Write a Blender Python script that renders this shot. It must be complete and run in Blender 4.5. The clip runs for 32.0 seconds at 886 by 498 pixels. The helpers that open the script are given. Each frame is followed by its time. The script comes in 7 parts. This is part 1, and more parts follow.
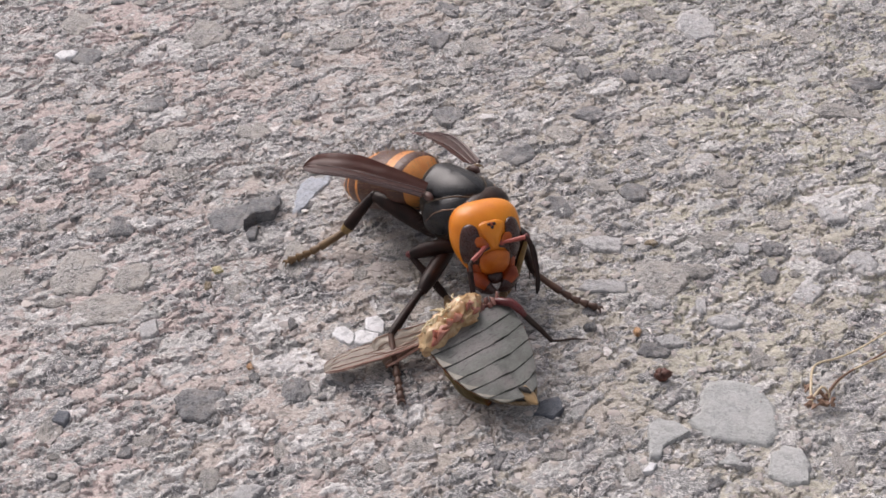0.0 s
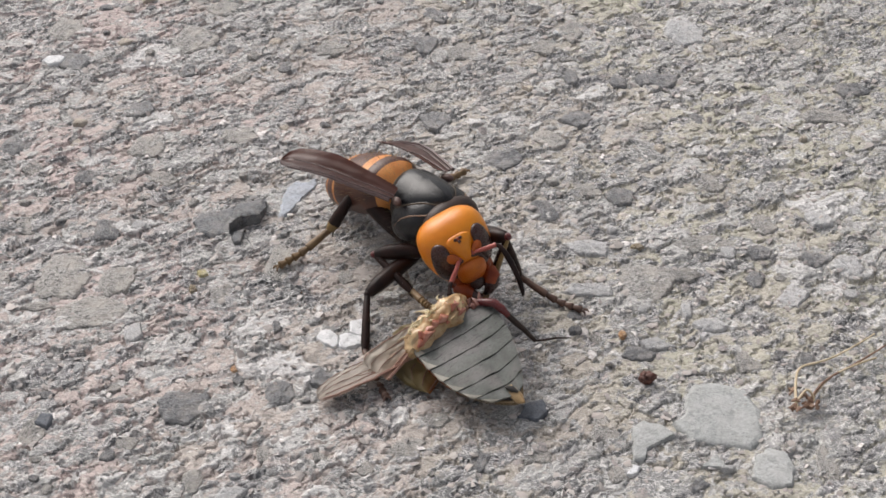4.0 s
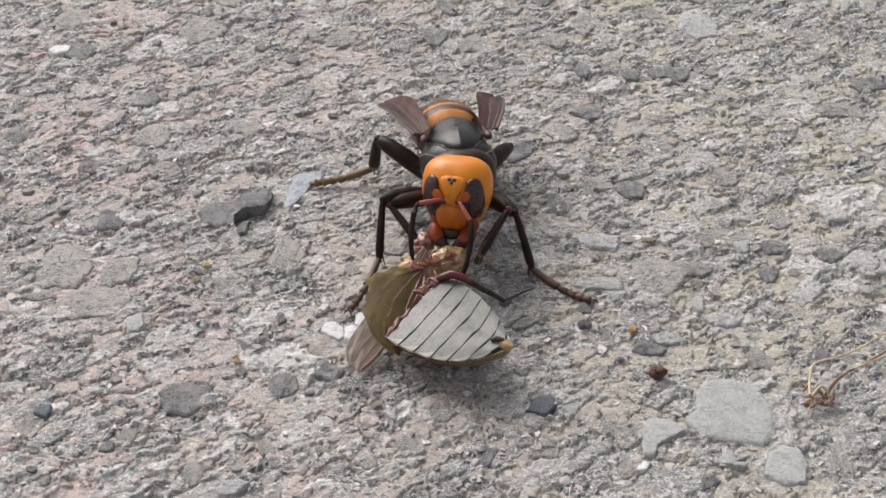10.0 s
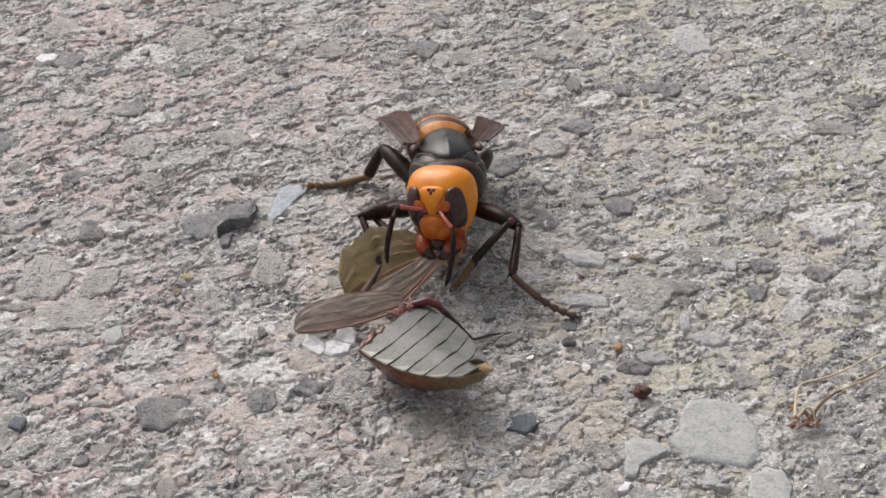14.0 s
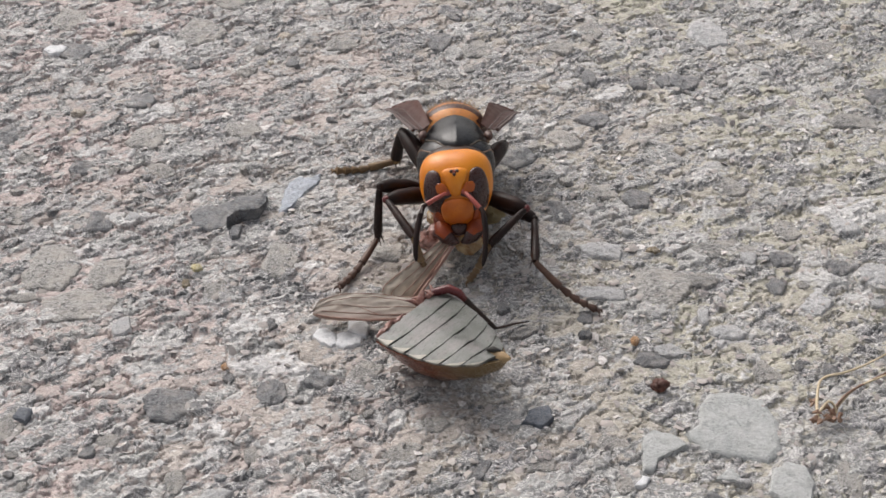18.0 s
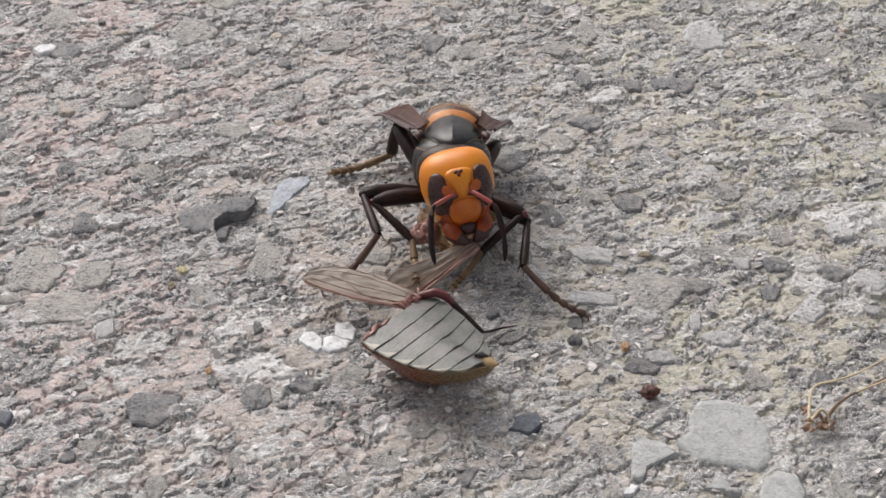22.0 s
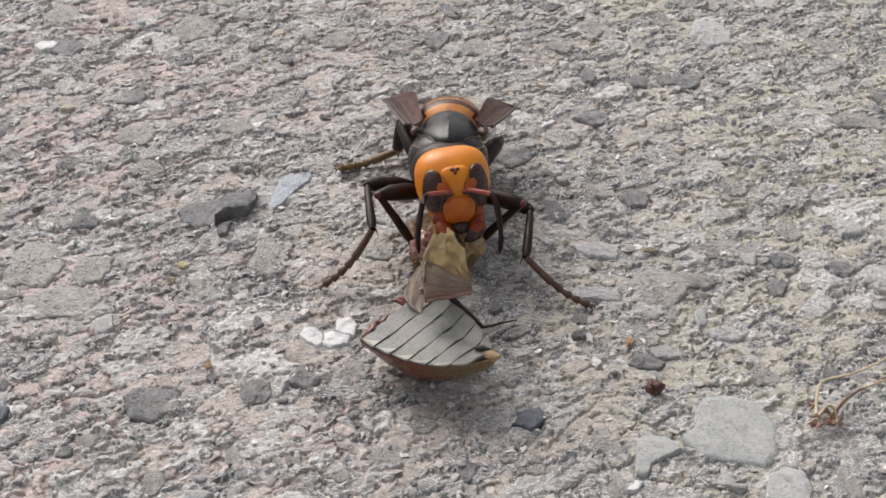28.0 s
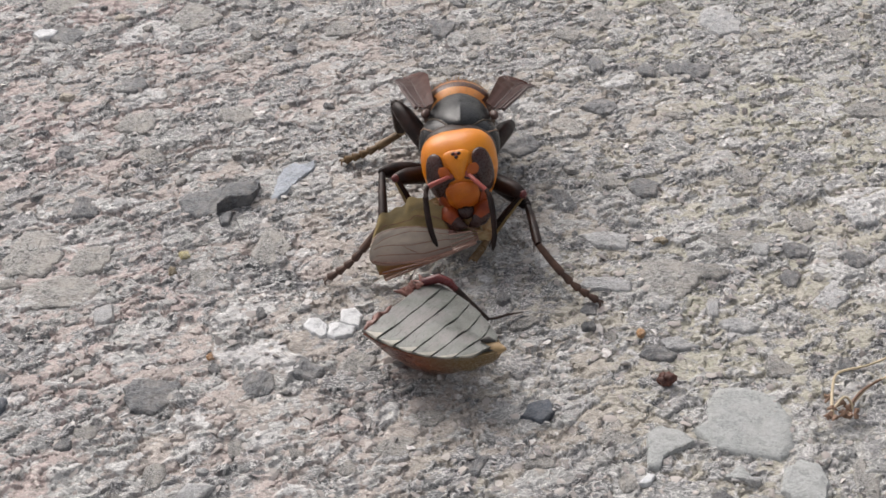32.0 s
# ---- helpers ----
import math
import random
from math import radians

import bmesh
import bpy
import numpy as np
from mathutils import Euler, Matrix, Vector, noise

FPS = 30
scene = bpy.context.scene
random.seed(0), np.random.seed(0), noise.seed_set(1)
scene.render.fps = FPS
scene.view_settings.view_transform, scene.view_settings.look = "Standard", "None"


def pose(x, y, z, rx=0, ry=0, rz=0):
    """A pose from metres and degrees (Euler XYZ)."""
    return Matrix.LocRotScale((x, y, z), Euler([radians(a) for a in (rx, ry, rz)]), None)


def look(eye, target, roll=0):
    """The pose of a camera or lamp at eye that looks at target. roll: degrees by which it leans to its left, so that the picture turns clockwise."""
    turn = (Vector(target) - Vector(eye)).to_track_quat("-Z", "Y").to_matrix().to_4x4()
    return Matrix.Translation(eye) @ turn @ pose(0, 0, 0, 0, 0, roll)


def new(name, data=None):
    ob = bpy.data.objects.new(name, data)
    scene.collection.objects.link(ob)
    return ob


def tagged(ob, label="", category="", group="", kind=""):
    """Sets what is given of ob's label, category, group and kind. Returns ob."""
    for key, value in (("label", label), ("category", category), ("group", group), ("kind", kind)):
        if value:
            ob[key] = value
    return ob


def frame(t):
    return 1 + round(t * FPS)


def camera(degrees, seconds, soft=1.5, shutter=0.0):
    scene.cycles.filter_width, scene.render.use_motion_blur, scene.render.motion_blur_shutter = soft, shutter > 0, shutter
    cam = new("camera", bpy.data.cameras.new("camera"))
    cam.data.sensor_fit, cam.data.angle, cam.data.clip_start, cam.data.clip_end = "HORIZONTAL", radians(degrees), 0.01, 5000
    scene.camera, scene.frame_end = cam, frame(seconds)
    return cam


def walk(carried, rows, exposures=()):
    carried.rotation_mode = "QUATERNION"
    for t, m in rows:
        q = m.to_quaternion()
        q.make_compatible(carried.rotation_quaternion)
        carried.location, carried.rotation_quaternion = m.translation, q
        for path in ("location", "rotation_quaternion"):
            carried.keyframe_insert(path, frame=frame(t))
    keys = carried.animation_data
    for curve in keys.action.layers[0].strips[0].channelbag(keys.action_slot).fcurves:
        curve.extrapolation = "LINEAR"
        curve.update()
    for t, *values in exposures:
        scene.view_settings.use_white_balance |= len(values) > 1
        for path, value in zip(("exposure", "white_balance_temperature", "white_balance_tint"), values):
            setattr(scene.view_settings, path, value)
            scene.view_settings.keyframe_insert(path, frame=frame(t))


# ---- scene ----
EXPOSURES = [(0.0, -0.15, 6670, 18), (1.0, -0.15, 6670, 18), (3.0, -0.15, 6650, 12), (32.0, -0.15, 6650, 12)]

# ---- camera and its way ----
cam = camera(33.0, 32.0, soft=1.6)


def view(x, y, z, yaw, pitch, roll):
    """Camera pose in millimetres and degrees: yaw to the left from +y, pitch up, roll."""
    a, b = radians(yaw), radians(pitch)
    eye = Vector((x, y, z)) * 0.001
    return look(eye, eye + Vector((-math.sin(a) * math.cos(b), math.cos(a) * math.cos(b), math.sin(b))), roll)


PATH = [
    (0.0, view(0.04, -157.61, 123.12, 0.013, -37.995, -0.014)),
    (0.5, view(0.82, -157.27, 122.56, -0.007, -37.831, -0.086)),
    (1.0, view(0.25, -158.00, 121.91, -0.124, -37.641, 0.132)),
    (1.5, view(0.41, -157.49, 122.10, -0.142, -37.707, -0.101)),
    (2.0, view(1.16, -158.10, 121.70, -0.090, -37.567, -0.057)),
    (2.5, view(1.86, -157.77, 122.61, -0.152, -37.530, -0.046)),
    (3.0, view(1.89, -157.92, 121.78, -0.114, -37.488, -0.112)),
    (3.5, view(1.57, -158.25, 122.12, -0.137, -37.489, 0.060)),
    (5.5, view(2.01, -157.99, 120.69, -0.024, -37.273, 0.060)),
    (6.0, view(1.44, -157.50, 121.14, -0.045, -37.262, -0.049)),
    (6.5, view(1.64, -158.05, 120.42, 0.161, -37.251, 0.096)),
    (7.0, view(2.35, -157.92, 120.39, 0.205, -37.184, -0.175)),
    (7.5, view(2.50, -157.51, 121.03, 0.295, -37.248, -0.317)),
    (8.0, view(2.22, -156.85, 120.59, 0.399, -37.169, -0.420)),
    (8.5, view(2.25, -157.49, 119.79, 0.498, -37.175, -0.255)),
    (9.0, view(1.44, -157.64, 119.16, 0.554, -37.166, -0.165)),
    (9.5, view(1.88, -157.29, 119.29, 0.426, -37.162, -0.094)),
    (10.0, view(2.18, -156.69, 118.57, 0.477, -37.258, 0.150)),
    (10.5, view(2.99, -156.20, 118.85, 0.528, -37.198, 0.395)),
    (11.0, view(3.61, -156.37, 119.34, 0.677, -37.053, 0.354)),
    (11.5, view(3.20, -156.39, 119.72, 0.680, -36.996, 0.331)),
    (12.0, view(3.35, -156.09, 118.67, 0.674, -36.940, 0.287)),
    (12.5, view(3.71, -155.29, 118.68, 0.707, -36.840, 0.260)),
    (13.0, view(3.53, -155.32, 118.53, 0.730, -36.820, 0.529)),
    (13.5, view(3.68, -155.17, 117.29, 0.736, -36.842, 0.669)),
    (14.0, view(4.77, -154.65, 117.40, 0.716, -36.770, 0.619)),
    (14.5, view(4.31, -154.09, 115.92, 0.722, -36.811, 0.422)),
    (16.5, view(4.22, -153.70, 114.11, 0.948, -36.582, 0.656)),
    (17.0, view(4.75, -153.55, 114.30, 0.958, -36.413, 0.500)),
    (17.5, view(3.79, -153.29, 114.02, 1.073, -36.366, 0.598)),
    (18.0, view(4.10, -153.30, 113.48, 1.106, -36.386, 0.589)),
    (18.5, view(4.59, -153.24, 112.79, 1.187, -36.402, 0.539)),
    (19.0, view(4.81, -152.80, 112.42, 1.195, -36.505, 0.501)),
    (19.5, view(4.42, -152.40, 112.28, 1.228, -36.488, 0.581)),
    (20.0, view(4.93, -152.65, 112.72, 1.259, -36.465, 0.687)),
    (20.5, view(4.45, -152.79, 112.30, 1.237, -36.397, 0.695)),
    (21.0, view(4.69, -152.41, 111.42, 1.203, -36.424, 0.684)),
    (21.5, view(5.63, -151.81, 111.85, 1.198, -36.454, 0.651)),
    (22.0, view(5.94, -151.30, 112.22, 1.322, -36.295, 0.784)),
    (22.5, view(5.72, -151.42, 111.44, 1.261, -36.253, 0.824)),
    (23.0, view(6.11, -151.28, 111.01, 1.270, -36.205, 0.826)),
    (23.5, view(6.70, -150.83, 111.54, 1.304, -36.229, 0.744)),
    (24.0, view(6.66, -150.66, 111.56, 1.313, -36.240, 0.792)),
    (24.5, view(6.58, -151.57, 109.39, 1.283, -36.227, 0.924)),
    (25.0, view(6.78, -150.00, 110.54, 1.303, -36.207, 0.762)),
    (25.5, view(6.91, -150.14, 110.86, 1.467, -36.006, 0.643)),
    (27.5, view(6.98, -150.56, 109.88, 1.691, -35.850, 0.631)),
    (28.0, view(6.68, -150.69, 109.54, 1.734, -35.917, 0.557)),
    (28.5, view(6.25, -150.77, 109.44, 1.699, -35.966, 0.655)),
    (29.0, view(5.40, -150.62, 108.25, 1.688, -36.091, 0.860)),
    (29.5, view(5.68, -150.29, 107.89, 1.763, -35.992, 0.746)),
    (30.0, view(5.55, -149.81, 106.90, 1.720, -35.987, 0.921)),
    (30.5, view(6.28, -149.47, 106.67, 1.680, -36.016, 0.919)),
    (31.0, view(6.12, -149.03, 107.20, 1.729, -35.956, 0.805)),
    (31.5, view(6.09, -148.84, 106.85, 1.803, -35.940, 0.651)),
    (32.0, view(5.93, -148.53, 106.49, 1.766, -35.938, 0.561)),
]
walk(cam, PATH, exposures=EXPOSURES)

# ---- light: a bright overcast sky ----
world = bpy.data.worlds.new("overcast_sky")
scene.world = world
world.use_nodes = True
wn = world.node_tree.nodes
sky = wn.new("ShaderNodeTexSky")
sky.sky_type, sky.sun_disc = "NISHITA", False
sky.sun_elevation, sky.sun_rotation = radians(44), radians(-38)
sky.air_density, sky.dust_density, sky.ozone_density = 1.0, 5.0, 1.0
pale = wn.new("ShaderNodeHueSaturation")
pale.inputs["Saturation"].default_value = 0.25
world.node_tree.links.new(sky.outputs[0], pale.inputs["Color"])
world.node_tree.links.new(pale.outputs[0], wn["Background"].inputs["Color"])
wn["Background"].inputs["Strength"].default_value = 0.163
sun_data = bpy.data.lights.new("sun", "SUN")
sun_data.energy, sun_data.angle, sun_data.color = 1.72, radians(42), (1.0, 0.97, 0.93)
sun = new("sun", sun_data)
sun.matrix_basis = look((-0.51, 0.65, 0.80), (0, 0, 0))

# ---- materials ----
MM = 0.001


class Mat:
    """A node material, wired in a few words. Coordinates are object space in millimetres."""

    def __init__(self, name):
        self.mat = bpy.data.materials.new(name)
        self.mat.use_nodes = True
        self.nodes, self.links = self.mat.node_tree.nodes, self.mat.node_tree.links
        self.bsdf = self.nodes["Principled BSDF"]
        tex = self.nodes.new("ShaderNodeTexCoord")
        self.co = self.nodes.new("ShaderNodeMapping")
        self.co.inputs["Scale"].default_value = (1000, 1000, 1000)
        self.links.new(tex.outputs["Object"], self.co.inputs["Vector"])

    def wire(self, a, b):
        self.links.new(a, b)

    def stretch(self, x, y, z):
        n = self.nodes.new("ShaderNodeMapping")
        n.inputs["Scale"].default_value = (x, y, z)
        self.wire(self.co.outputs[0], n.inputs["Vector"])
        return n.outputs[0]

    def noise(self, scale, detail=4.0, rough=0.6, co=None, distortion=0.0):
        n = self.nodes.new("ShaderNodeTexNoise")
        n.inputs["Scale"].default_value, n.inputs["Detail"].default_value = scale, detail
        n.inputs["Roughness"].default_value, n.inputs["Distortion"].default_value = rough, distortion
        self.wire(co or self.co.outputs[0], n.inputs["Vector"])
        return n.outputs["Fac"]

    def cells(self, scale, feature="F1", co=None, out="Distance"):
        n = self.nodes.new("ShaderNodeTexVoronoi")
        n.feature = feature
        n.inputs["Scale"].default_value = scale
        self.wire(co or self.co.outputs[0], n.inputs["Vector"])
        return n.outputs[out]

    def warped(self, amount):
        """Coordinates bent by noise, for ragged cells."""
        n = self.nodes.new("ShaderNodeTexNoise")
        n.inputs["Scale"].default_value = 0.9
        self.wire(self.co.outputs[0], n.inputs["Vector"])
        v = self.nodes.new("ShaderNodeVectorMath")
        v.operation = "MULTIPLY_ADD"
        v.inputs[1].default_value = (amount * 3, amount * 3, amount * 3)
        self.wire(n.outputs["Color"], v.inputs[0])
        self.wire(self.co.outputs[0], v.inputs[2])
        return v.outputs[0]

    def attr(self, name):
        n = self.nodes.new("ShaderNodeAttribute")
        n.attribute_name = name
        return n.outputs["Fac"]

    def random(self):
        return self.nodes.new("ShaderNodeObjectInfo").outputs["Random"]

    def island(self):
        return self.nodes.new("ShaderNodeNewGeometry").outputs["Random Per Island"]

    def ramp(self, fac, *stops):
        n = self.nodes.new("ShaderNodeValToRGB")
        e = n.color_ramp.elements
        while len(e) < len(stops):
            e.new(0.5)
        for k, (p, c) in zip(e, stops):
            k.position = p
            k.color = (*c, 1) if not isinstance(c, (int, float)) else (c, c, c, 1)
        self.wire(fac, n.inputs["Fac"])
        return n.outputs["Color"]

    def mix(self, fac, a, b, how="MIX"):
        n = self.nodes.new("ShaderNodeMix")
        n.data_type, n.blend_type = "RGBA", how
        for value, slot in ((fac, 0), (a, 6), (b, 7)):
            if isinstance(value, (int, float)):
                n.inputs[slot].default_value = value
            elif isinstance(value, tuple):
                n.inputs[slot].default_value = (*value, 1)
            else:
                self.wire(value, n.inputs[slot])
        return n.outputs[2]

    def color(self, value):
        if isinstance(value, tuple):
            self.bsdf.inputs["Base Color"].default_value = (*value, 1)
        else:
            self.wire(value, self.bsdf.inputs["Base Color"])
        return self

    def gloss(self, rough, spec=0.5, metal=0.0):
        if isinstance(rough, (int, float)):
            self.bsdf.inputs["Roughness"].default_value = rough
        else:
            self.wire(rough, self.bsdf.inputs["Roughness"])
        self.bsdf.inputs["Specular IOR Level"].default_value = spec
        self.bsdf.inputs["Metallic"].default_value = metal
        return self

    def bump(self, height, strength=0.3, depth=0.1):
        n = self.nodes.new("ShaderNodeBump")
        n.inputs["Strength"].default_value, n.inputs["Distance"].default_value = strength, depth * MM
        self.wire(height, n.inputs["Height"])
        self.wire(n.outputs[0], self.bsdf.inputs["Normal"])
        return self


def ground_material():
    """Sandy binder that turns from pinkish to yellowish, with crinkled grey stones in it."""
    m = Mat("worn_asphalt")
    tone, stone = m.attr("tone"), m.attr("stone")
    turned = m.nodes.new("ShaderNodeMapping")
    turned.inputs["Rotation"].default_value = (0, 0, radians(-32))
    turned.inputs["Scale"].default_value = (0.7, 1.15, 1.0)
    m.wire(m.co.outputs[0], turned.inputs["Vector"])
    lie = turned.outputs[0]
    grain = m.noise(4.0, 5, 0.7)
    sand = m.noise(1.3, 5, 0.65, lie, 0.6)
    worm = m.noise(0.42, 2, 0.5, lie, 3.4)
    worm_fine = m.noise(0.85, 2, 0.5, lie, 3.0)
    # the binder's hue drifts from pinkish to yellowish across a hand's width
    side = m.nodes.new("ShaderNodeSeparateXYZ")
    m.wire(m.co.outputs[0], side.inputs[0])
    drift = m.nodes.new("ShaderNodeMapRange")
    drift.interpolation_type = "SMOOTHSTEP"
    for key, value in (("From Min", -100), ("From Max", 100), ("To Min", -1), ("To Max", 1)):
        drift.inputs[key].default_value = value
    m.wire(side.outputs["X"], drift.inputs["Value"])
    place = m.nodes.new("ShaderNodeMath")
    place.operation = "MULTIPLY_ADD"
    m.wire(drift.outputs["Result"], place.inputs[0])
    place.inputs[1].default_value = 0.45
    m.wire(m.noise(0.045, 3, 0.5), place.inputs[2])
    dust = m.ramp(place.outputs[0], (0.15, (0.52, 0.42, 0.405)), (0.45, (0.418, 0.372, 0.336)), (0.85, (0.455, 0.443, 0.353)))
    dust = m.mix(m.ramp(sand, (0.38, 0.85), (0.50, 0.0)), dust, (0.23, 0.213, 0.195))
    dust = m.mix(m.ramp(sand, (0.54, 0.0), (0.70, 0.50)), dust, (0.62, 0.575, 0.54))
    dust = m.mix(m.ramp(grain, (0.46, 0.0), (0.70, 0.30)), dust, (0.20, 0.18, 0.16))
    rock = m.ramp(tone, (0.0, (0.10, 0.104, 0.11)), (0.22, (0.19, 0.195, 0.20)), (0.5, (0.285, 0.287, 0.28)), (0.8, (0.42, 0.42, 0.41)), (1.0, (0.62, 0.615, 0.61)))
    rock = m.mix(m.ramp(m.noise(0.28, 2, 0.5), (0.42, 0.0), (0.62, 0.35)), rock, (0.33, 0.31, 0.33))
    rock = m.mix(m.ramp(worm_fine, (0.43, 0.0), (0.46, 0.8), (0.485, 0.0)), rock, (0.09, 0.09, 0.085))
    rock = m.mix(m.ramp(worm, (0.485, 0.0), (0.51, 0.9), (0.545, 0.0)), rock, (0.80, 0.79, 0.77))
    rock = m.mix(m.ramp(worm, (0.33, 0.55), (0.42, 0.0)), rock, (0.17, 0.168, 0.16))
    rock = m.mix(m.ramp(worm_fine, (0.54, 0.0), (0.57, 0.7), (0.61, 0.1)), rock, (0.62, 0.61, 0.59))
    dust = m.mix(m.ramp(worm_fine, (0.435, 0.0), (0.46, 0.7), (0.485, 0.0)), dust, (0.11, 0.10, 0.09))
    dust = m.mix(m.ramp(worm, (0.485, 0.0), (0.51, 0.7), (0.545, 0.0)), dust, (0.70, 0.66, 0.62))
    # dust lies on the stones in patches
    film = m.ramp(m.noise(0.5, 4, 0.65), (0.54, 1.0), (0.68, 0.3))
    base = m.mix(m.mix(1.0, stone, film, "MULTIPLY"), dust, rock)
    speck = m.ramp(m.cells(0.8), (0.0, 1.0), (0.13, 0.0))
    base = m.mix(speck, base, m.ramp(m.noise(0.9, 2), (0.42, (0.07, 0.066, 0.06)), (0.48, (0.30, 0.28, 0.25)), (0.56, (0.78, 0.76, 0.73))))
    m.color(base).gloss(m.ramp(grain, (0.3, 0.55), (0.7, 0.85)), 0.45)
    m.bump(m.mix(0.45, m.mix(0.4, worm_fine, worm), m.mix(0.5, sand, grain)), 1.0, 0.33)
    return m.mat


def stone_material(name, a, b, rough=0.75, dusty=0.55, veins=1.0, grains=(4200, 4200, 900)):
    """Broken rock: mottled crystal grain, pale chips, dark pits and dust."""
    m = Mat(name)
    m.co.inputs["Scale"].default_value = grains
    g = m.noise(1.9, 6, 0.75)
    flake = m.cells(1.6, out="Color", co=m.warped(0.4))
    streak = m.noise(0.9, 4, 0.65, m.stretch(0.6, 1.2, 1), 2.6)
    base = m.mix(m.random(), a, b)
    base = m.mix(m.ramp(streak, (0.40, 0.9 * veins), (0.46, 0.0)), base, tuple(0.42 * c for c in a))
    base = m.mix(m.ramp(streak, (0.49, 0.0), (0.52, 0.85 * veins), (0.56, 0.1 * veins), (0.61, 0.0), (0.65, 0.7 * veins)), base, tuple(min(0.85, c * 1.7 + 0.10) for c in b))
    base = m.mix(m.ramp(flake, (0.3, 0.0), (0.9, 0.3)), base, tuple(min(0.8, c * 1.5 + 0.03) for c in b))
    base = m.mix(m.ramp(g, (0.50, 0.0), (0.75, 0.8 * veins)), base, tuple(c * 0.55 for c in a))
    base = m.mix(m.ramp(m.noise(0.5, 4, 0.65), (0.45, 0.0), (0.68, dusty)), base, (0.44, 0.40, 0.36))
    if grains[2] > 1000:
        base = m.mix(m.ramp(m.noise(0.7, 4, 0.7), (0.54, 0.0), (0.66, 0.6)), base, tuple(0.55 * c for c in a))
        base = m.mix(m.ramp(m.cells(0.9), (0.0, 0.9), (0.17, 0.0)), base, tuple(0.35 * c for c in a))
        base = m.mix(m.ramp(m.noise(0.35, 3, 0.6), (0.50, 0.0), (0.68, 0.45)), base, tuple(min(0.85, 1.3 * c) for c in b))
    m.color(base).gloss(rough, 0.4).bump(m.mix(0.5, g, streak), 1.0, 0.3)
    return m.mat


GROUND = ground_material()
FLAT = (1300, 1300, 1300)
SLATE = stone_material("slate_stone", (0.062, 0.067, 0.074), (0.125, 0.13, 0.138), 0.6, 0.35, 0.5)
SLATE_FLAT = stone_material("flat_slate", (0.095, 0.10, 0.108), (0.15, 0.155, 0.165), 0.5, 0.4, 0.7, FLAT)
PALE_FLAT = stone_material("flat_pale_stone", (0.37, 0.385, 0.38), (0.43, 0.44, 0.435), 0.7, 0.12, 0.35, FLAT)
WHITE_FLAT = stone_material("flat_white_chip", (0.72, 0.73, 0.75), (0.80, 0.81, 0.82), 0.6, 0.05, 0.25, FLAT)
BLUE_FLAT = stone_material("flat_blue_stone", (0.34, 0.375, 0.43), (0.42, 0.455, 0.51), 0.6, 0.15, 0.35, FLAT)
GREY = stone_material("grey_stone", (0.20, 0.20, 0.195), (0.31, 0.30, 0.285))
MID_GREY = stone_material("mid_grey_stone", (0.12, 0.123, 0.13), (0.18, 0.183, 0.19), 0.6, 0.35, 0.85)
PALE = stone_material("pale_stone", (0.36, 0.365, 0.37), (0.46, 0.46, 0.465), 0.75, 0.25, 0.6)
WHITE = stone_material("white_chip", (0.80, 0.82, 0.84), (0.86, 0.87, 0.88), 0.6, 0.05, 0.35)
BEIGE = stone_material("beige_stone", (0.42, 0.36, 0.30), (0.50, 0.43, 0.36))

def shell_material(name, a, b, rough=0.35, spec=0.5, scale=0.5, grain=6.0, depth=0.04, strength=0.4, tail=None):
    """Insect cuticle: two tones in soft blotches, fine pits."""
    m = Mat(name)
    fine = m.noise(grain, 4, 0.6)
    base = m.mix(m.ramp(m.noise(scale, 4, 0.55), (0.35, 0.0), (0.68, 1.0)), a, b)
    base = m.mix(m.ramp(fine, (0.45, 0.0), (0.8, 0.35)), base, tuple(0.6 * c for c in a))
    if tail:  # another colour along the thing's length
        x = m.nodes.new("ShaderNodeSeparateXYZ")
        m.wire(m.co.outputs[0], x.inputs[0])
        f = m.nodes.new("ShaderNodeMapRange")
        f.inputs["From Min"].default_value, f.inputs["From Max"].default_value = tail[1], tail[2]
        m.wire(x.outputs["X"], f.inputs["Value"])
        base = m.mix(f.outputs["Result"], base, tail[0])
    m.color(base).gloss(m.ramp(fine, (0.3, max(0.05, rough - 0.08)), (0.7, rough + 0.12)), spec).bump(fine, strength, depth)
    return m.mat


ORANGE = shell_material("orange_cuticle", (0.66, 0.19, 0.007), (0.78, 0.275, 0.012), 0.34, 0.5, 0.25, 9.0, 0.02)
CLYPEUS = shell_material("clypeus_orange", (0.46, 0.098, 0.006), (0.60, 0.165, 0.010), 0.34, 0.5)
BROW = shell_material("brow_red_orange", (0.36, 0.07, 0.008), (0.54, 0.135, 0.012), 0.34, 0.45)
RUST = shell_material("rust_cuticle", (0.19, 0.028, 0.006), (0.36, 0.066, 0.010), 0.36, 0.4)
BAND_ORANGE = shell_material("band_orange", (0.56, 0.20, 0.05), (0.70, 0.31, 0.09), 0.42)
BAND_BROWN = shell_material("band_brown", (0.06, 0.022, 0.014), (0.10, 0.038, 0.022), 0.4)
BLACK = shell_material("black_cuticle", (0.005, 0.0055, 0.007), (0.011, 0.012, 0.015), 0.30, 0.45, 0.6, 8.0, 0.05, 0.5)
DULL_BLACK = shell_material("dull_black_cuticle", (0.009, 0.008, 0.008), (0.026, 0.023, 0.020), 0.55, 0.3, 0.6, 9.0, 0.06, 0.7)
UMBER = shell_material("umber_cuticle", (0.018, 0.010, 0.008), (0.042, 0.020, 0.013), 0.42, 0.35)
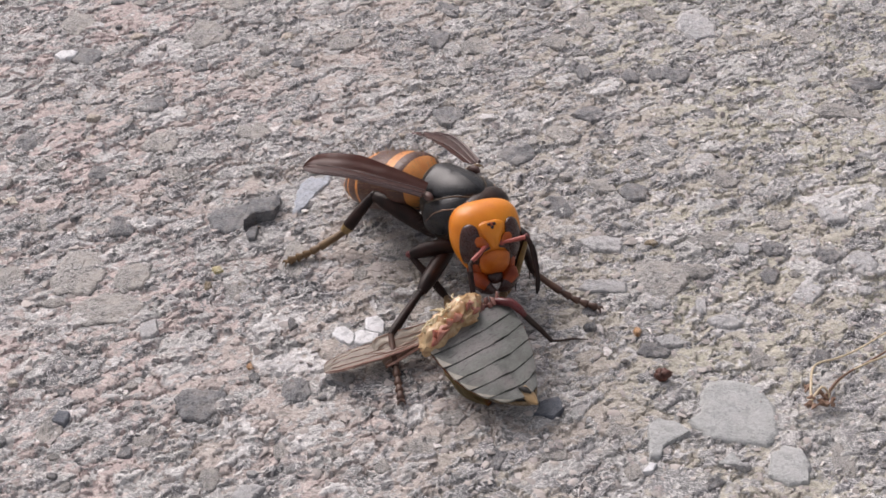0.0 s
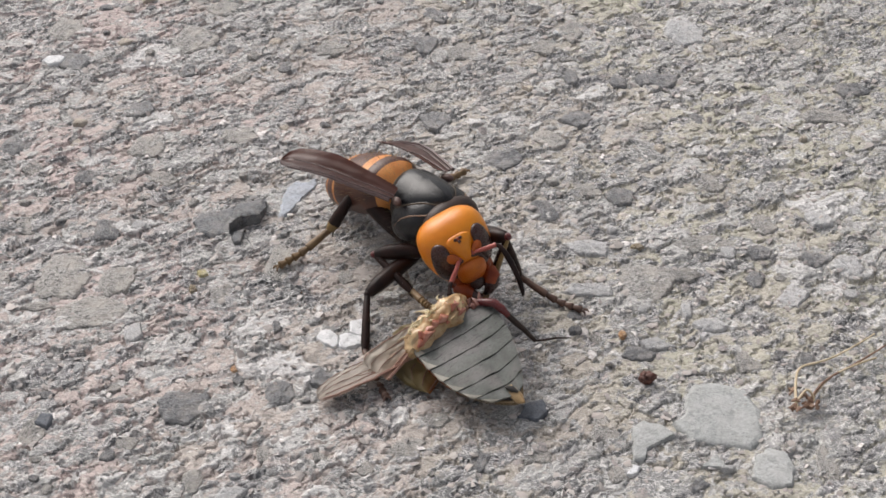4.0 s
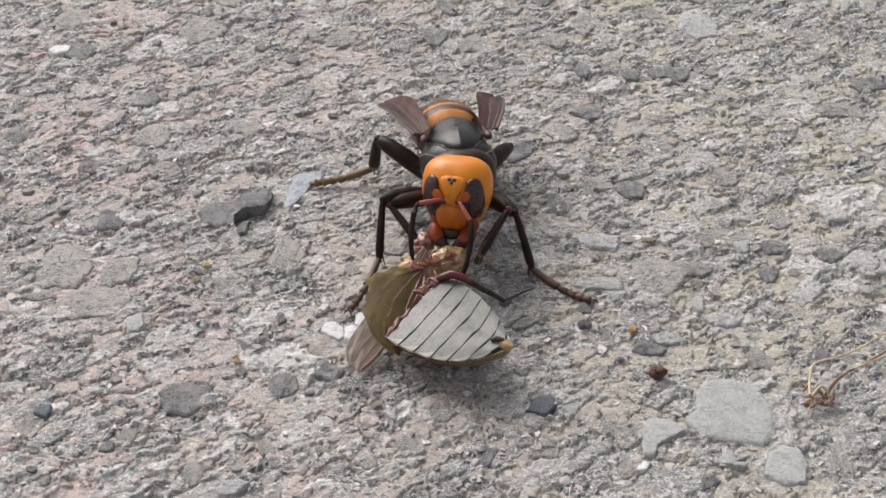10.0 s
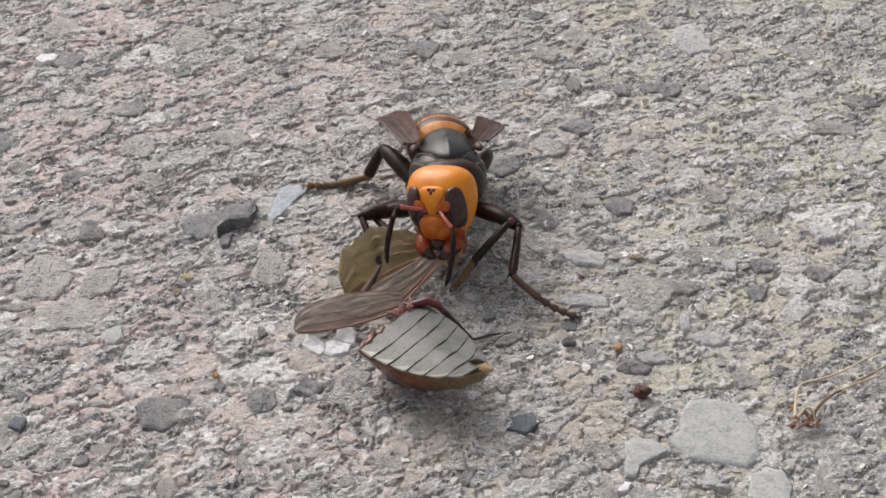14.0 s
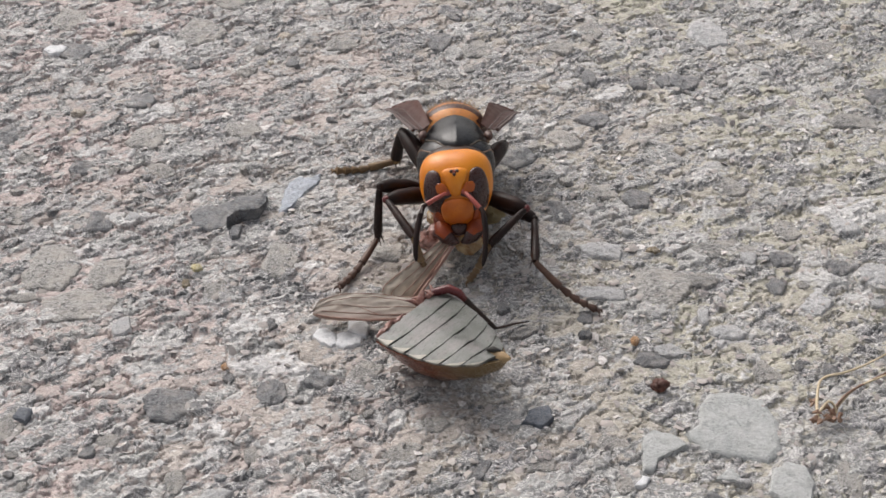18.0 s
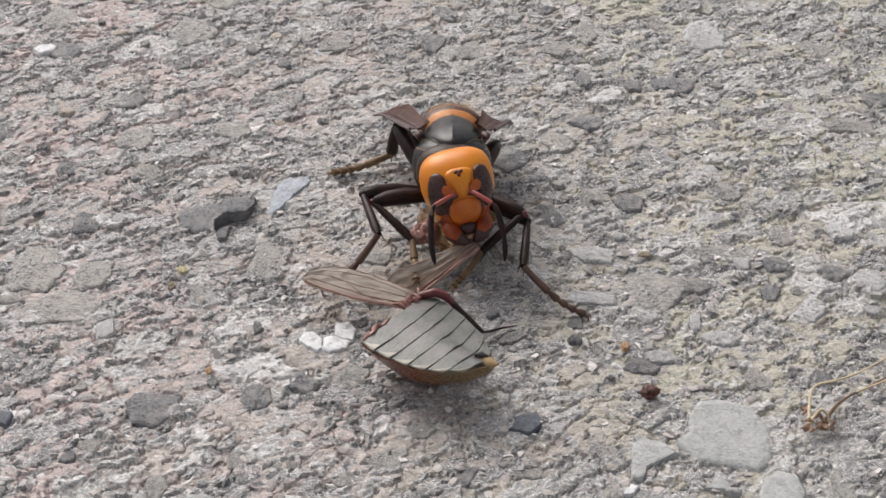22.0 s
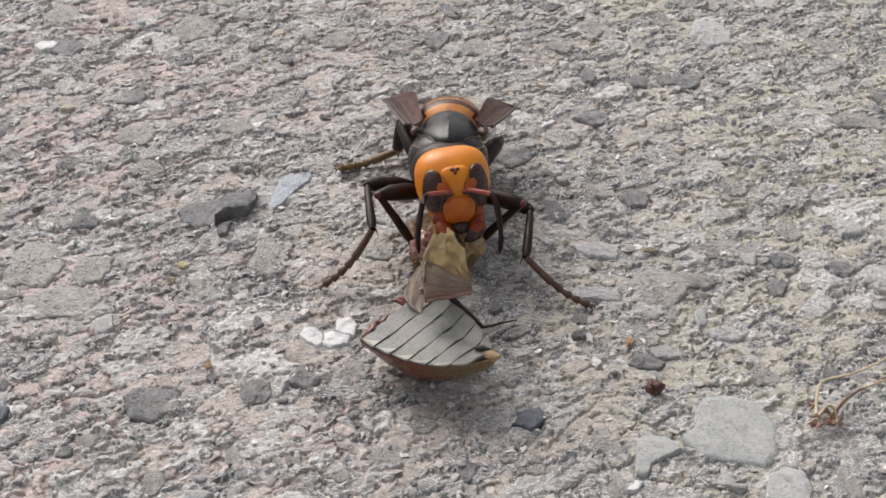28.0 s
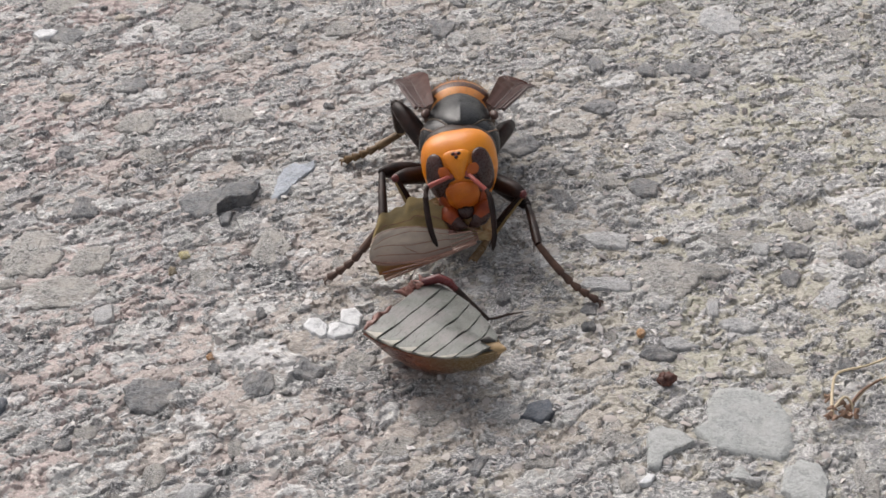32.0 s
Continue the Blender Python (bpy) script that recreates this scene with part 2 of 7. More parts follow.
FUZZ = shell_material("dark_fuzz", (0.013, 0.010, 0.008), (0.045, 0.033, 0.024), 0.8, 0.2)
LEG = shell_material("leg_brown_black", (0.009, 0.005, 0.0045), (0.030, 0.013, 0.010), 0.40, 0.22)
TARSUS = shell_material("tarsus_ochre", (0.12, 0.07, 0.032), (0.22, 0.14, 0.065), 0.5)
TARSUS_RED = shell_material("tarsus_red_brown", (0.055, 0.028, 0.020), (0.13, 0.068, 0.045), 0.5)
EYE = shell_material("eye_dark_brown", (0.028, 0.010, 0.009), (0.060, 0.022, 0.017), 0.27, 0.5)
SCAPE = shell_material("scape_red", (0.30, 0.06, 0.045), (0.42, 0.10, 0.08), 0.35)
# mauve like the wing's front margin, whose reflection is painted in
VEIN = shell_material("hornet_wing_vein", (0.07, 0.045, 0.045), (0.10, 0.06, 0.055), 0.4)


def belly_material():
    """Waxy grey belly skin: blotched, with dark scratches across and a greasy sheen."""
    m = Mat("grey_wax_plate")
    fine = m.noise(4.0, 5, 0.65)
    scratch = m.noise(1.5, 5, 0.7, m.stretch(2.2, 0.4, 1.0), 1.2)
    base = m.mix(m.ramp(m.noise(0.55, 4, 0.6), (0.36, 0.0), (0.64, 1.0)), (0.093, 0.101, 0.088), (0.175, 0.182, 0.171))
    base = m.mix(m.ramp(m.noise(0.32, 3, 0.6), (0.50, 0.0), (0.66, 0.5)), base, (0.205, 0.175, 0.175))
    base = m.mix(m.ramp(fine, (0.48, 0.0), (0.72, 0.55)), base, (0.055, 0.058, 0.050))
    base = m.mix(m.ramp(scratch, (0.36, 0.75), (0.43, 0.0)), base, (0.030, 0.031, 0.027))
    base = m.mix(m.ramp(scratch, (0.60, 0.0), (0.70, 0.35)), base, (0.30, 0.295, 0.27))
    m.color(base).gloss(m.ramp(fine, (0.3, 0.24), (0.7, 0.44)), 0.5).bump(m.mix(0.5, fine, scratch), 0.7, 0.10)
    return m.mat


SILVER = belly_material()
PEARL = shell_material("pale_rim", (0.26, 0.25, 0.21), (0.44, 0.41, 0.35), 0.5)
CHESTNUT = shell_material("chestnut_back", (0.085, 0.016, 0.008), (0.27, 0.070, 0.018), 0.25, 0.5, 0.3, tail=((0.17, 0.115, 0.055), 6.0, 11.0))
STRAW = shell_material("straw_tip", (0.32, 0.21, 0.10), (0.44, 0.31, 0.16), 0.45)
SEAM = shell_material("dark_seam", (0.02, 0.018, 0.016), (0.05, 0.045, 0.04), 0.6)
FLESH = shell_material("tan_flesh", (0.36, 0.20, 0.09), (0.58, 0.44, 0.25), 0.20, 0.6, 0.9)
FLESH_PALE = shell_material("pale_fibre", (0.50, 0.40, 0.22), (0.66, 0.57, 0.38), 0.25, 0.6, 0.9)
PINK = shell_material("pink_flesh", (0.11, 0.034, 0.027), (0.27, 0.125, 0.095), 0.35, 0.6, 0.9)
PULP = shell_material("mauve_pulp", (0.20, 0.085, 0.065), (0.42, 0.24, 0.20), 0.22, 0.6, 1.1)
BLOOD = shell_material("raw_red_flesh", (0.30, 0.075, 0.05), (0.50, 0.25, 0.17), 0.2, 0.6, 0.9)
MAROON = shell_material("maroon_leg", (0.075, 0.012, 0.014), (0.14, 0.026, 0.026), 0.28)


def wing_material(name, front, middle, rear, alpha, through_light=0.45, shine=0.55):
    """Wing skin: a stiff brown front margin that turns into a thin clear sheet."""
    w = Mat(name)
    span = w.attr("span")
    s = w.noise(0.5, 5, 0.6, w.stretch(0.45, 1.2, 1.0))
    base = w.ramp(span, (0.0, front), (0.12, tuple(0.55 * a + 0.45 * b for a, b in zip(front, middle))), (0.30, middle), (0.90, rear))
    base = w.mix(w.ramp(s, (0.45, 0.0), (0.70, 0.35)), base, tuple(0.55 * c for c in middle))
    w.color(base).gloss(w.ramp(s, (0.3, 0.24), (0.7, 0.42)), shine).bump(s, 0.4, 0.15)
    w.wire(w.ramp(span, (0.0, 0.97), (0.25, 0.9), (0.5, alpha), (1.0, alpha - 0.06)), w.bsdf.inputs["Alpha"])
    # light falls through the thin skin
    glow = w.nodes.new("ShaderNodeBsdfTranslucent")
    w.wire(base, glow.inputs["Color"])
    both = w.nodes.new("ShaderNodeMixShader")
    both.inputs["Fac"].default_value = through_light
    w.wire(w.bsdf.outputs[0], both.inputs[1])
    w.wire(glow.outputs[0], both.inputs[2])
    out = next(n for n in w.nodes if n.type == "OUTPUT_MATERIAL")
    w.wire(both.outputs[0], out.inputs["Surface"])
    return w.mat


# both forewing skins are paled: sky sheen is mixed into their colours
PREY_WING = wing_material("cicada_wing_skin", (0.30, 0.12, 0.055), (0.53, 0.44, 0.35), (0.64, 0.59, 0.52), 0.80, 0.5)
PREY_WING_PALE = wing_material("cicada_wing_pale_skin", (0.38, 0.26, 0.215), (0.50, 0.43, 0.375), (0.62, 0.57, 0.51), 0.80, 0.5)
HIND_SKIN = wing_material("cicada_hindwing_skin", (0.38, 0.15, 0.045), (0.43, 0.345, 0.18), (0.50, 0.425, 0.26), 0.62, 0.60)
PREY_VEIN = shell_material("cicada_wing_vein", (0.24, 0.125, 0.095), (0.38, 0.23, 0.18), 0.3)
# red-brown skin; the mauve of the front colour is a painted sky reflection
WING = wing_material("hornet_wing_skin", (0.062, 0.036, 0.038), (0.066, 0.026, 0.021), (0.095, 0.030, 0.021), 0.96, 0.2, 0.3)
CRUMB = shell_material("dark_red_crumb", (0.05, 0.016, 0.012), (0.15, 0.055, 0.036), 0.55)
OCHRE = shell_material("ochre_shin", (0.16, 0.10, 0.035), (0.28, 0.18, 0.06), 0.45)
DUSTY = shell_material("dusty_seam", (0.07, 0.055, 0.042), (0.15, 0.12, 0.09), 0.75, 0.3)
HAY = shell_material("dry_straw", (0.50, 0.41, 0.27), (0.68, 0.57, 0.40), 0.6)
HUSK_DARK = shell_material("wing_root_brown", (0.07, 0.035, 0.03), (0.13, 0.075, 0.06), 0.45)
HUSK = shell_material("brown_husk", (0.17, 0.09, 0.06), (0.33, 0.22, 0.15), 0.6)
BLUE_DARK = stone_material("dark_blue_grey_stone", (0.085, 0.098, 0.12), (0.12, 0.135, 0.16), 0.5, 0.15, 0.35, FLAT)
YELLOW_STONE = stone_material("yellow_stone", (0.58, 0.48, 0.22), (0.66, 0.56, 0.30), 0.55)
OLIVE_STONE = stone_material("olive_stone", (0.17, 0.13, 0.08), (0.26, 0.21, 0.13), 0.6)
ORANGE_STONE = stone_material("rust_stone", (0.42, 0.20, 0.09), (0.55, 0.30, 0.14), 0.6)



# ---- mesh helpers (all shapes in millimetres) ----
def part(name, bm, material, parent=None, label=""):
    """One mesh object out of a bmesh drawn in millimetres, under a thing or a part."""
    bmesh.ops.scale(bm, vec=(MM, MM, MM), verts=bm.verts)
    bmesh.ops.recalc_face_normals(bm, faces=bm.faces)
    me = bpy.data.meshes.new(name)
    bm.to_mesh(me)
    bm.free()
    me.shade_smooth()
    me.set_sharp_from_angle(angle=radians(62))
    for mt in material if isinstance(material, (list, tuple)) else [material]:
        me.materials.append(mt)
    ob = new(name, me)
    ob.parent = parent
    if label:
        tagged(ob, label)
    return ob


def mm(x, y, z, rx=0, ry=0, rz=0):
    return pose(x * MM, y * MM, z * MM, rx, ry, rz)


# ---- the ground: one sheet of worn asphalt out to the horizon ----
rng = np.random.default_rng(7)
LATTICE = rng.random((8, 128, 128))


def value_noise(x, y, scale, k=0):
    u, v = x / scale, y / scale
    i, j = np.floor(u).astype(int), np.floor(v).astype(int)
    a, b = u - i, v - j
    a, b = a * a * (3 - 2 * a), b * b * (3 - 2 * b)
    g = LATTICE[k]
    at = lambda p, q: g[p % 128, q % 128]
    return (at(i, j) * (1 - a) + at(i + 1, j) * a) * (1 - b) + (at(i, j + 1) * (1 - a) + at(i + 1, j + 1) * a) * b - 0.5


def fractal(x, y, scale, octaves=4, k=0, gain=0.55):
    total, amp = 0, 1.0
    for n in range(octaves):
        total = total + amp * value_noise(x + 31.7 * n, y - 17.3 * n, scale / 2**n, (k + n) % 8)
        amp *= gain
    return total


HASH = rng.random((6, 256, 256))


def shards(x, y, size, seed):
    """Cells of broken stone: gap to the next cell, offset from the cell's heart, three random values."""
    u, v = x / size + seed * 37.2, y / size - seed * 11.9
    ci, cj = np.floor(u).astype(int), np.floor(v).astype(int)
    d1, d2 = np.full(u.shape, 9.0), np.full(u.shape, 9.0)
    best = [np.zeros(u.shape) for _ in range(5)]
    for di in (-1, 0, 1):
        for dj in (-1, 0, 1):
            p, q = (ci + di) % 256, (cj + dj) % 256
            ox, oy = ci + di + HASH[0, p, q] - u, cj + dj + HASH[1, p, q] - v
            d = np.hypot(ox, oy)
            nearer = d < d1
            d2 = np.where(nearer, d1, np.minimum(d2, d))
            for n, val in enumerate((ox, oy, HASH[2, p, q], HASH[3, p, q], HASH[4, p, q])):
                best[n] = np.where(nearer, val, best[n])
            d1 = np.where(nearer, d, d1)
    return (d2 - d1) * size, best[0] * size, best[1] * size, best[2], best[3], best[4]


def smooth(a, b, x):
    t = np.clip((x - a) / (b - a), 0, 1)
    return t * t * (3 - 2 * t)


LIE = (math.cos(radians(32)), math.sin(radians(32)))


def relief(x, y):
    """Height in millimetres, stone tone and stone share at places in millimetres."""
    # stones lie lengthwise along one slanting way, with ragged outlines
    along, across = (x * LIE[0] + y * LIE[1]) / 1.45, (y * LIE[0] - x * LIE[1]) * 1.12
    wx = along + 1.5 * fractal(x, y, 3.4, 4, 0, 0.62)
    wy = across + 1.5 * fractal(x, y, 3.4, 4, 3, 0.62)
    h = 0.45 * fractal(x, y, 11.0, 2, 1) + 0.30 * fractal(along, across, 2.6, 4, 2, 0.68)
    tone, share = np.full(x.shape, 0.5), np.zeros(x.shape)
    crinkle = 1 - 2 * np.abs(fractal(along * 1.1, across, 1.5, 3, 5, 0.7))
    for size, seed, chance, rise, lean in ((0.8, 1, 0.30, 0.22, 0.40), (1.5, 2, 0.42, 0.32, 0.34), (2.6, 3, 0.55, 0.46, 0.24), (4.2, 4, 0.52, 0.52, 0.13), (6.6, 9, 0.34, 0.50, 0.06)):
        gap, ox, oy, a, b, c = shards(wx, wy, size, seed)
        there = a < chance
        edge = smooth(0.0, 0.03 * size + 0.12, gap - 0.05 * size)
        top = rise * (0.15 + 0.85 * c) * edge - 0.10 + lean * ((b - 0.5) * ox + (c - 0.5) * oy) * 2 + 0.30 * (crinkle - 0.8) * edge + 0.22 * fractal(x, y, 0.9, 2, 6, 0.8) * edge
        h = h - 0.44 * there * (size > 2) * (1 - smooth(0.02 * size, 0.10 * size + 0.10, gap)) * smooth(0.25, 0.6, c)
        lift = there & (edge > 0.08) & (top > h - 0.10)
        h = np.where(there & (top > h), top, h)
        tone = np.where(lift, np.clip(b + 0.22 * fractal(x, y, 1.6, 3, 6), 0, 1), tone)
        share = np.where(lift, np.maximum(share * 0.3, edge), share)
    # torn voids beside the stones
    h = h - 0.50 * smooth(0.25, 0.34, fractal(wx, wy * 1.5, 2.0, 4, 4, 0.8))
    return 0.74 * h, tone, share


def spread(inner_a, inner_b, step, reach):
    """Even steps inside, growing steps out to reach."""
    inner = list(np.arange(inner_a, inner_b + 1e-6, step))
    d, lo, hi = step, [], []
    a, b = inner[0], inner[-1]
    while b < reach:
        d *= 1.35
        a, b = a - d, b + d
        lo.append(a)
        hi.append(b)
    return np.array(lo[::-1] + inner + hi)


def build_ground():
    gx, gy = spread(-82, 82, STEP, 3e6), spread(-54, 92, STEP, 3e6)
    X, Y = np.meshgrid(gx, gy)
    Z, tone, share = relief(X.ravel(), Y.ravel())
    far = np.maximum(np.abs(X.ravel()), np.abs(Y.ravel()))
    near = 1 - smooth(95, 140, far)
    Z, tone, share = Z * near, 0.5 + (tone - 0.5) * near, 0.4 + (share - 0.4) * near
    nx, ny = len(gx), len(gy)
    me = bpy.data.meshes.new("ground")
    me.vertices.add(nx * ny)
    me.vertices.foreach_set("co", (np.stack([X.ravel(), Y.ravel(), Z], 1) * MM).astype(np.float32).ravel())
    idx = np.arange(nx * ny).reshape(ny, nx)
    quads = np.stack([idx[:-1, :-1], idx[:-1, 1:], idx[1:, 1:], idx[1:, :-1]], -1).reshape(-1, 4)
    n = len(quads)
    me.loops.add(n * 4)
    me.loops.foreach_set("vertex_index", quads.ravel().astype(np.int32))
    me.polygons.add(n)
    me.polygons.foreach_set("loop_start", np.arange(0, n * 4, 4, dtype=np.int32))
    me.polygons.foreach_set("loop_total", np.full(n, 4, dtype=np.int32))
    me.update(calc_edges=True)
    for name, values in (("tone", tone), ("stone", share)):
        me.attributes.new(name, "FLOAT", "POINT").data.foreach_set("value", values.astype(np.float32))
    me.materials.append(GROUND)
    me.shade_smooth()
    me.set_sharp_from_angle(angle=radians(58))
    return tagged(new("ground", me), "weathered grey-beige asphalt with embedded broken stones", "ground", kind="structure")


STEP = 0.185
ground = build_ground()

# ---- shapes for small animals (millimetres) ----
def ball(bm, x, y, z, a, b, c, u=18, v=12, rx=0, ry=0, rz=0, shape=None):
    m = Matrix.LocRotScale((x, y, z), Euler([radians(k) for k in (rx, ry, rz)]), None)
    made = bmesh.ops.create_uvsphere(bm, u_segments=u, v_segments=v, radius=1)["verts"]
    for p in made:
        co = Vector((p.co.x * a, p.co.y * b, p.co.z * c))
        p.co = m @ (shape(co) if shape else co)
    return bm


def blob(*args, **kw):
    return ball(bmesh.new(), *args, **kw)


def tube(bm, points, radii, sides=8):
    """A round limb through points, with its own radius at each."""
    points = [Vector(p) for p in points]
    rings = []
    for k, p in enumerate(points):
        d = (points[min(k + 1, len(points) - 1)] - points[max(k - 1, 0)]).normalized()
        side = d.cross(Vector((0.13, 0.21, 1))).normalized()
        up = side.cross(d)
        rings.append([bm.verts.new(p + radii[k] * (math.cos(a) * side + math.sin(a) * up)) for a in (2 * math.pi * n / sides for n in range(sides))])
    for r, s in zip(rings, rings[1:]):
        for n in range(sides):
            bm.faces.new((r[n], r[(n + 1) % sides], s[(n + 1) % sides], s[n]))
    for r in (rings[0], rings[-1]):
        bm.faces.new(r)
    return bm


def loft(bm, rings, sides=28, square=2.0, flat=None, close=True):
    """A hull through rings (y, half width, half height, centre height); returns the faces ring by ring."""
    made = []
    for y, w, h, zc in rings:
        row = []
        for n in range(sides):
            a = 2 * math.pi * n / sides
            c, s = math.cos(a), math.sin(a)
            x = w * math.copysign(abs(c) ** (2 / square), c)
            z = h * math.copysign(abs(s) ** (2 / square), s)
            if flat:
                x, z = flat(x, z, y)
            row.append(bm.verts.new((x, y, zc + z)))
        made.append(row)
    bands = [[bm.faces.new((r[n], r[(n + 1) % sides], s[(n + 1) % sides], s[n])) for n in range(sides)] for r, s in zip(made, made[1:])]
    if close:
        bm.faces.new(made[0])
        bm.faces.new(made[-1])
    return bands


def blade(length, width, thick, outline, lift, steps=26, across=8):
    """A thin wing skin along +x: outline gives (front, back) half widths along it, lift its bend and folds."""
    bm = bmesh.new()
    top, low = [], []
    for i in range(steps + 1):
        u = i / steps
        a, b = outline(u)
        up, dn = [], []
        for j in range(across + 1):
            v = j / across
            x, y = u * length, (a + (b - a) * v) * width
            z = lift(u, v)
            up.append(bm.verts.new((x, y, z + thick)))
            dn.append(bm.verts.new((x, y, z - thick)))
        top.append(up)
        low.append(dn)
    for i in range(steps):
        for j in range(across):
            bm.faces.new((top[i][j], top[i + 1][j], top[i + 1][j + 1], top[i][j + 1]))
            bm.faces.new((low[i][j], low[i][j + 1], low[i + 1][j + 1], low[i + 1][j]))
        for j in (0, across):
            bm.faces.new((top[i][j], low[i][j], low[i + 1][j], top[i + 1][j]))
    for i in (0, steps):
        for j in range(across):
            bm.faces.new((top[i][j], top[i][j + 1], low[i][j + 1], low[i][j]))
    return bm


def vein_on(length, width, outline, lift, path, r0, r1, n=14, raise_by=0.06):
    """A vein that runs over a blade through (u, v) places."""
    pts, rad = [], []
    for k in range(n + 1):
        s = k / n * (len(path) - 1)
        i = min(int(s), len(path) - 2)
        f = s - i
        f = f * f * (3 - 2 * f)
        u, v = (path[i][c] * (1 - f) + path[i + 1][c] * f for c in (0, 1))
        a, b = outline(u)
        pts.append((u * length, (a + (b - a) * v) * width, lift(u, v) + raise_by))
        rad.append(r0 + (r1 - r0) * k / n)
    return tube(bmesh.new(), pts, rad, 5)


# ---- the hornet: origin in the thorax, head towards -y ----
hornet = tagged(new("hornet"), "large hornet with orange head, black thorax and banded abdomen", "hornet")


def saddle_at(y):
    """Half width, half height and middle height of the shoulders along the thorax."""
    f = min(1.0, (y + 5.2) / 4.2)
    return 5.0 * math.sin(f * math.pi / 2) ** 0.55 - 0.06 * max(0.0, y) ** 2, 2.5 + 1.45 * math.sin(f * math.pi / 2) - 0.05 * max(0.0, y) ** 2, -0.05 - 0.12 * max(0.0, y + 2)


def saddle_top(x, y):
    a, b, z = saddle_at(y)
    return z + b * max(0.0, 1 - (abs(x) / a) ** 2.2) ** (1 / 2.2)


def build_thorax():
    core = bmesh.new()
    loft(core, [(-5.5, 1.9, 1.6, 0.2), (-5.0, 3.4, 2.8, -0.2), (-3.8, 4.3, 3.6, -0.5), (-1.8, 4.75, 4.1, -0.7), (0.6, 4.75, 4.2, -0.7),
                (2.8, 4.2, 3.9, -0.5), (4.4, 3.2, 3.2, -0.2), (5.6, 1.8, 1.9, 0.2), (6.2, 0.9, 1.0, 0.4)], 32, 2.2)
    for v in core.verts:
        v.co += 0.10 * noise.noise_vector(v.co * 0.9)
    thorax = part("thorax", core, FUZZ, hornet, "dark brown thorax sides with short hair")
    # the shield narrows to a blunt point towards the head
    shield = bmesh.new()
    line = closed_curve([(0, -3.9), (1.0, -3.6), (2.4, -2.0), (3.6, 0.6), (3.9, 2.6), (3.0, 3.9), (0, 4.2), (-3.0, 3.9), (-3.9, 2.6), (-3.6, 0.6), (-2.4, -2.0), (-1.0, -3.6)], 48)
    rings = []
    for q, drop in ((1.0, 1.0), (0.99, 0.35), (0.95, 0.12), (0.85, 0.0), (0.65, 0.0), (0.4, 0.0), (0.15, 0.0)):
        rings.append([shield.verts.new((p.x * q, 0.6 + (p.y - 0.6) * q, 4.80 - 0.15 * (p.x * q) ** 2 - 0.05 * min(0.0, 0.6 + (p.y - 0.6) * q - 0.8) ** 2 - drop + 0.10 * math.exp(-((p.x * q / 0.22) ** 2)))) for p in line])
    for a, b in zip(rings, rings[1:]):
        for n in range(48):
            shield.faces.new((a[n], a[(n + 1) % 48], b[(n + 1) % 48], b[n]))
    shield.faces.new(rings[-1])
    part("scutum", shield, BLACK, thorax, "smooth black shield of the back")
    saddle = bmesh.new()
    loft(saddle, [(y, *saddle_at(y)) for y in (-4.7, -4.2, -3.6, -2.8, -2.0, -1.0, 0.0, 1.0, 1.8, 2.4)], 40, 2.2)
    part("pronotum", saddle, BLACK, thorax, "shiny black shoulders that wrap round the shield")
    margin = bmesh.new()
    rim = [Vector((p.x * 1.03, 0.6 + (p.y - 0.6) * 1.03)) for p in line[-15:] + line[:16]]
    tube(margin, [(p.x, p.y, saddle_top(p.x, p.y) + 0.02) for p in rim], [0.10] * len(rim), 8)
    part("margin", margin, DUSTY, thorax, "dusty brown seam in front of the shield")
    for s in (-1, 1):
        seam = bmesh.new()
        pts = [(4.9, 1.6), (4.75, 0.2), (4.4, -1.2), (3.7, -2.6), (2.7, -3.6), (1.4, -4.1)]
        tube(seam, [(s * x, y, saddle_top(x, y) + 0.02) for x, y in pts], [0.05, 0.09, 0.10, 0.10, 0.08, 0.03], 6)
        part("shoulder_seam", seam, HUSK, thorax, "thin pale brown seam")
    rear = bmesh.new()
    tube(rear, [(p.x * 1.01, p.y + 0.12, 4.45 - 0.15 * p.x**2) for p in line[20:29]], [0.06, 0.13, 0.15, 0.16, 0.16, 0.16, 0.15, 0.13, 0.06], 8)
    part("rear_margin", rear, DUSTY, thorax, "dusty grey hind edge of the shield")
    part("scutellum", blob(0, 4.5, 1.9, 3.0, 1.0, 2.0, 28, 14), DULL_BLACK, thorax, "grey-black rear plate of the thorax")
    collar = bmesh.new()
    loft(collar, [(-5.6, 2.7, 2.3, 0.2), (-5.1, 3.7, 3.0, 0.1), (-4.3, 4.3, 3.5, -0.1), (-3.5, 4.5, 3.7, -0.2), (-3.0, 4.2, 3.5, -0.3)], 32, 2.3)
    part("collar", collar, UMBER, thorax, "dark brown collar behind the head")
    for s in (-1, 1):
        part("tegula", blob(s * 4.2, 1.5, 2.9, 0.55, 0.95, 0.55, 14, 10, rz=s * 15), HUSK_DARK, thorax, "pinkish brown wing-root plate")
    hairs = bmesh.new()
    r = random.Random(5)
    for _ in range(520):
        a, y = r.uniform(-0.6, math.pi + 0.6), r.uniform(-5.0, 4.8)
        if abs(math.cos(a)) < 0.70:
            continue
        w = 4.75 * math.sqrt(max(0.05, 1 - (y / 6.3) ** 2))
        n = Vector((math.cos(a), 0.04 * y, math.sin(a)))
        p = Vector((w * math.cos(a), y, -0.6 + 0.9 * w * math.sin(a)))
        tube(hairs, [p, p + n * r.uniform(0.4, 0.9) + Vector((0, 0.25, r.uniform(-0.2, 0.2)))], [0.025, 0.006], 3)
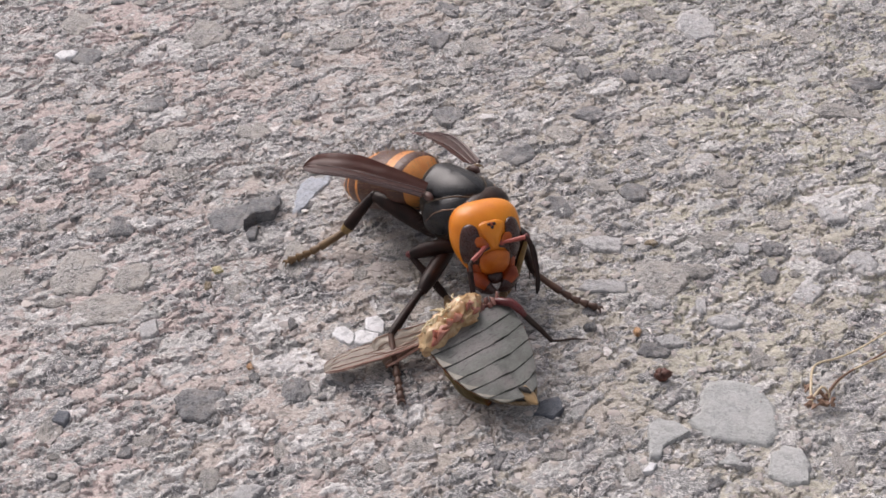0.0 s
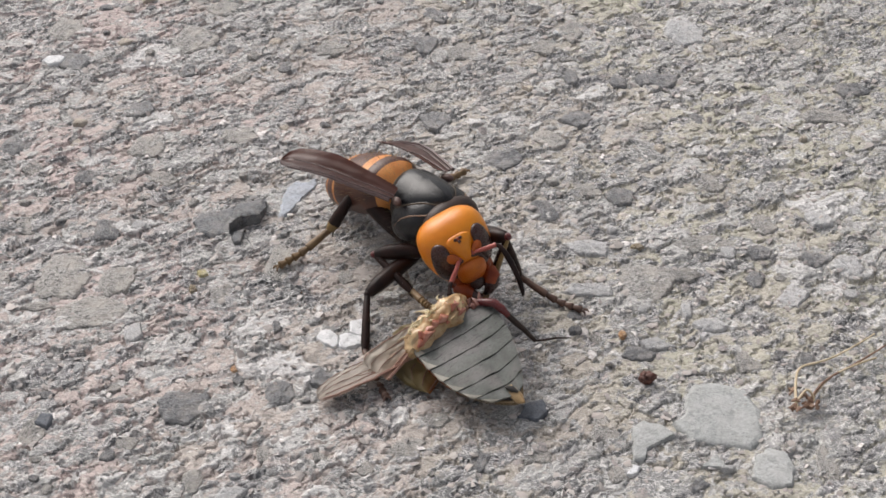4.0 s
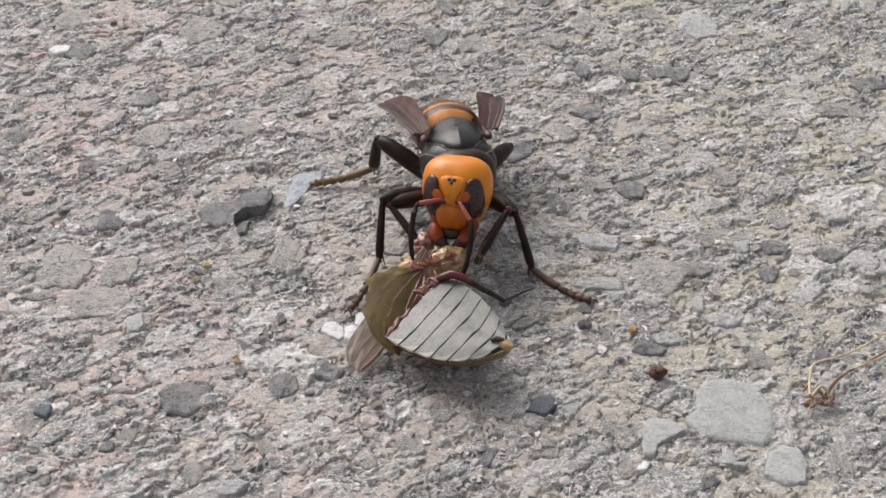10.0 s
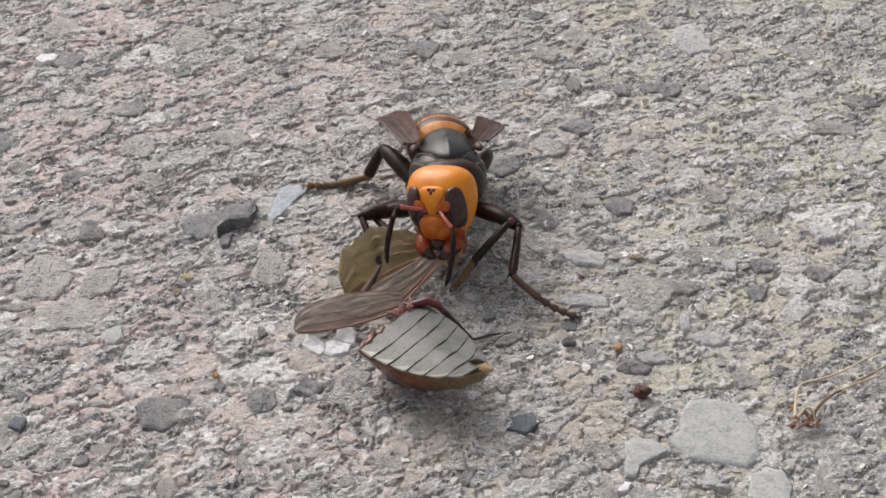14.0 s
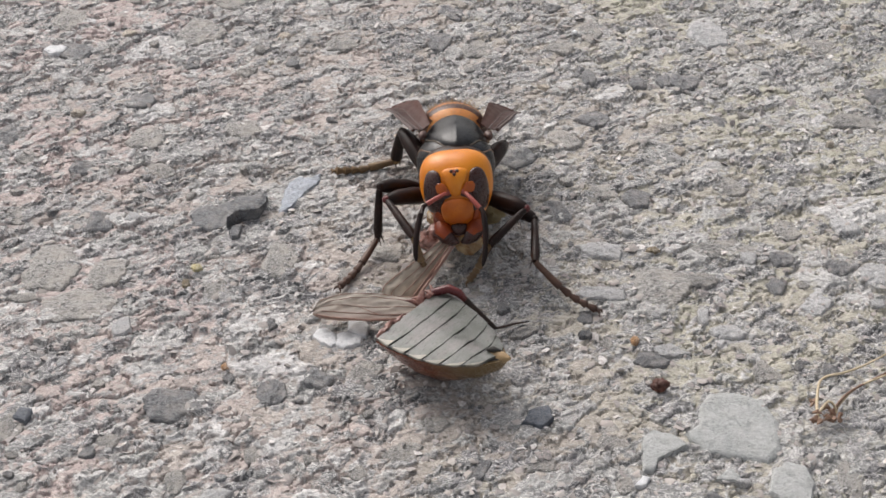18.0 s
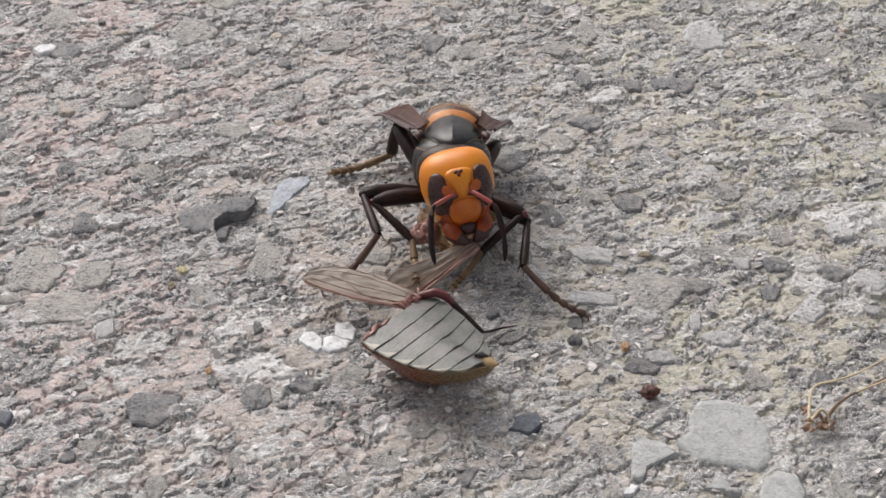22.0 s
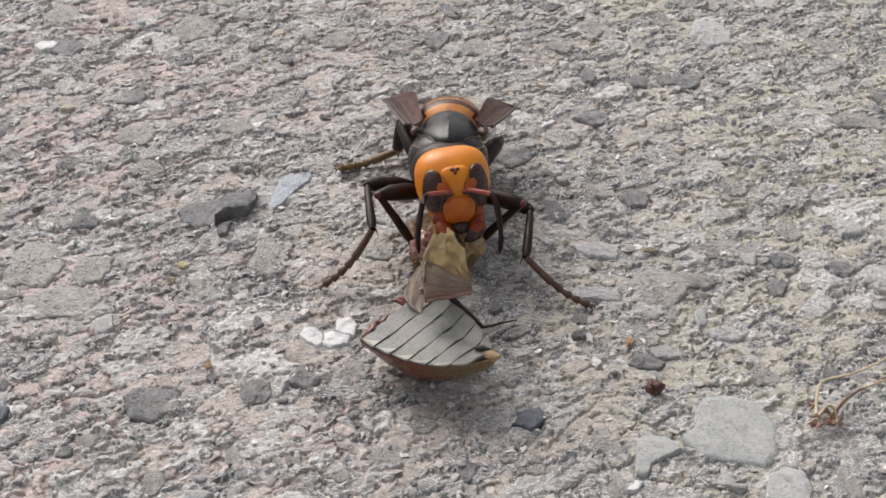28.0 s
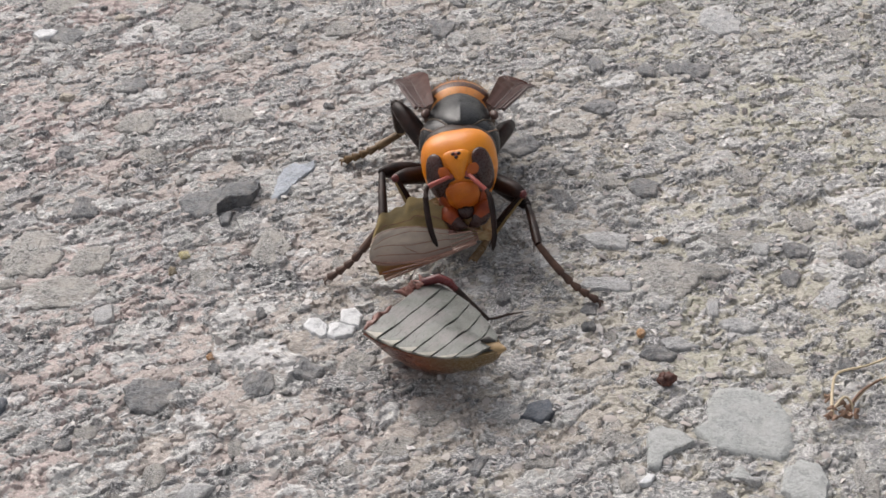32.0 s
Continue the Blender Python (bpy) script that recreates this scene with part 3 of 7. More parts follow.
    tagged(part("hairs", hairs, DUSTY, thorax, "short greyish brown hairs"), kind="stuff")
    return thorax


def build_abdomen():
    body = new("abdomen")
    body.parent = hornet
    body.matrix_basis = mm(0, 5.0, -0.2, ABDOMEN_DROOP, 0, 0)
    tagged(body, "barrel-shaped abdomen with orange and dark brown bands")
    length = 18.5

    def girth(u):
        return 4.5 * min(1.0, math.sin(min(1.0, u * 4.2 + 0.22) * math.pi / 2)) * (1 - max(0.0, (u - 0.42) / 0.58) ** 2.1 * 0.97)

    cuts = [0.0, 0.20, 0.40, 0.57, 0.73, 0.87, 1.0]
    for k in range(6):
        a, b = cuts[k], cuts[k + 1]
        bm = bmesh.new()
        rings = []
        for n in range(13):
            u = a + (b + 0.012 - a) * n / 12
            g = girth(min(u, 1.0)) * (1.0 + 0.03 * n / 12) + 0.05
            rings.append((u * length, g, g * 0.87, 1.2 - 3.4 * u * u))
        bands = loft(bm, rings, 36)
        for n, band in enumerate(bands):
            u = n / 12
            for q, f in enumerate(band):
                side = math.cos(2 * math.pi * (q + 0.5) / 36)
                wob = 0.015 * math.sin(3.1 * q + k)
                low = abs(side) > 0.80 or math.sin(2 * math.pi * (q + 0.5) / 36) < 0
                if k == 0:
                    dark = u < 0.08 or u > 0.56 + wob or (low and u > 0.40)
                elif k == 1:
                    dark = u < 0.06 + wob or u > 0.48 + wob or (low and u < 0.60)
                elif k < 5:
                    dark = u < 0.66 + wob or (low and u < 0.80)
                else:
                    dark = False
                f.material_index = 1 if dark else 0
        t = part("tergite", bm, [BAND_ORANGE, BAND_BROWN], body)
    hairs = bmesh.new()
    r = random.Random(8)
    for _ in range(420):
        a, u = r.uniform(0, math.pi), r.uniform(0.03, 0.8)
        g = girth(u) + 0.05
        n = Vector((math.cos(a), 0.5, math.sin(a))).normalized()
        p = Vector((g * math.cos(a), u * length, 1.2 - 3.4 * u * u + 0.87 * g * math.sin(a)))
        tube(hairs, [p, p + n * r.uniform(0.4, 1.0)], [0.022, 0.006], 3)
    tagged(part("hairs", hairs, STRAW, body, "fine golden hairs"), kind="stuff")
    return body


def head_skin(p):
    """Broad squarish crown, narrower jaw, flattened face; from a unit ball."""
    r = math.hypot(p.x, p.z)
    if r > 1e-6:
        c, d = abs(p.x) / r, abs(p.z) / r
        n = 3.0 if p.z > 0 else 2.4
        k = (c**n + d**n) ** (-1 / n)
    else:
        k = 1
    x, z = p.x * k * 4.5, p.z * k * (4.2 if p.z > 0 else 6.0)
    x *= 1 - 0.36 * max(0.0, -z / 6.0) ** 1.5
    y = p.y * (3.55 if p.y < 0 else 3.9)
    return Vector((x, y, z))


def on_face(x, z):
    """Depth of the face at a place across it, and how far out the place lies (0 middle, 1 outline)."""
    zz = z / (4.2 if z > 0 else 6.0)
    xx = x / (4.5 * (1 - 0.36 * max(0.0, -z / 6.0) ** 1.5))
    r = math.hypot(xx, zz)
    n = 3.0 if z > 0 else 2.4
    k = ((abs(xx) / r) ** n + (abs(zz) / r) ** n) ** (-1 / n) if r > 1e-6 else 1
    out = min(0.985, r / k)
    return -3.55 * math.sqrt(1 - out * out), out


def closed_curve(pts, n=36):
    """A smooth closed line through corner points."""
    out, k = [], len(pts)
    for i in range(n):
        s = i / n * k
        a = int(s)
        f = s - a
        p = [Vector(pts[(a + d) % k]) for d in (-1, 0, 1, 2)]
        out.append(0.5 * ((2 * p[1]) + (p[2] - p[0]) * f + (2 * p[0] - 5 * p[1] + 4 * p[2] - p[3]) * f * f + (3 * p[1] - p[0] - 3 * p[2] + p[3]) * f**3))
    return out


def face_plate(bm, s, pts, bulge, groove=0.0, sunk=0.35, proud=0.10):
    """A plate that follows the face: outline in (x, z), domed by bulge, its rim let into the head."""
    line = [Vector((s * p.x, p.y)) for p in closed_curve(pts)]
    mid = sum(line, Vector((0, 0))) / len(line)
    rings = []
    for q in (1.0, 0.98, 0.88, 0.7, 0.5, 0.28):
        row = []
        for p in line:
            c = mid.lerp(p, q)
            y, out = on_face(c.x, c.y)
            dome = bulge * math.sqrt(max(0.0, 1 - q * q)) - (sunk if q == 1.0 else 0.0)
            dome -= groove * math.exp(-((c.x / 0.14) ** 2)) * (q < 0.95)
            n = Vector((0.5 * c.x / 4.3 * out, -1, 0.35 * c.y / 5 * out)).normalized()
            row.append(bm.verts.new(Vector((c.x, y, c.y)) + n * (proud + dome)))
        rings.append(row)
    k = len(line)
    for a, b in zip(rings, rings[1:]):
        for n in range(k):
            bm.faces.new((a[n], a[(n + 1) % k], b[(n + 1) % k], b[n]))
    bm.faces.new(rings[-1])
    return bm


def build_head():
    head = part("head", blob(0, 0, 0, 1, 1, 1, 56, 36, shape=head_skin), ORANGE, hornet, "broad orange head with smooth crown")
    for s in (-1, 1):
        eye = face_plate(bmesh.new(), s, [(1.7, 1.0), (1.9, 1.65), (2.55, 2.05), (3.25, 1.8), (3.7, 0.9), (3.92, -0.4), (3.85, -1.8), (3.4, -3.0), (2.6, -3.2), (2.0, -2.2), (1.8, -1.0), (1.65, 0.2)], 0.42)
        part("eye", eye, EYE, head, "glossy dark brown compound eye")
        part("brow", face_plate(bmesh.new(), s, [(0.95, -0.2), (1.5, 0.35), (2.3, 0.42), (2.85, 0.12), (2.5, -0.5), (1.8, -0.9), (1.1, -0.8)], 0.12, 0.0, 0.3, 0.38), BROW, head, "red-orange notch beside the eye")
        # dark brown temple; its lower part also paints the shadow along the clypeus
        part("temple", face_plate(bmesh.new(), s, [(0.5, -1.15), (1.05, -0.2), (1.7, -0.3), (2.5, -0.7), (2.75, -1.8), (2.7, -3.0), (2.2, -3.9), (1.85, -2.6), (1.3, -1.55)], 0.14), EYE, head, "dark brown plate round the antenna, with painted shade beside the clypeus")
        part("antenna_socket", blob(s * 0.98, on_face(0.98, -0.75)[0] - 0.05, -0.75, 0.42, 0.3, 0.42, 14, 10), SCAPE, head)
        part("cheek", face_plate(bmesh.new(), s, [(2.1, -3.1), (2.75, -3.1), (3.1, -4.0), (2.8, -5.0), (2.0, -5.4), (1.5, -5.0), (1.75, -4.0)], 0.3), RUST, head, "reddish orange cheek")
        jaw = bmesh.new()
        tube(jaw, [(s * 2.0, -1.2, -4.9), (s * 1.9, -1.9, -5.6), (s * 1.45, -2.3, -6.3), (s * 0.75, -2.4, -6.8), (s * 0.1, -2.4, -7.0)], [1.1, 1.15, 0.95, 0.6, 0.15], 14)
        for f in jaw.faces:
            f.material_index = 1 if f.calc_center_median().z < -5.9 else 0
        part("mandible", jaw, [RUST, EYE], head, "red-orange mandible with black tip")
    shield = face_plate(bmesh.new(), 1, [(0, 2.15), (0.9, 2.1), (1.6, 1.7), (1.4, 0.8), (1.0, -0.1), (0.62, -1.0), (0, -1.4), (-0.62, -1.0), (-1.0, -0.1), (-1.4, 0.8), (-1.6, 1.7), (-0.9, 2.1)], 0.32, 0.10)
    part("face_shield", shield, ORANGE, head, "yellow-orange shield between the antennae")
    part("ocelli_patch", face_plate(bmesh.new(), 1, [(0, 1.95), (0.55, 1.95), (0.62, 1.5), (0, 1.05), (-0.62, 1.5), (-0.55, 1.95)], 0.27, 0, 0.1), RUST, head, "dark red patch round the simple eyes")
    for x, z in ((-0.34, 1.72), (0.34, 1.72), (0, 1.35)):
        part("ocellus", blob(x, on_face(x, z)[0] - 0.30, z, 0.24, 0.16, 0.23, 12, 8), EYE, head)
    lip = face_plate(bmesh.new(), 1, [(0, -1.5), (1.1, -1.65), (1.85, -2.2), (1.95, -3.2), (1.65, -4.2), (0.9, -4.7), (0, -4.6), (-0.9, -4.7), (-1.65, -4.2), (-1.95, -3.2), (-1.85, -2.2), (-1.1, -1.65)], 0.62)
    part("clypeus", lip, CLYPEUS, head, "domed orange clypeus")
    part("labrum", blob(0, -1.9, -5.3, 1.15, 0.7, 0.9, 16, 10), EYE, head, "dark mouth plate")
    return head


def build_antenna(s):
    """Scape outwards and flagellum bent down; origin in the socket."""
    scape = bmesh.new()
    tube(scape, [(0, 0, 0), (s * 0.35, -0.55, 0), (s * 1.5, -1.2, -0.05), (s * 2.7, -1.55, -0.15)], [0.22, 0.24, 0.29, 0.30], 10)
    lower = bmesh.new()
    pts = [(0, 0, 0), (s * 0.30, -0.2, -0.4), (s * 0.45, -0.45, -1.3), (s * 0.50, -0.75, -2.6), (s * 0.45, -1.0, -4.0), (s * 0.3, -1.2, -5.3), (s * 0.05, -1.3, -6.4), (-s * 0.15, -1.3, -7.0)]
    tube(lower, pts, [0.24, 0.3, 0.36, 0.38, 0.37, 0.34, 0.28, 0.1], 10)
    return part("scape", scape, SCAPE, head, "pinkish red antenna base"), part("flagellum", lower, LEG, head, "blackish curved antenna")


def wing_outline(u):
    tip = math.sqrt(max(0.0, 1 - max(0.0, (u - 0.80) / 0.20) ** 2))
    return (0.30 + 0.10 * min(1.0, u * 3)) * (0.25 + 0.75 * tip), -(0.34 + 0.36 * min(1.0, u * 1.8)) * (0.06 + 0.94 * tip)


def build_wing(s):
    length, width = 17.0, 3.7

    def outline(u):
        a, b = wing_outline(u)
        return (-a, -b) if s > 0 else (a, b)

    def lift(u, v):
        # folded once lengthwise, with a soft bend and a few low creases
        fold = 1.5 * abs(v - 0.5) * (0.45 + 0.55 * min(1.0, 2 * u)) * (1 - 0.7 * max(0.0, (u - 0.6) / 0.4))
        return fold - 0.02 * math.cos(v * 21 + 4 * u) + 0.7 * math.sin(u * 2.8) + 0.10 * noise.noise(Vector((u * 9, v * 3, s)))

    wing = part("wing", blade(length, width, 0.03, outline, lift, 36, 20), WING, hornet, "smoky brown translucent folded wing")
    span = wing.data.attributes.new("span", "FLOAT", "POINT")
    span.data.foreach_set("value", np.tile((np.arange(21) / 20).repeat(2), 37).astype(np.float32))
    for path, r0, r1 in (([(0, 0.02), (0.5, 0.02), (0.90, 0.04)], 0.26, 0.10), ([(0, 0.22), (0.35, 0.18), (0.8, 0.12)], 0.14, 0.05), ([(0, 0.5), (0.4, 0.46), (0.9, 0.5)], 0.12, 0.04)):
        part("vein", vein_on(length, width, outline, lift, path, r0, r1), VEIN, wing)
    return wing


LEGS = {  # hip in the body, lengths of femur, tibia, tarsus, thickness
    "fore": ((2.0, -3.6, -3.0), 8.2, 7.2, 5.5, 0.95),
    "middle": ((2.8, -0.8, -3.9), 9.6, 7.6, 9.4, 0.95),
    "hind": ((2.7, 2.6, -3.6), 9.6, 6.6, 8.5, 1.08),
}


def build_leg(kind, s):
    _, l1, l2, l3, k = LEGS[kind]
    femur = bmesh.new()
    tube(femur, [(-0.4, 0, 0), (0.2 * l1, 0, -0.1), (0.5 * l1, 0, 0.15), (0.8 * l1, 0, 0.15), (0.97 * l1, 0, 0), (l1 + 0.15, 0, 0)], [0.8 * k, 0.95 * k, 1.16 * k, 1.04 * k, 0.74 * k, 0.35 * k], 12)
    f = part("femur", femur, LEG, hornet, "black-brown thigh")
    part("knee", blob(l1, 0, 0, 0.55 * k, 0.55 * k, 0.55 * k, 12, 8), MAROON if kind == "fore" else LEG, f)
    tibia = bmesh.new()
    tube(tibia, [(0, 0, 0), (0.12 * l2, 0, 0.06), (0.5 * l2, 0, 0.08), (0.85 * l2, 0, 0), (l2, 0, 0)], [q * k * (1.3 if kind == "hind" else 1.0) for q in (0.36, 0.46, 0.55, 0.62, 0.42)], 10)
    for f2 in tibia.faces:
        c = f2.calc_center_median()
        f2.material_index = 1 if (kind == "fore" and c.z < 0.0 and c.y * s < 0.25) or (kind == "hind" and c.x > 0.88 * l2) else 0
    t = part("tibia", tibia, [LEG, OCHRE], hornet, "dark brown shin")
    bristles = bmesh.new()
    r = random.Random(len(kind) + s)
    for _ in range(46):
        a, x = r.uniform(0, 2 * math.pi), r.uniform(0.15, 0.98) * l2
        n = Vector((0.5, math.cos(a), math.sin(a))).normalized()
        p = Vector((x, 0.5 * k * math.cos(a), 0.5 * k * math.sin(a)))
        tube(bristles, [p, p + n * r.uniform(0.25, 0.6)], [0.035, 0.008], 3)
    tagged(part("bristles", bristles, UMBER, t, "short stiff bristles"), kind="stuff")
    for y in (-0.3, 0.3):
        part("spur", tube(bmesh.new(), [(0.95 * l2, y, -0.3), (l2 + 0.8, y * 1.4, -0.7)], [0.13, 0.03], 5), UMBER, t)
    foot = bmesh.new()
    drop = {"fore": -0.2, "middle": -0.7, "hind": -0.4}[kind]
    pts = [Vector((l3 * q, 0, drop * math.sin(min(1.0, q / 0.62) * math.pi / 2) * (1 - max(0.0, (q - 0.62) / 0.38) ** 1.5))) for q in (0, 0.2, 0.45, 0.62, 0.75, 0.87, 1.0)]
    tube(foot, [pts[0], pts[1], pts[2]], [0.42 * k, 0.46 * k, 0.54 * k], 8)
    for a, b in zip(pts[2:], pts[3:]):
        tube(foot, [a, a.lerp(b, 0.8), b], [0.32 * k, 0.56 * k, 0.28 * k], 8)
    for y in (-0.35, 0.35):
        tube(foot, [pts[-1], pts[-1] + Vector((0.45, y, 0.15)), pts[-1] + Vector((0.75, y * 1.5, -0.25))], [0.22, 0.16, 0.03], 5)
    c = part("tarsus", foot, TARSUS_RED if kind == "middle" else TARSUS, hornet, "brown jointed foot with claws")
    return f, t, c


ABDOMEN_DROOP = -8
build_thorax()
build_abdomen()
head = build_head()
antennae = {s: build_antenna(s) for s in (-1, 1)}
wings = {s: build_wing(s) for s in (-1, 1)}
legs = {(k, s): build_leg(k, s) for k in LEGS for s in (-1, 1)}


def aim(start, end, hint=(0, 0, 1)):
    """Pose with +x from start to end and +z towards the hint, in millimetres."""
    x = (Vector(end) - Vector(start)).normalized()
    y = Vector(hint).cross(x)
    if y.length < 1e-4:
        y = Vector((0, 1, 0))
    y.normalize()
    z = x.cross(y)
    m = Matrix((x, y, z)).transposed().to_4x4()
    m.translation = Vector(start) * MM
    return m


# ---- the cicada's abdomen: +x from the torn end to the tip, belly up (+z) ----
prey = tagged(new("cicada_abdomen"), "severed cicada abdomen with grey belly plates and chestnut back", "insect")
PREY_LEN = 13.8


def prey_half(x, side=-1):
    u = min(max(x / PREY_LEN, 0.0), 1.0)
    return (6.1 if side < 0 else 5.5) * (1 - 0.93 * u ** (3.9 if side < 0 else 2.1)) * (0.95 + 0.05 * min(1.0, u / 0.15))


def build_prey():
    back = bmesh.new()
    rows = []
    for i in range(31):
        x = PREY_LEN * i / 30
        wa, wb = max(0.25, prey_half(x, -1)), max(0.25, prey_half(x, 1))
        deep = 6.9 * ((wa + wb) / 12.0) ** 0.8 * (0.62 + 0.38 * math.sin(math.pi * min(0.75, 0.12 + x / PREY_LEN)))
        row = []
        for j in range(21):
            a = math.pi * j / 20
            ridge = 0.12 * math.sin(2 * math.pi * (x - 1.2) / 2.25)
            w = wa if math.cos(a) > 0 else wb
            row.append(back.verts.new((x, -w * math.cos(a) * 1.02, -(deep + ridge) * (1 - abs(math.cos(a)) ** 1.9) - 0.05)))
        rows.append(row)
    for r, s in zip(rows, rows[1:]):
        for j in range(20):
            back.faces.new((r[j], s[j], s[j + 1], r[j + 1]))
    for r in (rows[-1],):
        back.faces.new(r)
    for i in range(30):
        back.faces.new((rows[i][0], rows[i][20], rows[i + 1][20], rows[i + 1][0]))
    part("back", back, CHESTNUT, prey, "glossy chestnut brown back")
    cuts = [0.3, 2.7, 4.9, 7.1, 9.2, 11.2, 12.9]

    def on_plate(k, i, v):
        a, b = cuts[k], cuts[k + 1]
        x = a + (b - 0.07 - a) * i / 6 + 0.675 * (1 - v * v) - 0.5 + 0.05 * math.sin(9 * v + 2.3 * k)
        w = max(0.3, prey_half(min(max(x, 0), 13.5), v)) - 0.02
        return x, v * w, 0.55 * (1 - v * v) * (w / 6) + 0.10 * i / 6 + 0.32 - 0.015 * x + 0.05 * math.sin(5 * v + k)

    for k in range(6):
        a, b = cuts[k], cuts[k + 1]
        plate = bmesh.new()
        top, low = [], []
        for i in range(7):
            up, dn = [], []
            for j in range(17):
                x, y, z = on_plate(k, i, j / 8 - 1)
                up.append(plate.verts.new((x, y, z)))
                dn.append(plate.verts.new((x, y, z - 0.45)))
            top.append(up)
            low.append(dn)
        for i in range(6):
            for j in range(16):
                plate.faces.new((top[i][j], top[i + 1][j], top[i + 1][j + 1], top[i][j + 1]))
                plate.faces.new((low[i][j], low[i][j + 1], low[i + 1][j + 1], low[i + 1][j]))
            for j in (0, 16):
                plate.faces.new((top[i][j], low[i][j], low[i + 1][j], top[i + 1][j]))
        for i in (0, 6):
            for j in range(16):
                plate.faces.new((top[i][j], top[i][j + 1], low[i][j + 1], low[i][j]))
        p = part("belly_plate", plate, SILVER, prey, "waxy grey belly plate")
        spot = bmesh.new()
        rows = []
        for n in range(7):
            i = 6 - 4.6 * n / 6
            reach = 0.13 * (1 - n / 6) ** 1.3 + 0.015
            rows.append([spot.verts.new(Vector(on_plate(k, i, -1 + reach * q / 4)) + Vector((0, 0, lift))) for lift in (0.02, -0.2) for q in range(5)])
        for r, t in zip(rows, rows[1:]):
            for q in (0, 1, 2, 3, 5, 6, 7, 8):
                spot.faces.new((r[q], t[q], t[q + 1], r[q + 1]))
            for q in (0, 4):
                spot.faces.new((r[q], t[q], t[q + 5], r[q + 5]))
        part("cream_spot", spot, PEARL, p, "cream corner of the plate")
        for s in (-1, 1):
            rim = bmesh.new()
            pts = []
            for i in range(7):
                x = a + (b - 0.2 - a) * (0.25 + 0.75 * i / 6) - 0.5
                pts.append((x, s * (max(0.3, prey_half(min(max(x, 0), 13.5), s)) - 0.02), 0.26 - 0.015 * x))
            tube(rim, pts, [0.04, 0.06, 0.09, 0.12, 0.16, 0.18, 0.10] if s < 0 else [0.05] * 7, 8)
            part("rim", rim, PEARL, p, "pale plate edge")
    seam = bmesh.new()
    rows = []
    for i in range(21):
        x = 0.2 + 13.2 * i / 20
        rows.append([seam.verts.new((x, max(0.1, prey_half(x, j - 4) - 0.35) * (j / 4 - 1), 0.30 * (1 - (j / 4 - 1) ** 2) * prey_half(x) / 6 + 0.06)) for j in range(9)])
    for r, s in zip(rows, rows[1:]):
        for j in range(8):
            seam.faces.new((r[j], s[j], s[j + 1], r[j + 1]))
    bmesh.ops.solidify(seam, geom=seam.faces[:], thickness=0.1)
    part("seam", seam, SEAM, prey, "dark skin between the plates")
    part("tail", tube(bmesh.new(), [(11.8, -0.2, -0.5), (12.9, -0.1, -0.3), (13.7, 0, 0.0), (14.4, 0, 0.25)], [1.0, 0.9, 0.55, 0.15], 10), STRAW, prey, "straw-coloured tail tip")
    part("ovipositor", tube(bmesh.new(), [(11.6, -0.6, 0.62), (12.3, -0.2, 0.66), (13.0, 0.2, 0.55)], [0.12, 0.42, 0.12], 8), SEAM, prey, "dark hole near the tail")
    red = bmesh.new()
    lips = [[(0.5, -5.9, 0.15), (0.1, -5.3, 0.3), (0.0, -4.4, 0.5), (-0.1, -3.4, 0.6), (0.1, -2.3, 0.65), (0.2, -1.2, 0.7)], [(0.1, 1.8, 0.7), (-0.1, 2.8, 0.65), (0.0, 3.8, 0.55), (0.3, 4.7, 0.4)]]
    for pts in lips:
        fine = [Vector(pts[min(int(q / 4), len(pts) - 2)]).lerp(Vector(pts[min(int(q / 4), len(pts) - 2) + 1]), q / 4 - min(int(q / 4), len(pts) - 2)) for q in range(4 * len(pts) - 3)]
        tube(red, fine, [0.08 + 0.24 * math.sin(math.pi * n / (len(fine) - 1)) ** 0.5 for n in range(len(fine))], 10)
    for v in red.verts:
        v.co += 0.32 * noise.noise_vector(v.co * 1.3) + 0.12 * noise.noise_vector(v.co * 4)
    part("red_tissue", red, PINK, prey, "pink-red tissue along the torn edge")
    tendon = bmesh.new()
    r = random.Random(4)
    for _ in range(16):
        p = Vector((r.uniform(-0.2, 0.5), r.uniform(1.6, 4.4), r.uniform(0.2, 0.7)))
        q = p + Vector((r.uniform(-1.6, -0.3), r.uniform(-0.8, 0.8), r.uniform(-0.1, 1.0)))
        tube(tendon, [p, p.lerp(q, 0.5) + Vector((0, 0, 0.2)), q], [0.34, 0.28, 0.08], 6)
    tagged(part("tendon", tendon, PINK, prey, "reddish shreds at the torn end"), kind="stuff")
    thigh = tube(bmesh.new(), [(-0.4, 3.9, 0.3), (0.3, 4.5, 0.7), (1.6, 5.4, 1.2), (2.8, 5.8, 0.8), (3.3, 6.2, -0.1)], [0.3, 0.5, 0.55, 0.5, 0.36], 12)
    leg = part("leg", thigh, MAROON, prey, "dark maroon cicada leg")
    part("shin", tube(bmesh.new(), [(3.3, 6.2, -0.1), (3.9, 7.0, -1.6), (4.6, 7.8, -3.0), (5.7, 8.7, -4.8)], [0.40, 0.38, 0.34, 0.26], 8), UMBER, leg)
    part("foot", tube(bmesh.new(), [(5.7, 8.7, -4.8), (6.1, 9.8, -5.1), (6.6, 11.2, -5.3), (7.6, 12.8, -5.5)], [0.15, 0.17, 0.14, 0.06], 6), UMBER, leg)


build_prey()


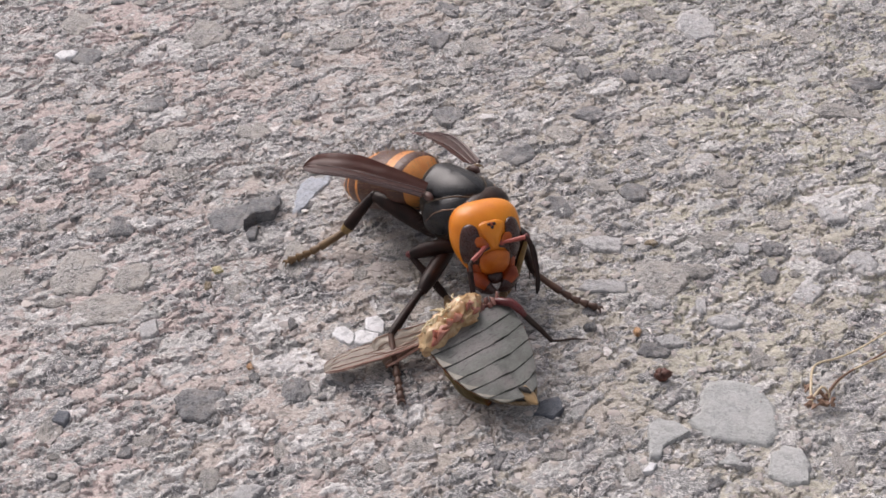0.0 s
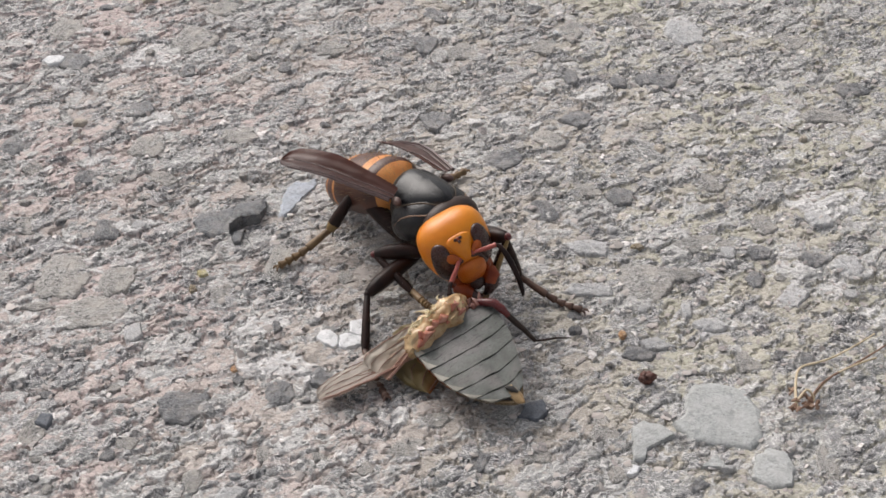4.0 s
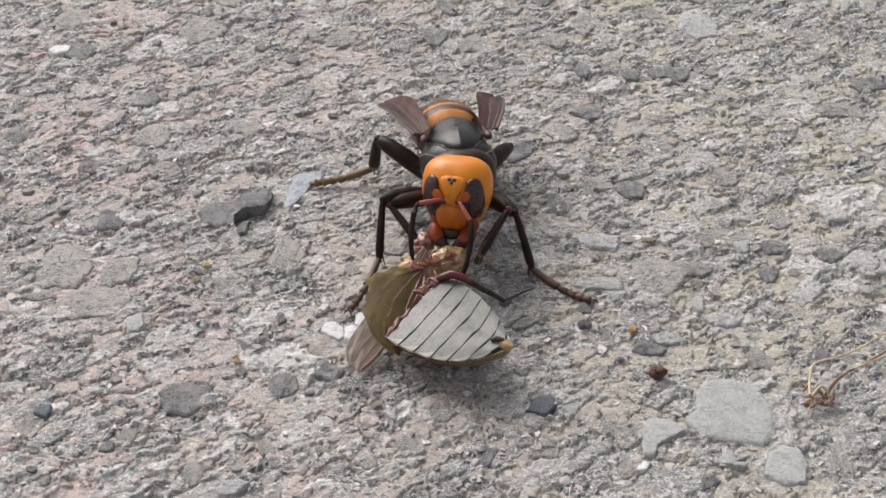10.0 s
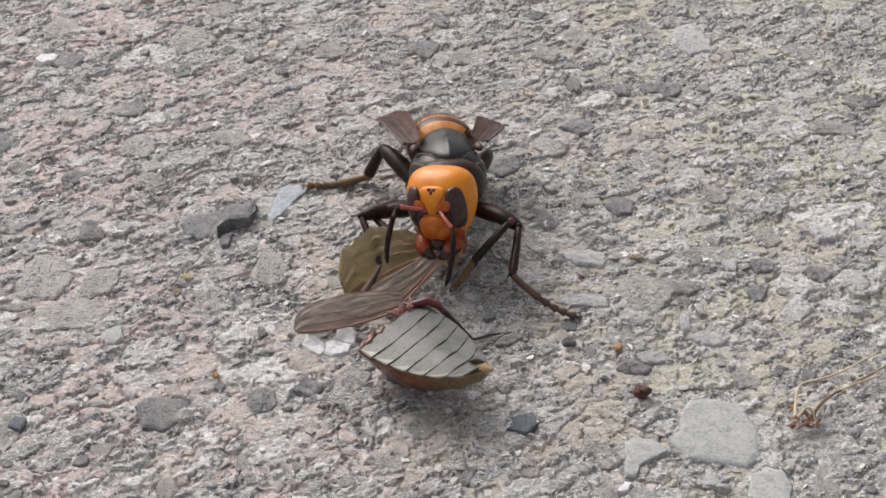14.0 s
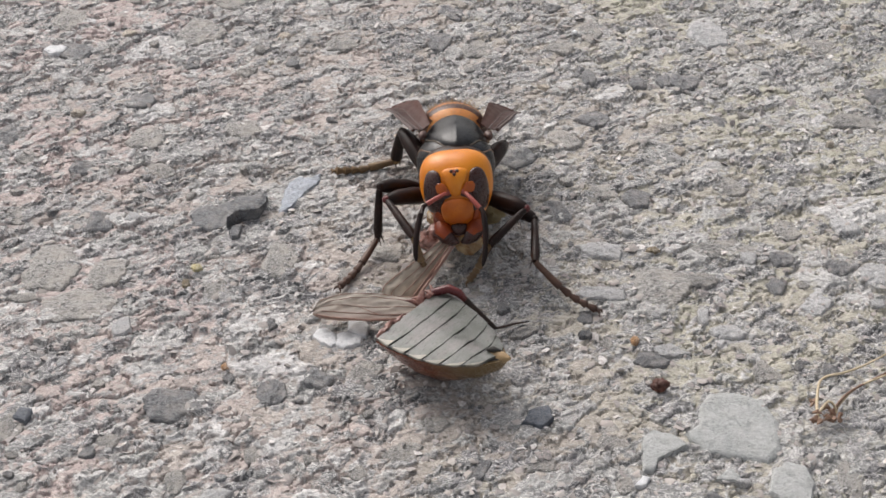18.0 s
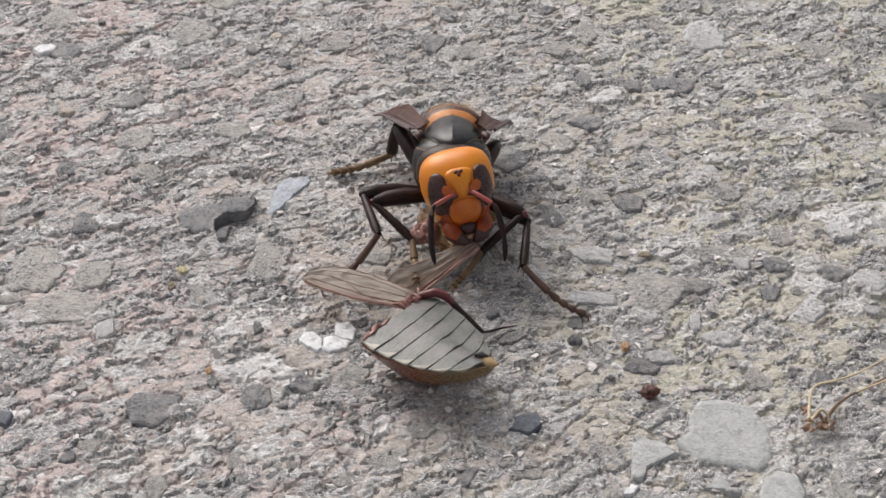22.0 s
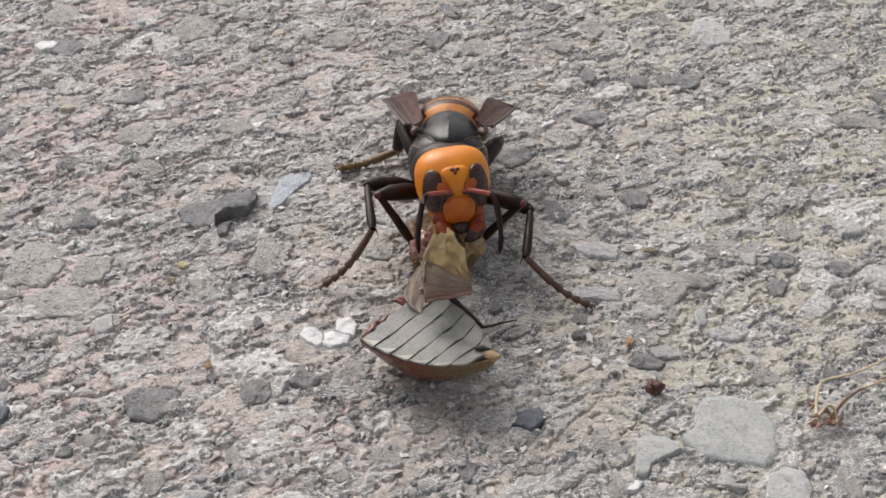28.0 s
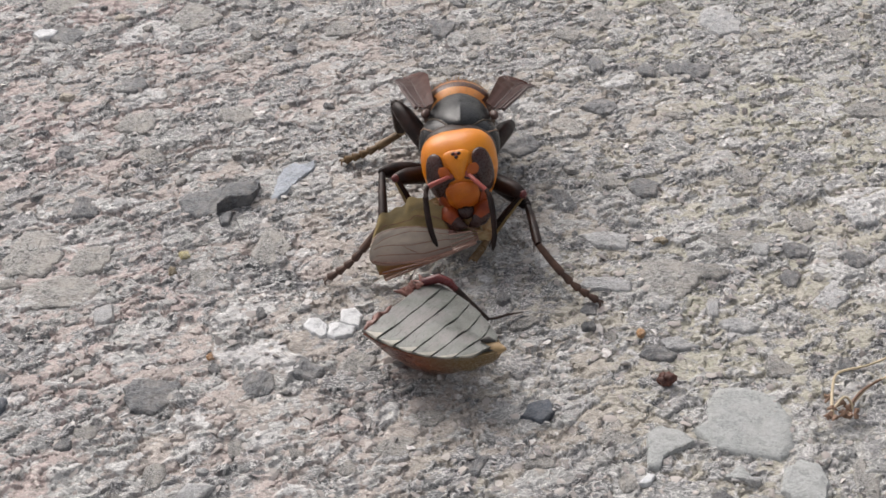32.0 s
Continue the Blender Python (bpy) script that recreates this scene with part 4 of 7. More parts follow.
# ---- the cicada's wings, torn loose and folded: a stiff base, a bent tip and a broad hindwing ----
def base_edge(u):
    """A narrow stalk that fans out."""
    return 0.16 + 0.10 * u, -(0.14 + 0.62 * u**1.2) * (1 - 0.35 * max(0.0, (u - 0.85) / 0.15) ** 2)


def tip_edge(u):
    """A long leaf with a rounded end."""
    end = math.sqrt(max(0.0, 1 - max(0.0, (u - 0.72) / 0.28) ** 2))
    return (0.34 + 0.06 * math.sin(4 * u)) * (0.35 + 0.65 * end), -(0.26 + 0.34 * math.sin(min(1.0, u * 1.6) * math.pi / 2)) * end - 0.02


def hind_edge(u):
    """A broad fan with a ragged end."""
    end = math.sqrt(max(0.0, 1 - max(0.0, (u - 0.62) / 0.38) ** 2))
    rag = 0.05 * math.sin(17 * u) + 0.03 * math.sin(41 * u)
    return 0.12 + 0.10 * math.sin(math.pi * u), -(0.10 + (0.85 + rag) * math.sin(min(1.0, u * 2.1) * math.pi / 2)) * (0.12 + 0.88 * end)


def build_prey_wing(label, skin, length, width, edge, veins, folds, seed, crease):
    thing = tagged(new("cicada_wing"), label, "insect wing", group="torn cicada wings")
    ph = random.Random(seed).uniform(0, 6)

    def lift(u, v):
        pleat = 0.10 * math.sin(v * 9.0 + ph) + 0.5 * math.sin(u * 4 + ph) + 0.2 * math.sin(u * 13 + v * 6)
        return folds * pleat * (0.3 + u) + crease * v * (1 - 2 * abs(noise.noise(Vector((u * 5, v * 4.5, ph))))) + 0.12 * noise.noise(Vector((u * 19, v * 13, ph)))

    sheet = part("membrane", blade(length, width, 0.03, edge, lift, 44, 20), skin, thing)
    span = sheet.data.attributes.new("span", "FLOAT", "POINT")
    span.data.foreach_set("value", np.tile((np.arange(21) / 20).repeat(2), 45).astype(np.float32))
    for path, r0, r1 in veins:
        part("vein", vein_on(length, width, edge, lift, path, r0, r1, 20), PREY_VEIN, thing)
    return thing


BASE_LEN, TIP_LEN, HIND_LEN = 11.5, 13.5, 13.0
wing_base = build_prey_wing("brown veined base of a torn cicada forewing, gripped in the jaws", PREY_WING, BASE_LEN, 5.0, base_edge, (
    ([(0, 0.04), (0.5, 0.02), (0.99, 0.03)], 0.30, 0.18), ([(0, 0.22), (0.5, 0.15), (0.99, 0.16)], 0.18, 0.09), ([(0, 0.45), (0.5, 0.38), (0.99, 0.42)], 0.10, 0.04), ([(0, 0.70), (0.5, 0.64), (0.97, 0.70)], 0.07, 0.03), ([(0, 0.95), (0.5, 0.96), (0.96, 0.95)], 0.10, 0.05)), 0.14, 3, 0.22)
wing_tip = build_prey_wing("pale brown folded tip of a torn cicada forewing", PREY_WING_PALE, TIP_LEN, 4.2, tip_edge, (
    ([(0, 0.03), (0.5, 0.02), (0.97, 0.10)], 0.22, 0.09), ([(0, 0.26), (0.35, 0.20), (0.93, 0.34)], 0.10, 0.04), ([(0, 0.58), (0.5, 0.48), (0.93, 0.62)], 0.06, 0.03), ([(0, 0.80), (0.45, 0.86), (0.90, 0.74)], 0.05, 0.03), ([(0.42, 0.22), (0.52, 0.36), (0.60, 0.50)], 0.05, 0.03), ([(0, 0.98), (0.5, 0.98), (0.95, 0.96)], 0.06, 0.03)), 0.14, 8, 0.18)
hind_wing = build_prey_wing("olive translucent crumpled cicada hindwing held by the hornet", HIND_SKIN, HIND_LEN, 6.4, hind_edge, (
    ([(0, 0.02), (0.5, 0.02), (0.97, 0.05)], 0.24, 0.09), ([(0, 0.2), (0.5, 0.22), (0.95, 0.30)], 0.12, 0.05), ([(0, 0.4), (0.45, 0.45), (0.92, 0.55)], 0.10, 0.04), ([(0, 0.65), (0.4, 0.70), (0.85, 0.80)], 0.08, 0.04)), 0.42, 14, 0.7)

# ---- the flesh that the hornet tears out and chews ----
def build_flesh():
    thing = tagged(new("torn_flesh"), "lump of tan and pink torn cicada flesh with pale fibres", "flesh")
    r = random.Random(12)
    meat = bmesh.new()
    for y, a, bb, c in ((-2.6, 1.8, 2.4, 1.5), (-0.4, 2.2, 2.6, 1.8), (1.6, 2.2, 2.6, 1.8), (3.2, 1.6, 1.8, 1.5)):
        ball(meat, r.uniform(-0.9, 0.3), y, r.uniform(-0.5, 0.2), a, bb, c, 44, 30, rx=r.uniform(-30, 30), ry=r.uniform(-30, 30))
    for v in meat.verts:
        p = v.co.copy()
        fold = abs(noise.noise(Vector((p.x * 0.9, p.y * 0.5, p.z * 0.9)))) + 0.45 * abs(noise.noise(Vector((p.x * 2.4, p.y * 1.1, p.z * 2.4))))
        v.co += p.normalized() * (0.4 - 1.3 * fold) + 0.5 * noise.noise_vector(p * 0.6)
    part("lump", meat, FLESH, thing)
    shreds = bmesh.new()
    for n in range(46):
        y = r.uniform(-3.6, 3.2)
        p = Vector((r.uniform(-1.2, 0.6), y, r.uniform(0.0, 1.2)))
        q = p + Vector((r.uniform(-2.2, 0.6), r.uniform(-1.6, 1.6), r.uniform(-0.2, 1.4)))
        tube(shreds, [p, p.lerp(q, 0.35) + Vector((0, r.uniform(-0.5, 0.5), 0.5)), p.lerp(q, 0.7) + Vector((r.uniform(-0.4, 0.4), r.uniform(-0.5, 0.5), 0.2)), q], [0.20, 0.16, 0.11, 0.03], 6)
    tagged(part("shreds", shreds, FLESH_PALE, thing, "pale torn fibres"), kind="stuff")
    red = bmesh.new()
    for n in range(12):
        p = Vector((r.uniform(1.0, 2.2), r.uniform(-4.2, 2.8), r.uniform(-0.4, 0.7)))
        q = p + Vector((r.uniform(-0.6, 0.6), r.uniform(0.8, 2.0), r.uniform(-0.3, 0.4)))
        tube(red, [p, p.lerp(q, 0.5) + Vector((0, 0, 0.3)), q], [0.1, r.uniform(0.30, 0.6), 0.08], 7)
    for v in red.verts:
        v.co += 0.2 * noise.noise_vector(v.co * 2)
    part("red_tissue", red, BLOOD, thing, "raw red tissue")
    return thing


torn_flesh = build_flesh()


def build_pulp():
    """What the jaws have chewed: a ball of wet lumps and short fibres."""
    thing = tagged(new("chewed_pulp"), "small wet mauve-brown ball of chewed flesh at the jaws", "flesh")
    r = random.Random(31)
    ball_of = bmesh.new()
    for _ in range(7):
        ball(ball_of, r.uniform(-1.1, 1.1), r.uniform(-0.9, 0.9), r.uniform(-0.8, 0.8), r.uniform(0.7, 1.3), r.uniform(0.6, 1.1), r.uniform(0.5, 1.0), 20, 14, rx=r.uniform(-40, 40), rz=r.uniform(0, 180))
    for v in ball_of.verts:
        v.co += 0.35 * noise.noise_vector(v.co * 1.3) + 0.15 * noise.noise_vector(v.co * 3.5)
    part("lump", ball_of, PULP, thing)
    fibres = bmesh.new()
    for _ in range(16):
        n = Vector((r.uniform(-1, 1), r.uniform(-1, 1), r.uniform(-0.6, 1))).normalized()
        p = n * r.uniform(0.9, 1.4)
        q = p + n * r.uniform(0.3, 0.9) + Vector((r.uniform(-0.6, 0.6), r.uniform(-0.6, 0.6), -0.3))
        tube(fibres, [p, p.lerp(q, 0.5) + Vector((0, 0, 0.15)), q], [0.12, 0.08, 0.02], 5)
    tagged(part("shreds", fibres, PINK, thing, "pinkish shreds"), kind="stuff")
    return thing


chewed_pulp = build_pulp()

# ---- stones set in the asphalt ----
def ground_height(x, y):
    return float(relief(np.array([float(x)]), np.array([float(y)]))[0][0])


def stone_mesh(seed, sides=9, rough=0.0, wide=(1, 1)):
    """A broken stone of half size one: ragged outline, chipped edges, a rough flat top. wide: its size in millimetres."""
    r = random.Random(seed)
    bm = bmesh.new()
    big = sides > 20
    corner = sorted(2 * math.pi * (n + r.uniform(-0.4, 0.4)) / 6 for n in range(6))
    far = [r.uniform(0.8, 1.2) for _ in corner]

    def outline(a):
        # straight broken sides between a few corners
        k = max(n for n in range(-1, 6) if n < 0 or corner[n] <= a)
        a0, a1 = corner[k] - (2 * math.pi if k < 0 else 0), corner[(k + 1) % 6] + (2 * math.pi if k == 5 else 0)
        p, q = Vector((math.cos(a0), math.sin(a0))) * far[k], Vector((math.cos(a1), math.sin(a1))) * far[(k + 1) % 6]
        d, e = Vector((math.cos(a), math.sin(a))), q - p
        den = d.x * e.y - d.y * e.x
        return (p.x * e.y - p.y * e.x) / den if abs(den) > 1e-6 else 1.0

    angles = [2 * math.pi * (n + (0 if big else r.uniform(-0.3, 0.3))) / sides for n in range(sides)]
    angles = [a % (2 * math.pi) for a in angles]
    reach = [min(1.25, max(0.6, outline(a))) * r.uniform(0.93, 1.05) for a in angles]
    levels = ((1.08, -0.9), (1.05, -0.1), (1.0, 0.5), (0.90, 0.82), (0.6, 0.95)) if not big else ((1.08, -0.9), (1.05, -0.2), (1.01, 0.4), (0.95, 0.75), (0.85, 0.88), (0.7, 0.93), (0.53, 0.96), (0.36, 0.97), (0.18, 0.98))
    rows = []
    lean = (r.uniform(-0.22, 0.22), r.uniform(-0.22, 0.22))
    off = Vector((r.uniform(0, 50), r.uniform(0, 50), 0))
    for grow, z in levels:
        rows.append([])
        for a, d in zip(angles, reach):
            k = grow * d * r.uniform(0.97, 1.03)
            x, y = k * math.cos(a), k * math.sin(a)
            up = lean[0] * x + lean[1] * y + r.uniform(-0.06, 0.06) if z > 0 else 0
            if rough and z > 0:
                q = Vector((x * wide[0] / 2, y * wide[1] / 2, 0)) + off
                up += rough * (noise.noise(q * 0.8) + 0.8 * noise.noise(q * 1.9) + 0.5 * noise.noise(q * 4.1))
            rows[-1].append(bm.verts.new((x, y, z + up)))
    for low, up in zip(rows, rows[1:]):
        for n in range(sides):
            bm.faces.new((low[n], low[(n + 1) % sides], up[(n + 1) % sides], up[n]))
    bm.faces.new(rows[-1])
    bmesh.ops.scale(bm, vec=(MM, MM, MM), verts=bm.verts)
    bmesh.ops.recalc_face_normals(bm, faces=bm.faces)
    me = bpy.data.meshes.new("stone")
    bm.to_mesh(me)
    bm.free()
    me.shade_smooth()
    me.set_sharp_from_angle(angle=radians(28))
    return me


def lay(me, material, x, y, w, h, high, turn=0.0, sink=0.1, parent=None, name="stone"):
    """A stone of w by h millimetres at a place on the ground."""
    if material.name not in me.materials:
        me.materials.append(material)
    ob = new(name, me)
    ob.parent = parent
    ob.matrix_basis = mm(x, y, ground_height(x, y) * 0.3 + sink, 0, 0, turn) @ Matrix.Diagonal((w / 2, h / 2, high, 1))
    return ob


PALE_PLACES = (
    (33.9, -39.9, 1.7, 1.2), (-36.7, -16.5, 2.5, 3.6), (-21.3, -43.9, 3.5, 2.8), (21.4, 0.9, 5.9, 4.2),
    (20.9, -8.1, 6.4, 3.2), (46.8, -9.3, 4.0, 4.5), (55.4, -3.3, 4.3, 4.0), (35.8, -15.2, 4.7, 3.0), (53.4, 7.4, 3.7, 3.9), (40.0, -0.2, 2.4, 3.2), (32.9, -11.9, 1.5, 3.7), (41.8, 59.8, 6.9, 8.4), (28.1, -18.8, 4.0, 2.1))
SLATE_PLACES = (
    (-29.0, -29.6, 6.6, 5.4), (26.6, 12.6, 3.8, 4.3), (44.0, -0.1, 3.7, 3.4), (51.0, -1.7, 3.4, 3.1), (42.5, -6.0, 2.4, 3.5),
    (36.6, 44.5, 5.3, 4.8), (33.2, 44.4, 2.6, 4.5), (25.7, -20.4, 4.1, 2.6), (46.3, -21.7, 2.1, 2.4), (-19.0, -15.5, 1.2, 2.3), (18.6, -13.1, 2.2, 2.4), (-1.1, 55.5, 4.6, 6.7), (22.1, 45.0, 2.7, 4.5), (29.4, 43.5, 2.7, 3.8))
GREY_PLACES = (
    (28.9, -6.6, 7.8, 9.2), (-39.0, 56.9, 8.2, 9.4), (-60.1, 60.8, 5.6, 7.8), (5.1, 53.1, 5.5, 5.5), (-41.6, 25.4, 4.6, 6.9), (-47.5, -5.1, 6.5, 9.7), (-40.5, -5.8, 5.1, 7.0), (-26.8, -8.7, 4.3, 4.5), (-19.2, -2.8, 4.4, 8.6),
    (-18.4, -37.8, 1.8, 3.1), (-26.0, -41.5, 2.7, 3.8), (-6.8, -39.9, 1.9, 2.5), (59.9, 33.7, 7.6, 4.1), (59.1, 56.6, 5.5, 5.6), (37.3, 2.0, 9.6, 4.4), (-42.5, -12.9, 9.1, 7.2), (-10.8, -5.5, 2.2, 3.5), (-34.2, -36.1, 2.6, 2.5))
GREY_PLACES_TWO = (
    (-12.1, -38.1, 1.9, 1.5), (32.2, -39.1, 2.8, 2.5), (22.2, 14.4, 4.3, 4.1), (39.8, 16.1, 4.3, 4.7), (33.6, -4.8, 5.6, 2.6), (45.2, -39.4, 2.4, 6.8), (-2.5, -36.4, 4.3, 3.5), (-7.1, -23.7, 3.9, 3.9), (20.6, -34.0, 3.7, 4.5),
    (-28.4, 28.4, 5.6, 4.6), (-16.0, 54.1, 5.3, 5.5), (12.6, -37.6, 3.6, 3.4), (-54.9, 5.6, 3.7, 4.6), (-49.8, -11.3, 4.1, 2.2), (45.8, 6.1, 3.4, 4.6), (17.9, 54.6, 4.4, 4.8), (38.8, -22.1, 3.3, 4.0), (1.0, -32.3, 3.7, 3.3))


def slab_mesh(seed, corners, high, rough=0.12, steep=False):
    """A flat broken stone with given corners (mm round its middle): chipped straight sides, a rough worn top."""
    r = random.Random(seed)
    bm = bmesh.new()
    pts = []
    for p, q in zip(corners, corners[1:] + corners[:1]):
        p, q = Vector(p), Vector(q)
        n = max(2, int((q - p).length / 0.45))
        side = Vector((p.y - q.y, q.x - p.x)).normalized()
        pts += [p.lerp(q, k / n) + side * r.uniform(-0.12, 0.12) * (k > 0) for k in range(n)]
    mid = sum(pts, Vector((0, 0))) / len(pts)
    off = Vector((r.uniform(0, 50), r.uniform(0, 50), 0))
    rows = []
    for grow, z in ((1.05, -1.0), (1.04, 0.0), (1.0, 0.55 if not steep else 0.9), (0.94, 0.88), (0.84, 0.97), (0.68, 1.0), (0.5, 1.0), (0.33, 1.0), (0.16, 1.0)):
        row = []
        for p in pts:
            c = mid + (p - mid) * grow
            up = 0.0
            if z > 0.5:
                q = Vector((c.x, c.y, 0)) + off
                up = rough * (noise.noise(q * 0.6) + 0.8 * noise.noise(q * 1.5) + 0.5 * noise.noise(q * 3.6))
            row.append(bm.verts.new((c.x, c.y, z * high + up)))
        rows.append(row)
    k = len(pts)
    for low, up in zip(rows, rows[1:]):
        for n in range(k):
            bm.faces.new((low[n], low[(n + 1) % k], up[(n + 1) % k], up[n]))
    bm.faces.new(rows[-1])
    bmesh.ops.scale(bm, vec=(MM, MM, MM), verts=bm.verts)
    bmesh.ops.recalc_face_normals(bm, faces=bm.faces)
    me = bpy.data.meshes.new("stone")
    bm.to_mesh(me)
    bm.free()
    me.shade_smooth()
    me.set_sharp_from_angle(angle=radians(35))
    return me


def landmark_stones():
    """The stones that catch the eye, each with its own broken outline."""
    for seed, (material, x, y, high, tilt, corners, label) in enumerate((
            (PALE_FLAT, 33.8, -31.3, 0.42, 0, [(-3.0, 3.2), (-1.7, 5.2), (0.7, 5.4), (4.0, 4.2), (5.2, 0.5), (4.8, -3.9), (3.1, -5.4), (-0.5, -4.6), (-2.9, -4.2), (-5.2, -1.4), (-3.5, 0.2)], "large pale grey stone worn flush with the asphalt"),
            (PALE_FLAT, 26.0, -35.6, 0.55, 0, [(-2.3, 2.0), (-1.0, 3.1), (1.5, 2.3), (2.5, 0.9), (-0.7, -1.4), (-1.4, -3.1), (-2.5, -3.0)], "pale grey notched stone set in the asphalt"),
            (PALE_FLAT, 38.9, -39.9, 0.5, 0, [(-1.7, 1.6), (0.1, 3.1), (1.9, 2.5), (2.5, 0.1), (1.7, -2.7), (-0.4, -3.1), (-2.5, -1.6)], "pale grey rounded stone set in the asphalt"),
            (WHITE_FLAT, 23.2, -40.3, 0.45, 0, [(-0.9, -0.8), (0.1, 0.8), (0.9, 0.5), (0.4, -0.6)], "small whitish stone set in the asphalt"),
            (PALE_FLAT, 32.3, -39.0, 0.5, 0, [(-1.4, -0.9), (0.4, 1.0), (1.4, -0.2), (1.1, -1.0)], "small grey three-cornered stone in the asphalt"),
            (SLATE_FLAT, -29.5, 6.8, 0.40, 0, [(-2.7, -0.2), (-1.9, 1.6), (1.4, 2.6), (2.6, 3.4), (2.7, -0.4), (2.2, -2.9), (0.4, -3.4), (-1.6, -2.5)], "dusty dark slate set in the asphalt"),
            (SLATE_FLAT, -24.7, 7.4, 1.55, 7, [(-2.2, -3.7), (-2.2, 0.2), (-2.0, 2.0), (0.2, 2.8), (2.0, 3.7), (2.2, 0.9), (1.5, -0.9), (-0.7, -1.6)], "raised slab of dark slate with a broken front"),
            (SLATE_FLAT, -25.8, 2.8, 0.8, 0, [(-0.8, -0.1), (-0.5, 1.0), (0.7, 1.5), (0.8, 0.0), (0.6, -1.4), (-0.2, -1.5)], "small dark slate piece below the slab"))):
        me = slab_mesh(900 + seed, corners, high, 0.10, high > 1)
        me.materials.append(material)
        ob = tagged(new("stone", me), label)
        ob.parent = ground
        ob.matrix_basis = mm(x, y, 0.05, -tilt, 0, 0)


def set_stones():
    r = random.Random(21)
    k = 100
    for places, material, label, high, lift in ((PALE_PLACES, PALE, "pale grey stone worn flush with the asphalt", 0.50, 0.02), (SLATE_PLACES, MID_GREY, "dusty dark grey stone set in the asphalt", 0.5, -0.04),
                                          (GREY_PLACES, GREY, "grey stone set in the asphalt", 0.45, -0.14), (GREY_PLACES_TWO, GREY, "grey stone set in the asphalt", 0.45, -0.14)):
        for x, y, w, h in places:
            k += 1
            me = stone_mesh(k, 16 if w < 3 else 36, 0.30, (w, h))
            # thin and low: the grit laps over the edges
            tagged(lay(me, material, x, y, w * 1.06, h * 1.06, high, 0, lift, ground), label)
    # lesser stones between them
    kinds = [stone_mesh(300 + n, 8) for n in range(10)]
    sheets = (GREY, PALE, MID_GREY, BEIGE, GREY)
    meshes = []
    for n, me in enumerate(kinds):
        me.materials.append(sheets[n % 5])
        meshes.append(me)
    taken = [(33.8, -31.3, 6.0), (26.0, -35.6, 3.5), (38.9, -39.9, 3.5), (-29.5, 6.8, 4.0), (-24.7, 6.0, 4.5), (-18.4, 12.2, 5.0), (-10.2, -17.5, 5.0)]
    taken += [(p[0], p[1], 0.5 * max(p[2:])) for q in (PALE_PLACES, SLATE_PLACES, GREY_PLACES, GREY_PLACES_TWO) for p in q]
    count = 0
    slabs = [stone_mesh(340 + n, 24, 0.35, (4, 4)) for n in range(8)]
    for n, me in enumerate(slabs):
        me.materials.append((GREY, MID_GREY, GREY, MID_GREY)[n % 4])
    while count < 170:
        x, y = r.uniform(-66, 66), r.uniform(-46, 72)
        broad = count < 40
        w = (r.uniform(2.6, 5.4) if broad else r.uniform(0.9, 2.3)) * (1 + 0.004 * (y + 46))
        if any((x - a) ** 2 + (y - b) ** 2 < (d + w * 0.6) ** 2 for a, b, d in taken):
            continue
        taken.append((x, y, w * 0.5))
        ob = new("stone", r.choice(slabs if broad else meshes))
        ob.parent = ground
        if broad:  # worn nearly flush, grit laps over the edge
            ob.matrix_basis = mm(x, y, ground_height(x, y) * 0.3 - 0.16, r.uniform(-4, 4), r.uniform(-4, 4), r.uniform(0, 360)) @ Matrix.Diagonal((w / 2, w / 2 * r.uniform(0.55, 0.9), r.uniform(0.4, 0.6), 1))
            count += 1
            continue
        ob.matrix_basis = mm(x, y, ground_height(x, y) - 0.02, r.uniform(-14, 14), r.uniform(-14, 14), r.uniform(0, 360)) @ Matrix.Diagonal((w / 2, w / 2 * r.uniform(0.6, 1.0), r.uniform(0.25, 0.5), 1))
        count += 1


def grit_material():
    m = Mat("loose_grit")
    tone = m.island()
    g = m.noise(3.0, 4, 0.7)
    # the whitest flakes are pale chips and also stand in for glints
    base = m.ramp(tone, (0.0, (0.12, 0.12, 0.12)), (0.16, (0.23, 0.23, 0.225)), (0.40, (0.33, 0.315, 0.295)), (0.7, (0.46, 0.425, 0.39)), (0.90, (0.56, 0.54, 0.51)), (0.96, (0.80, 0.79, 0.77)))
    m.color(m.mix(m.ramp(g, (0.38, 0.0), (0.62, 0.8)), base, (0.46, 0.40, 0.385))).gloss(0.65, 0.4).bump(g, 0.9, 0.10)
    return m.mat


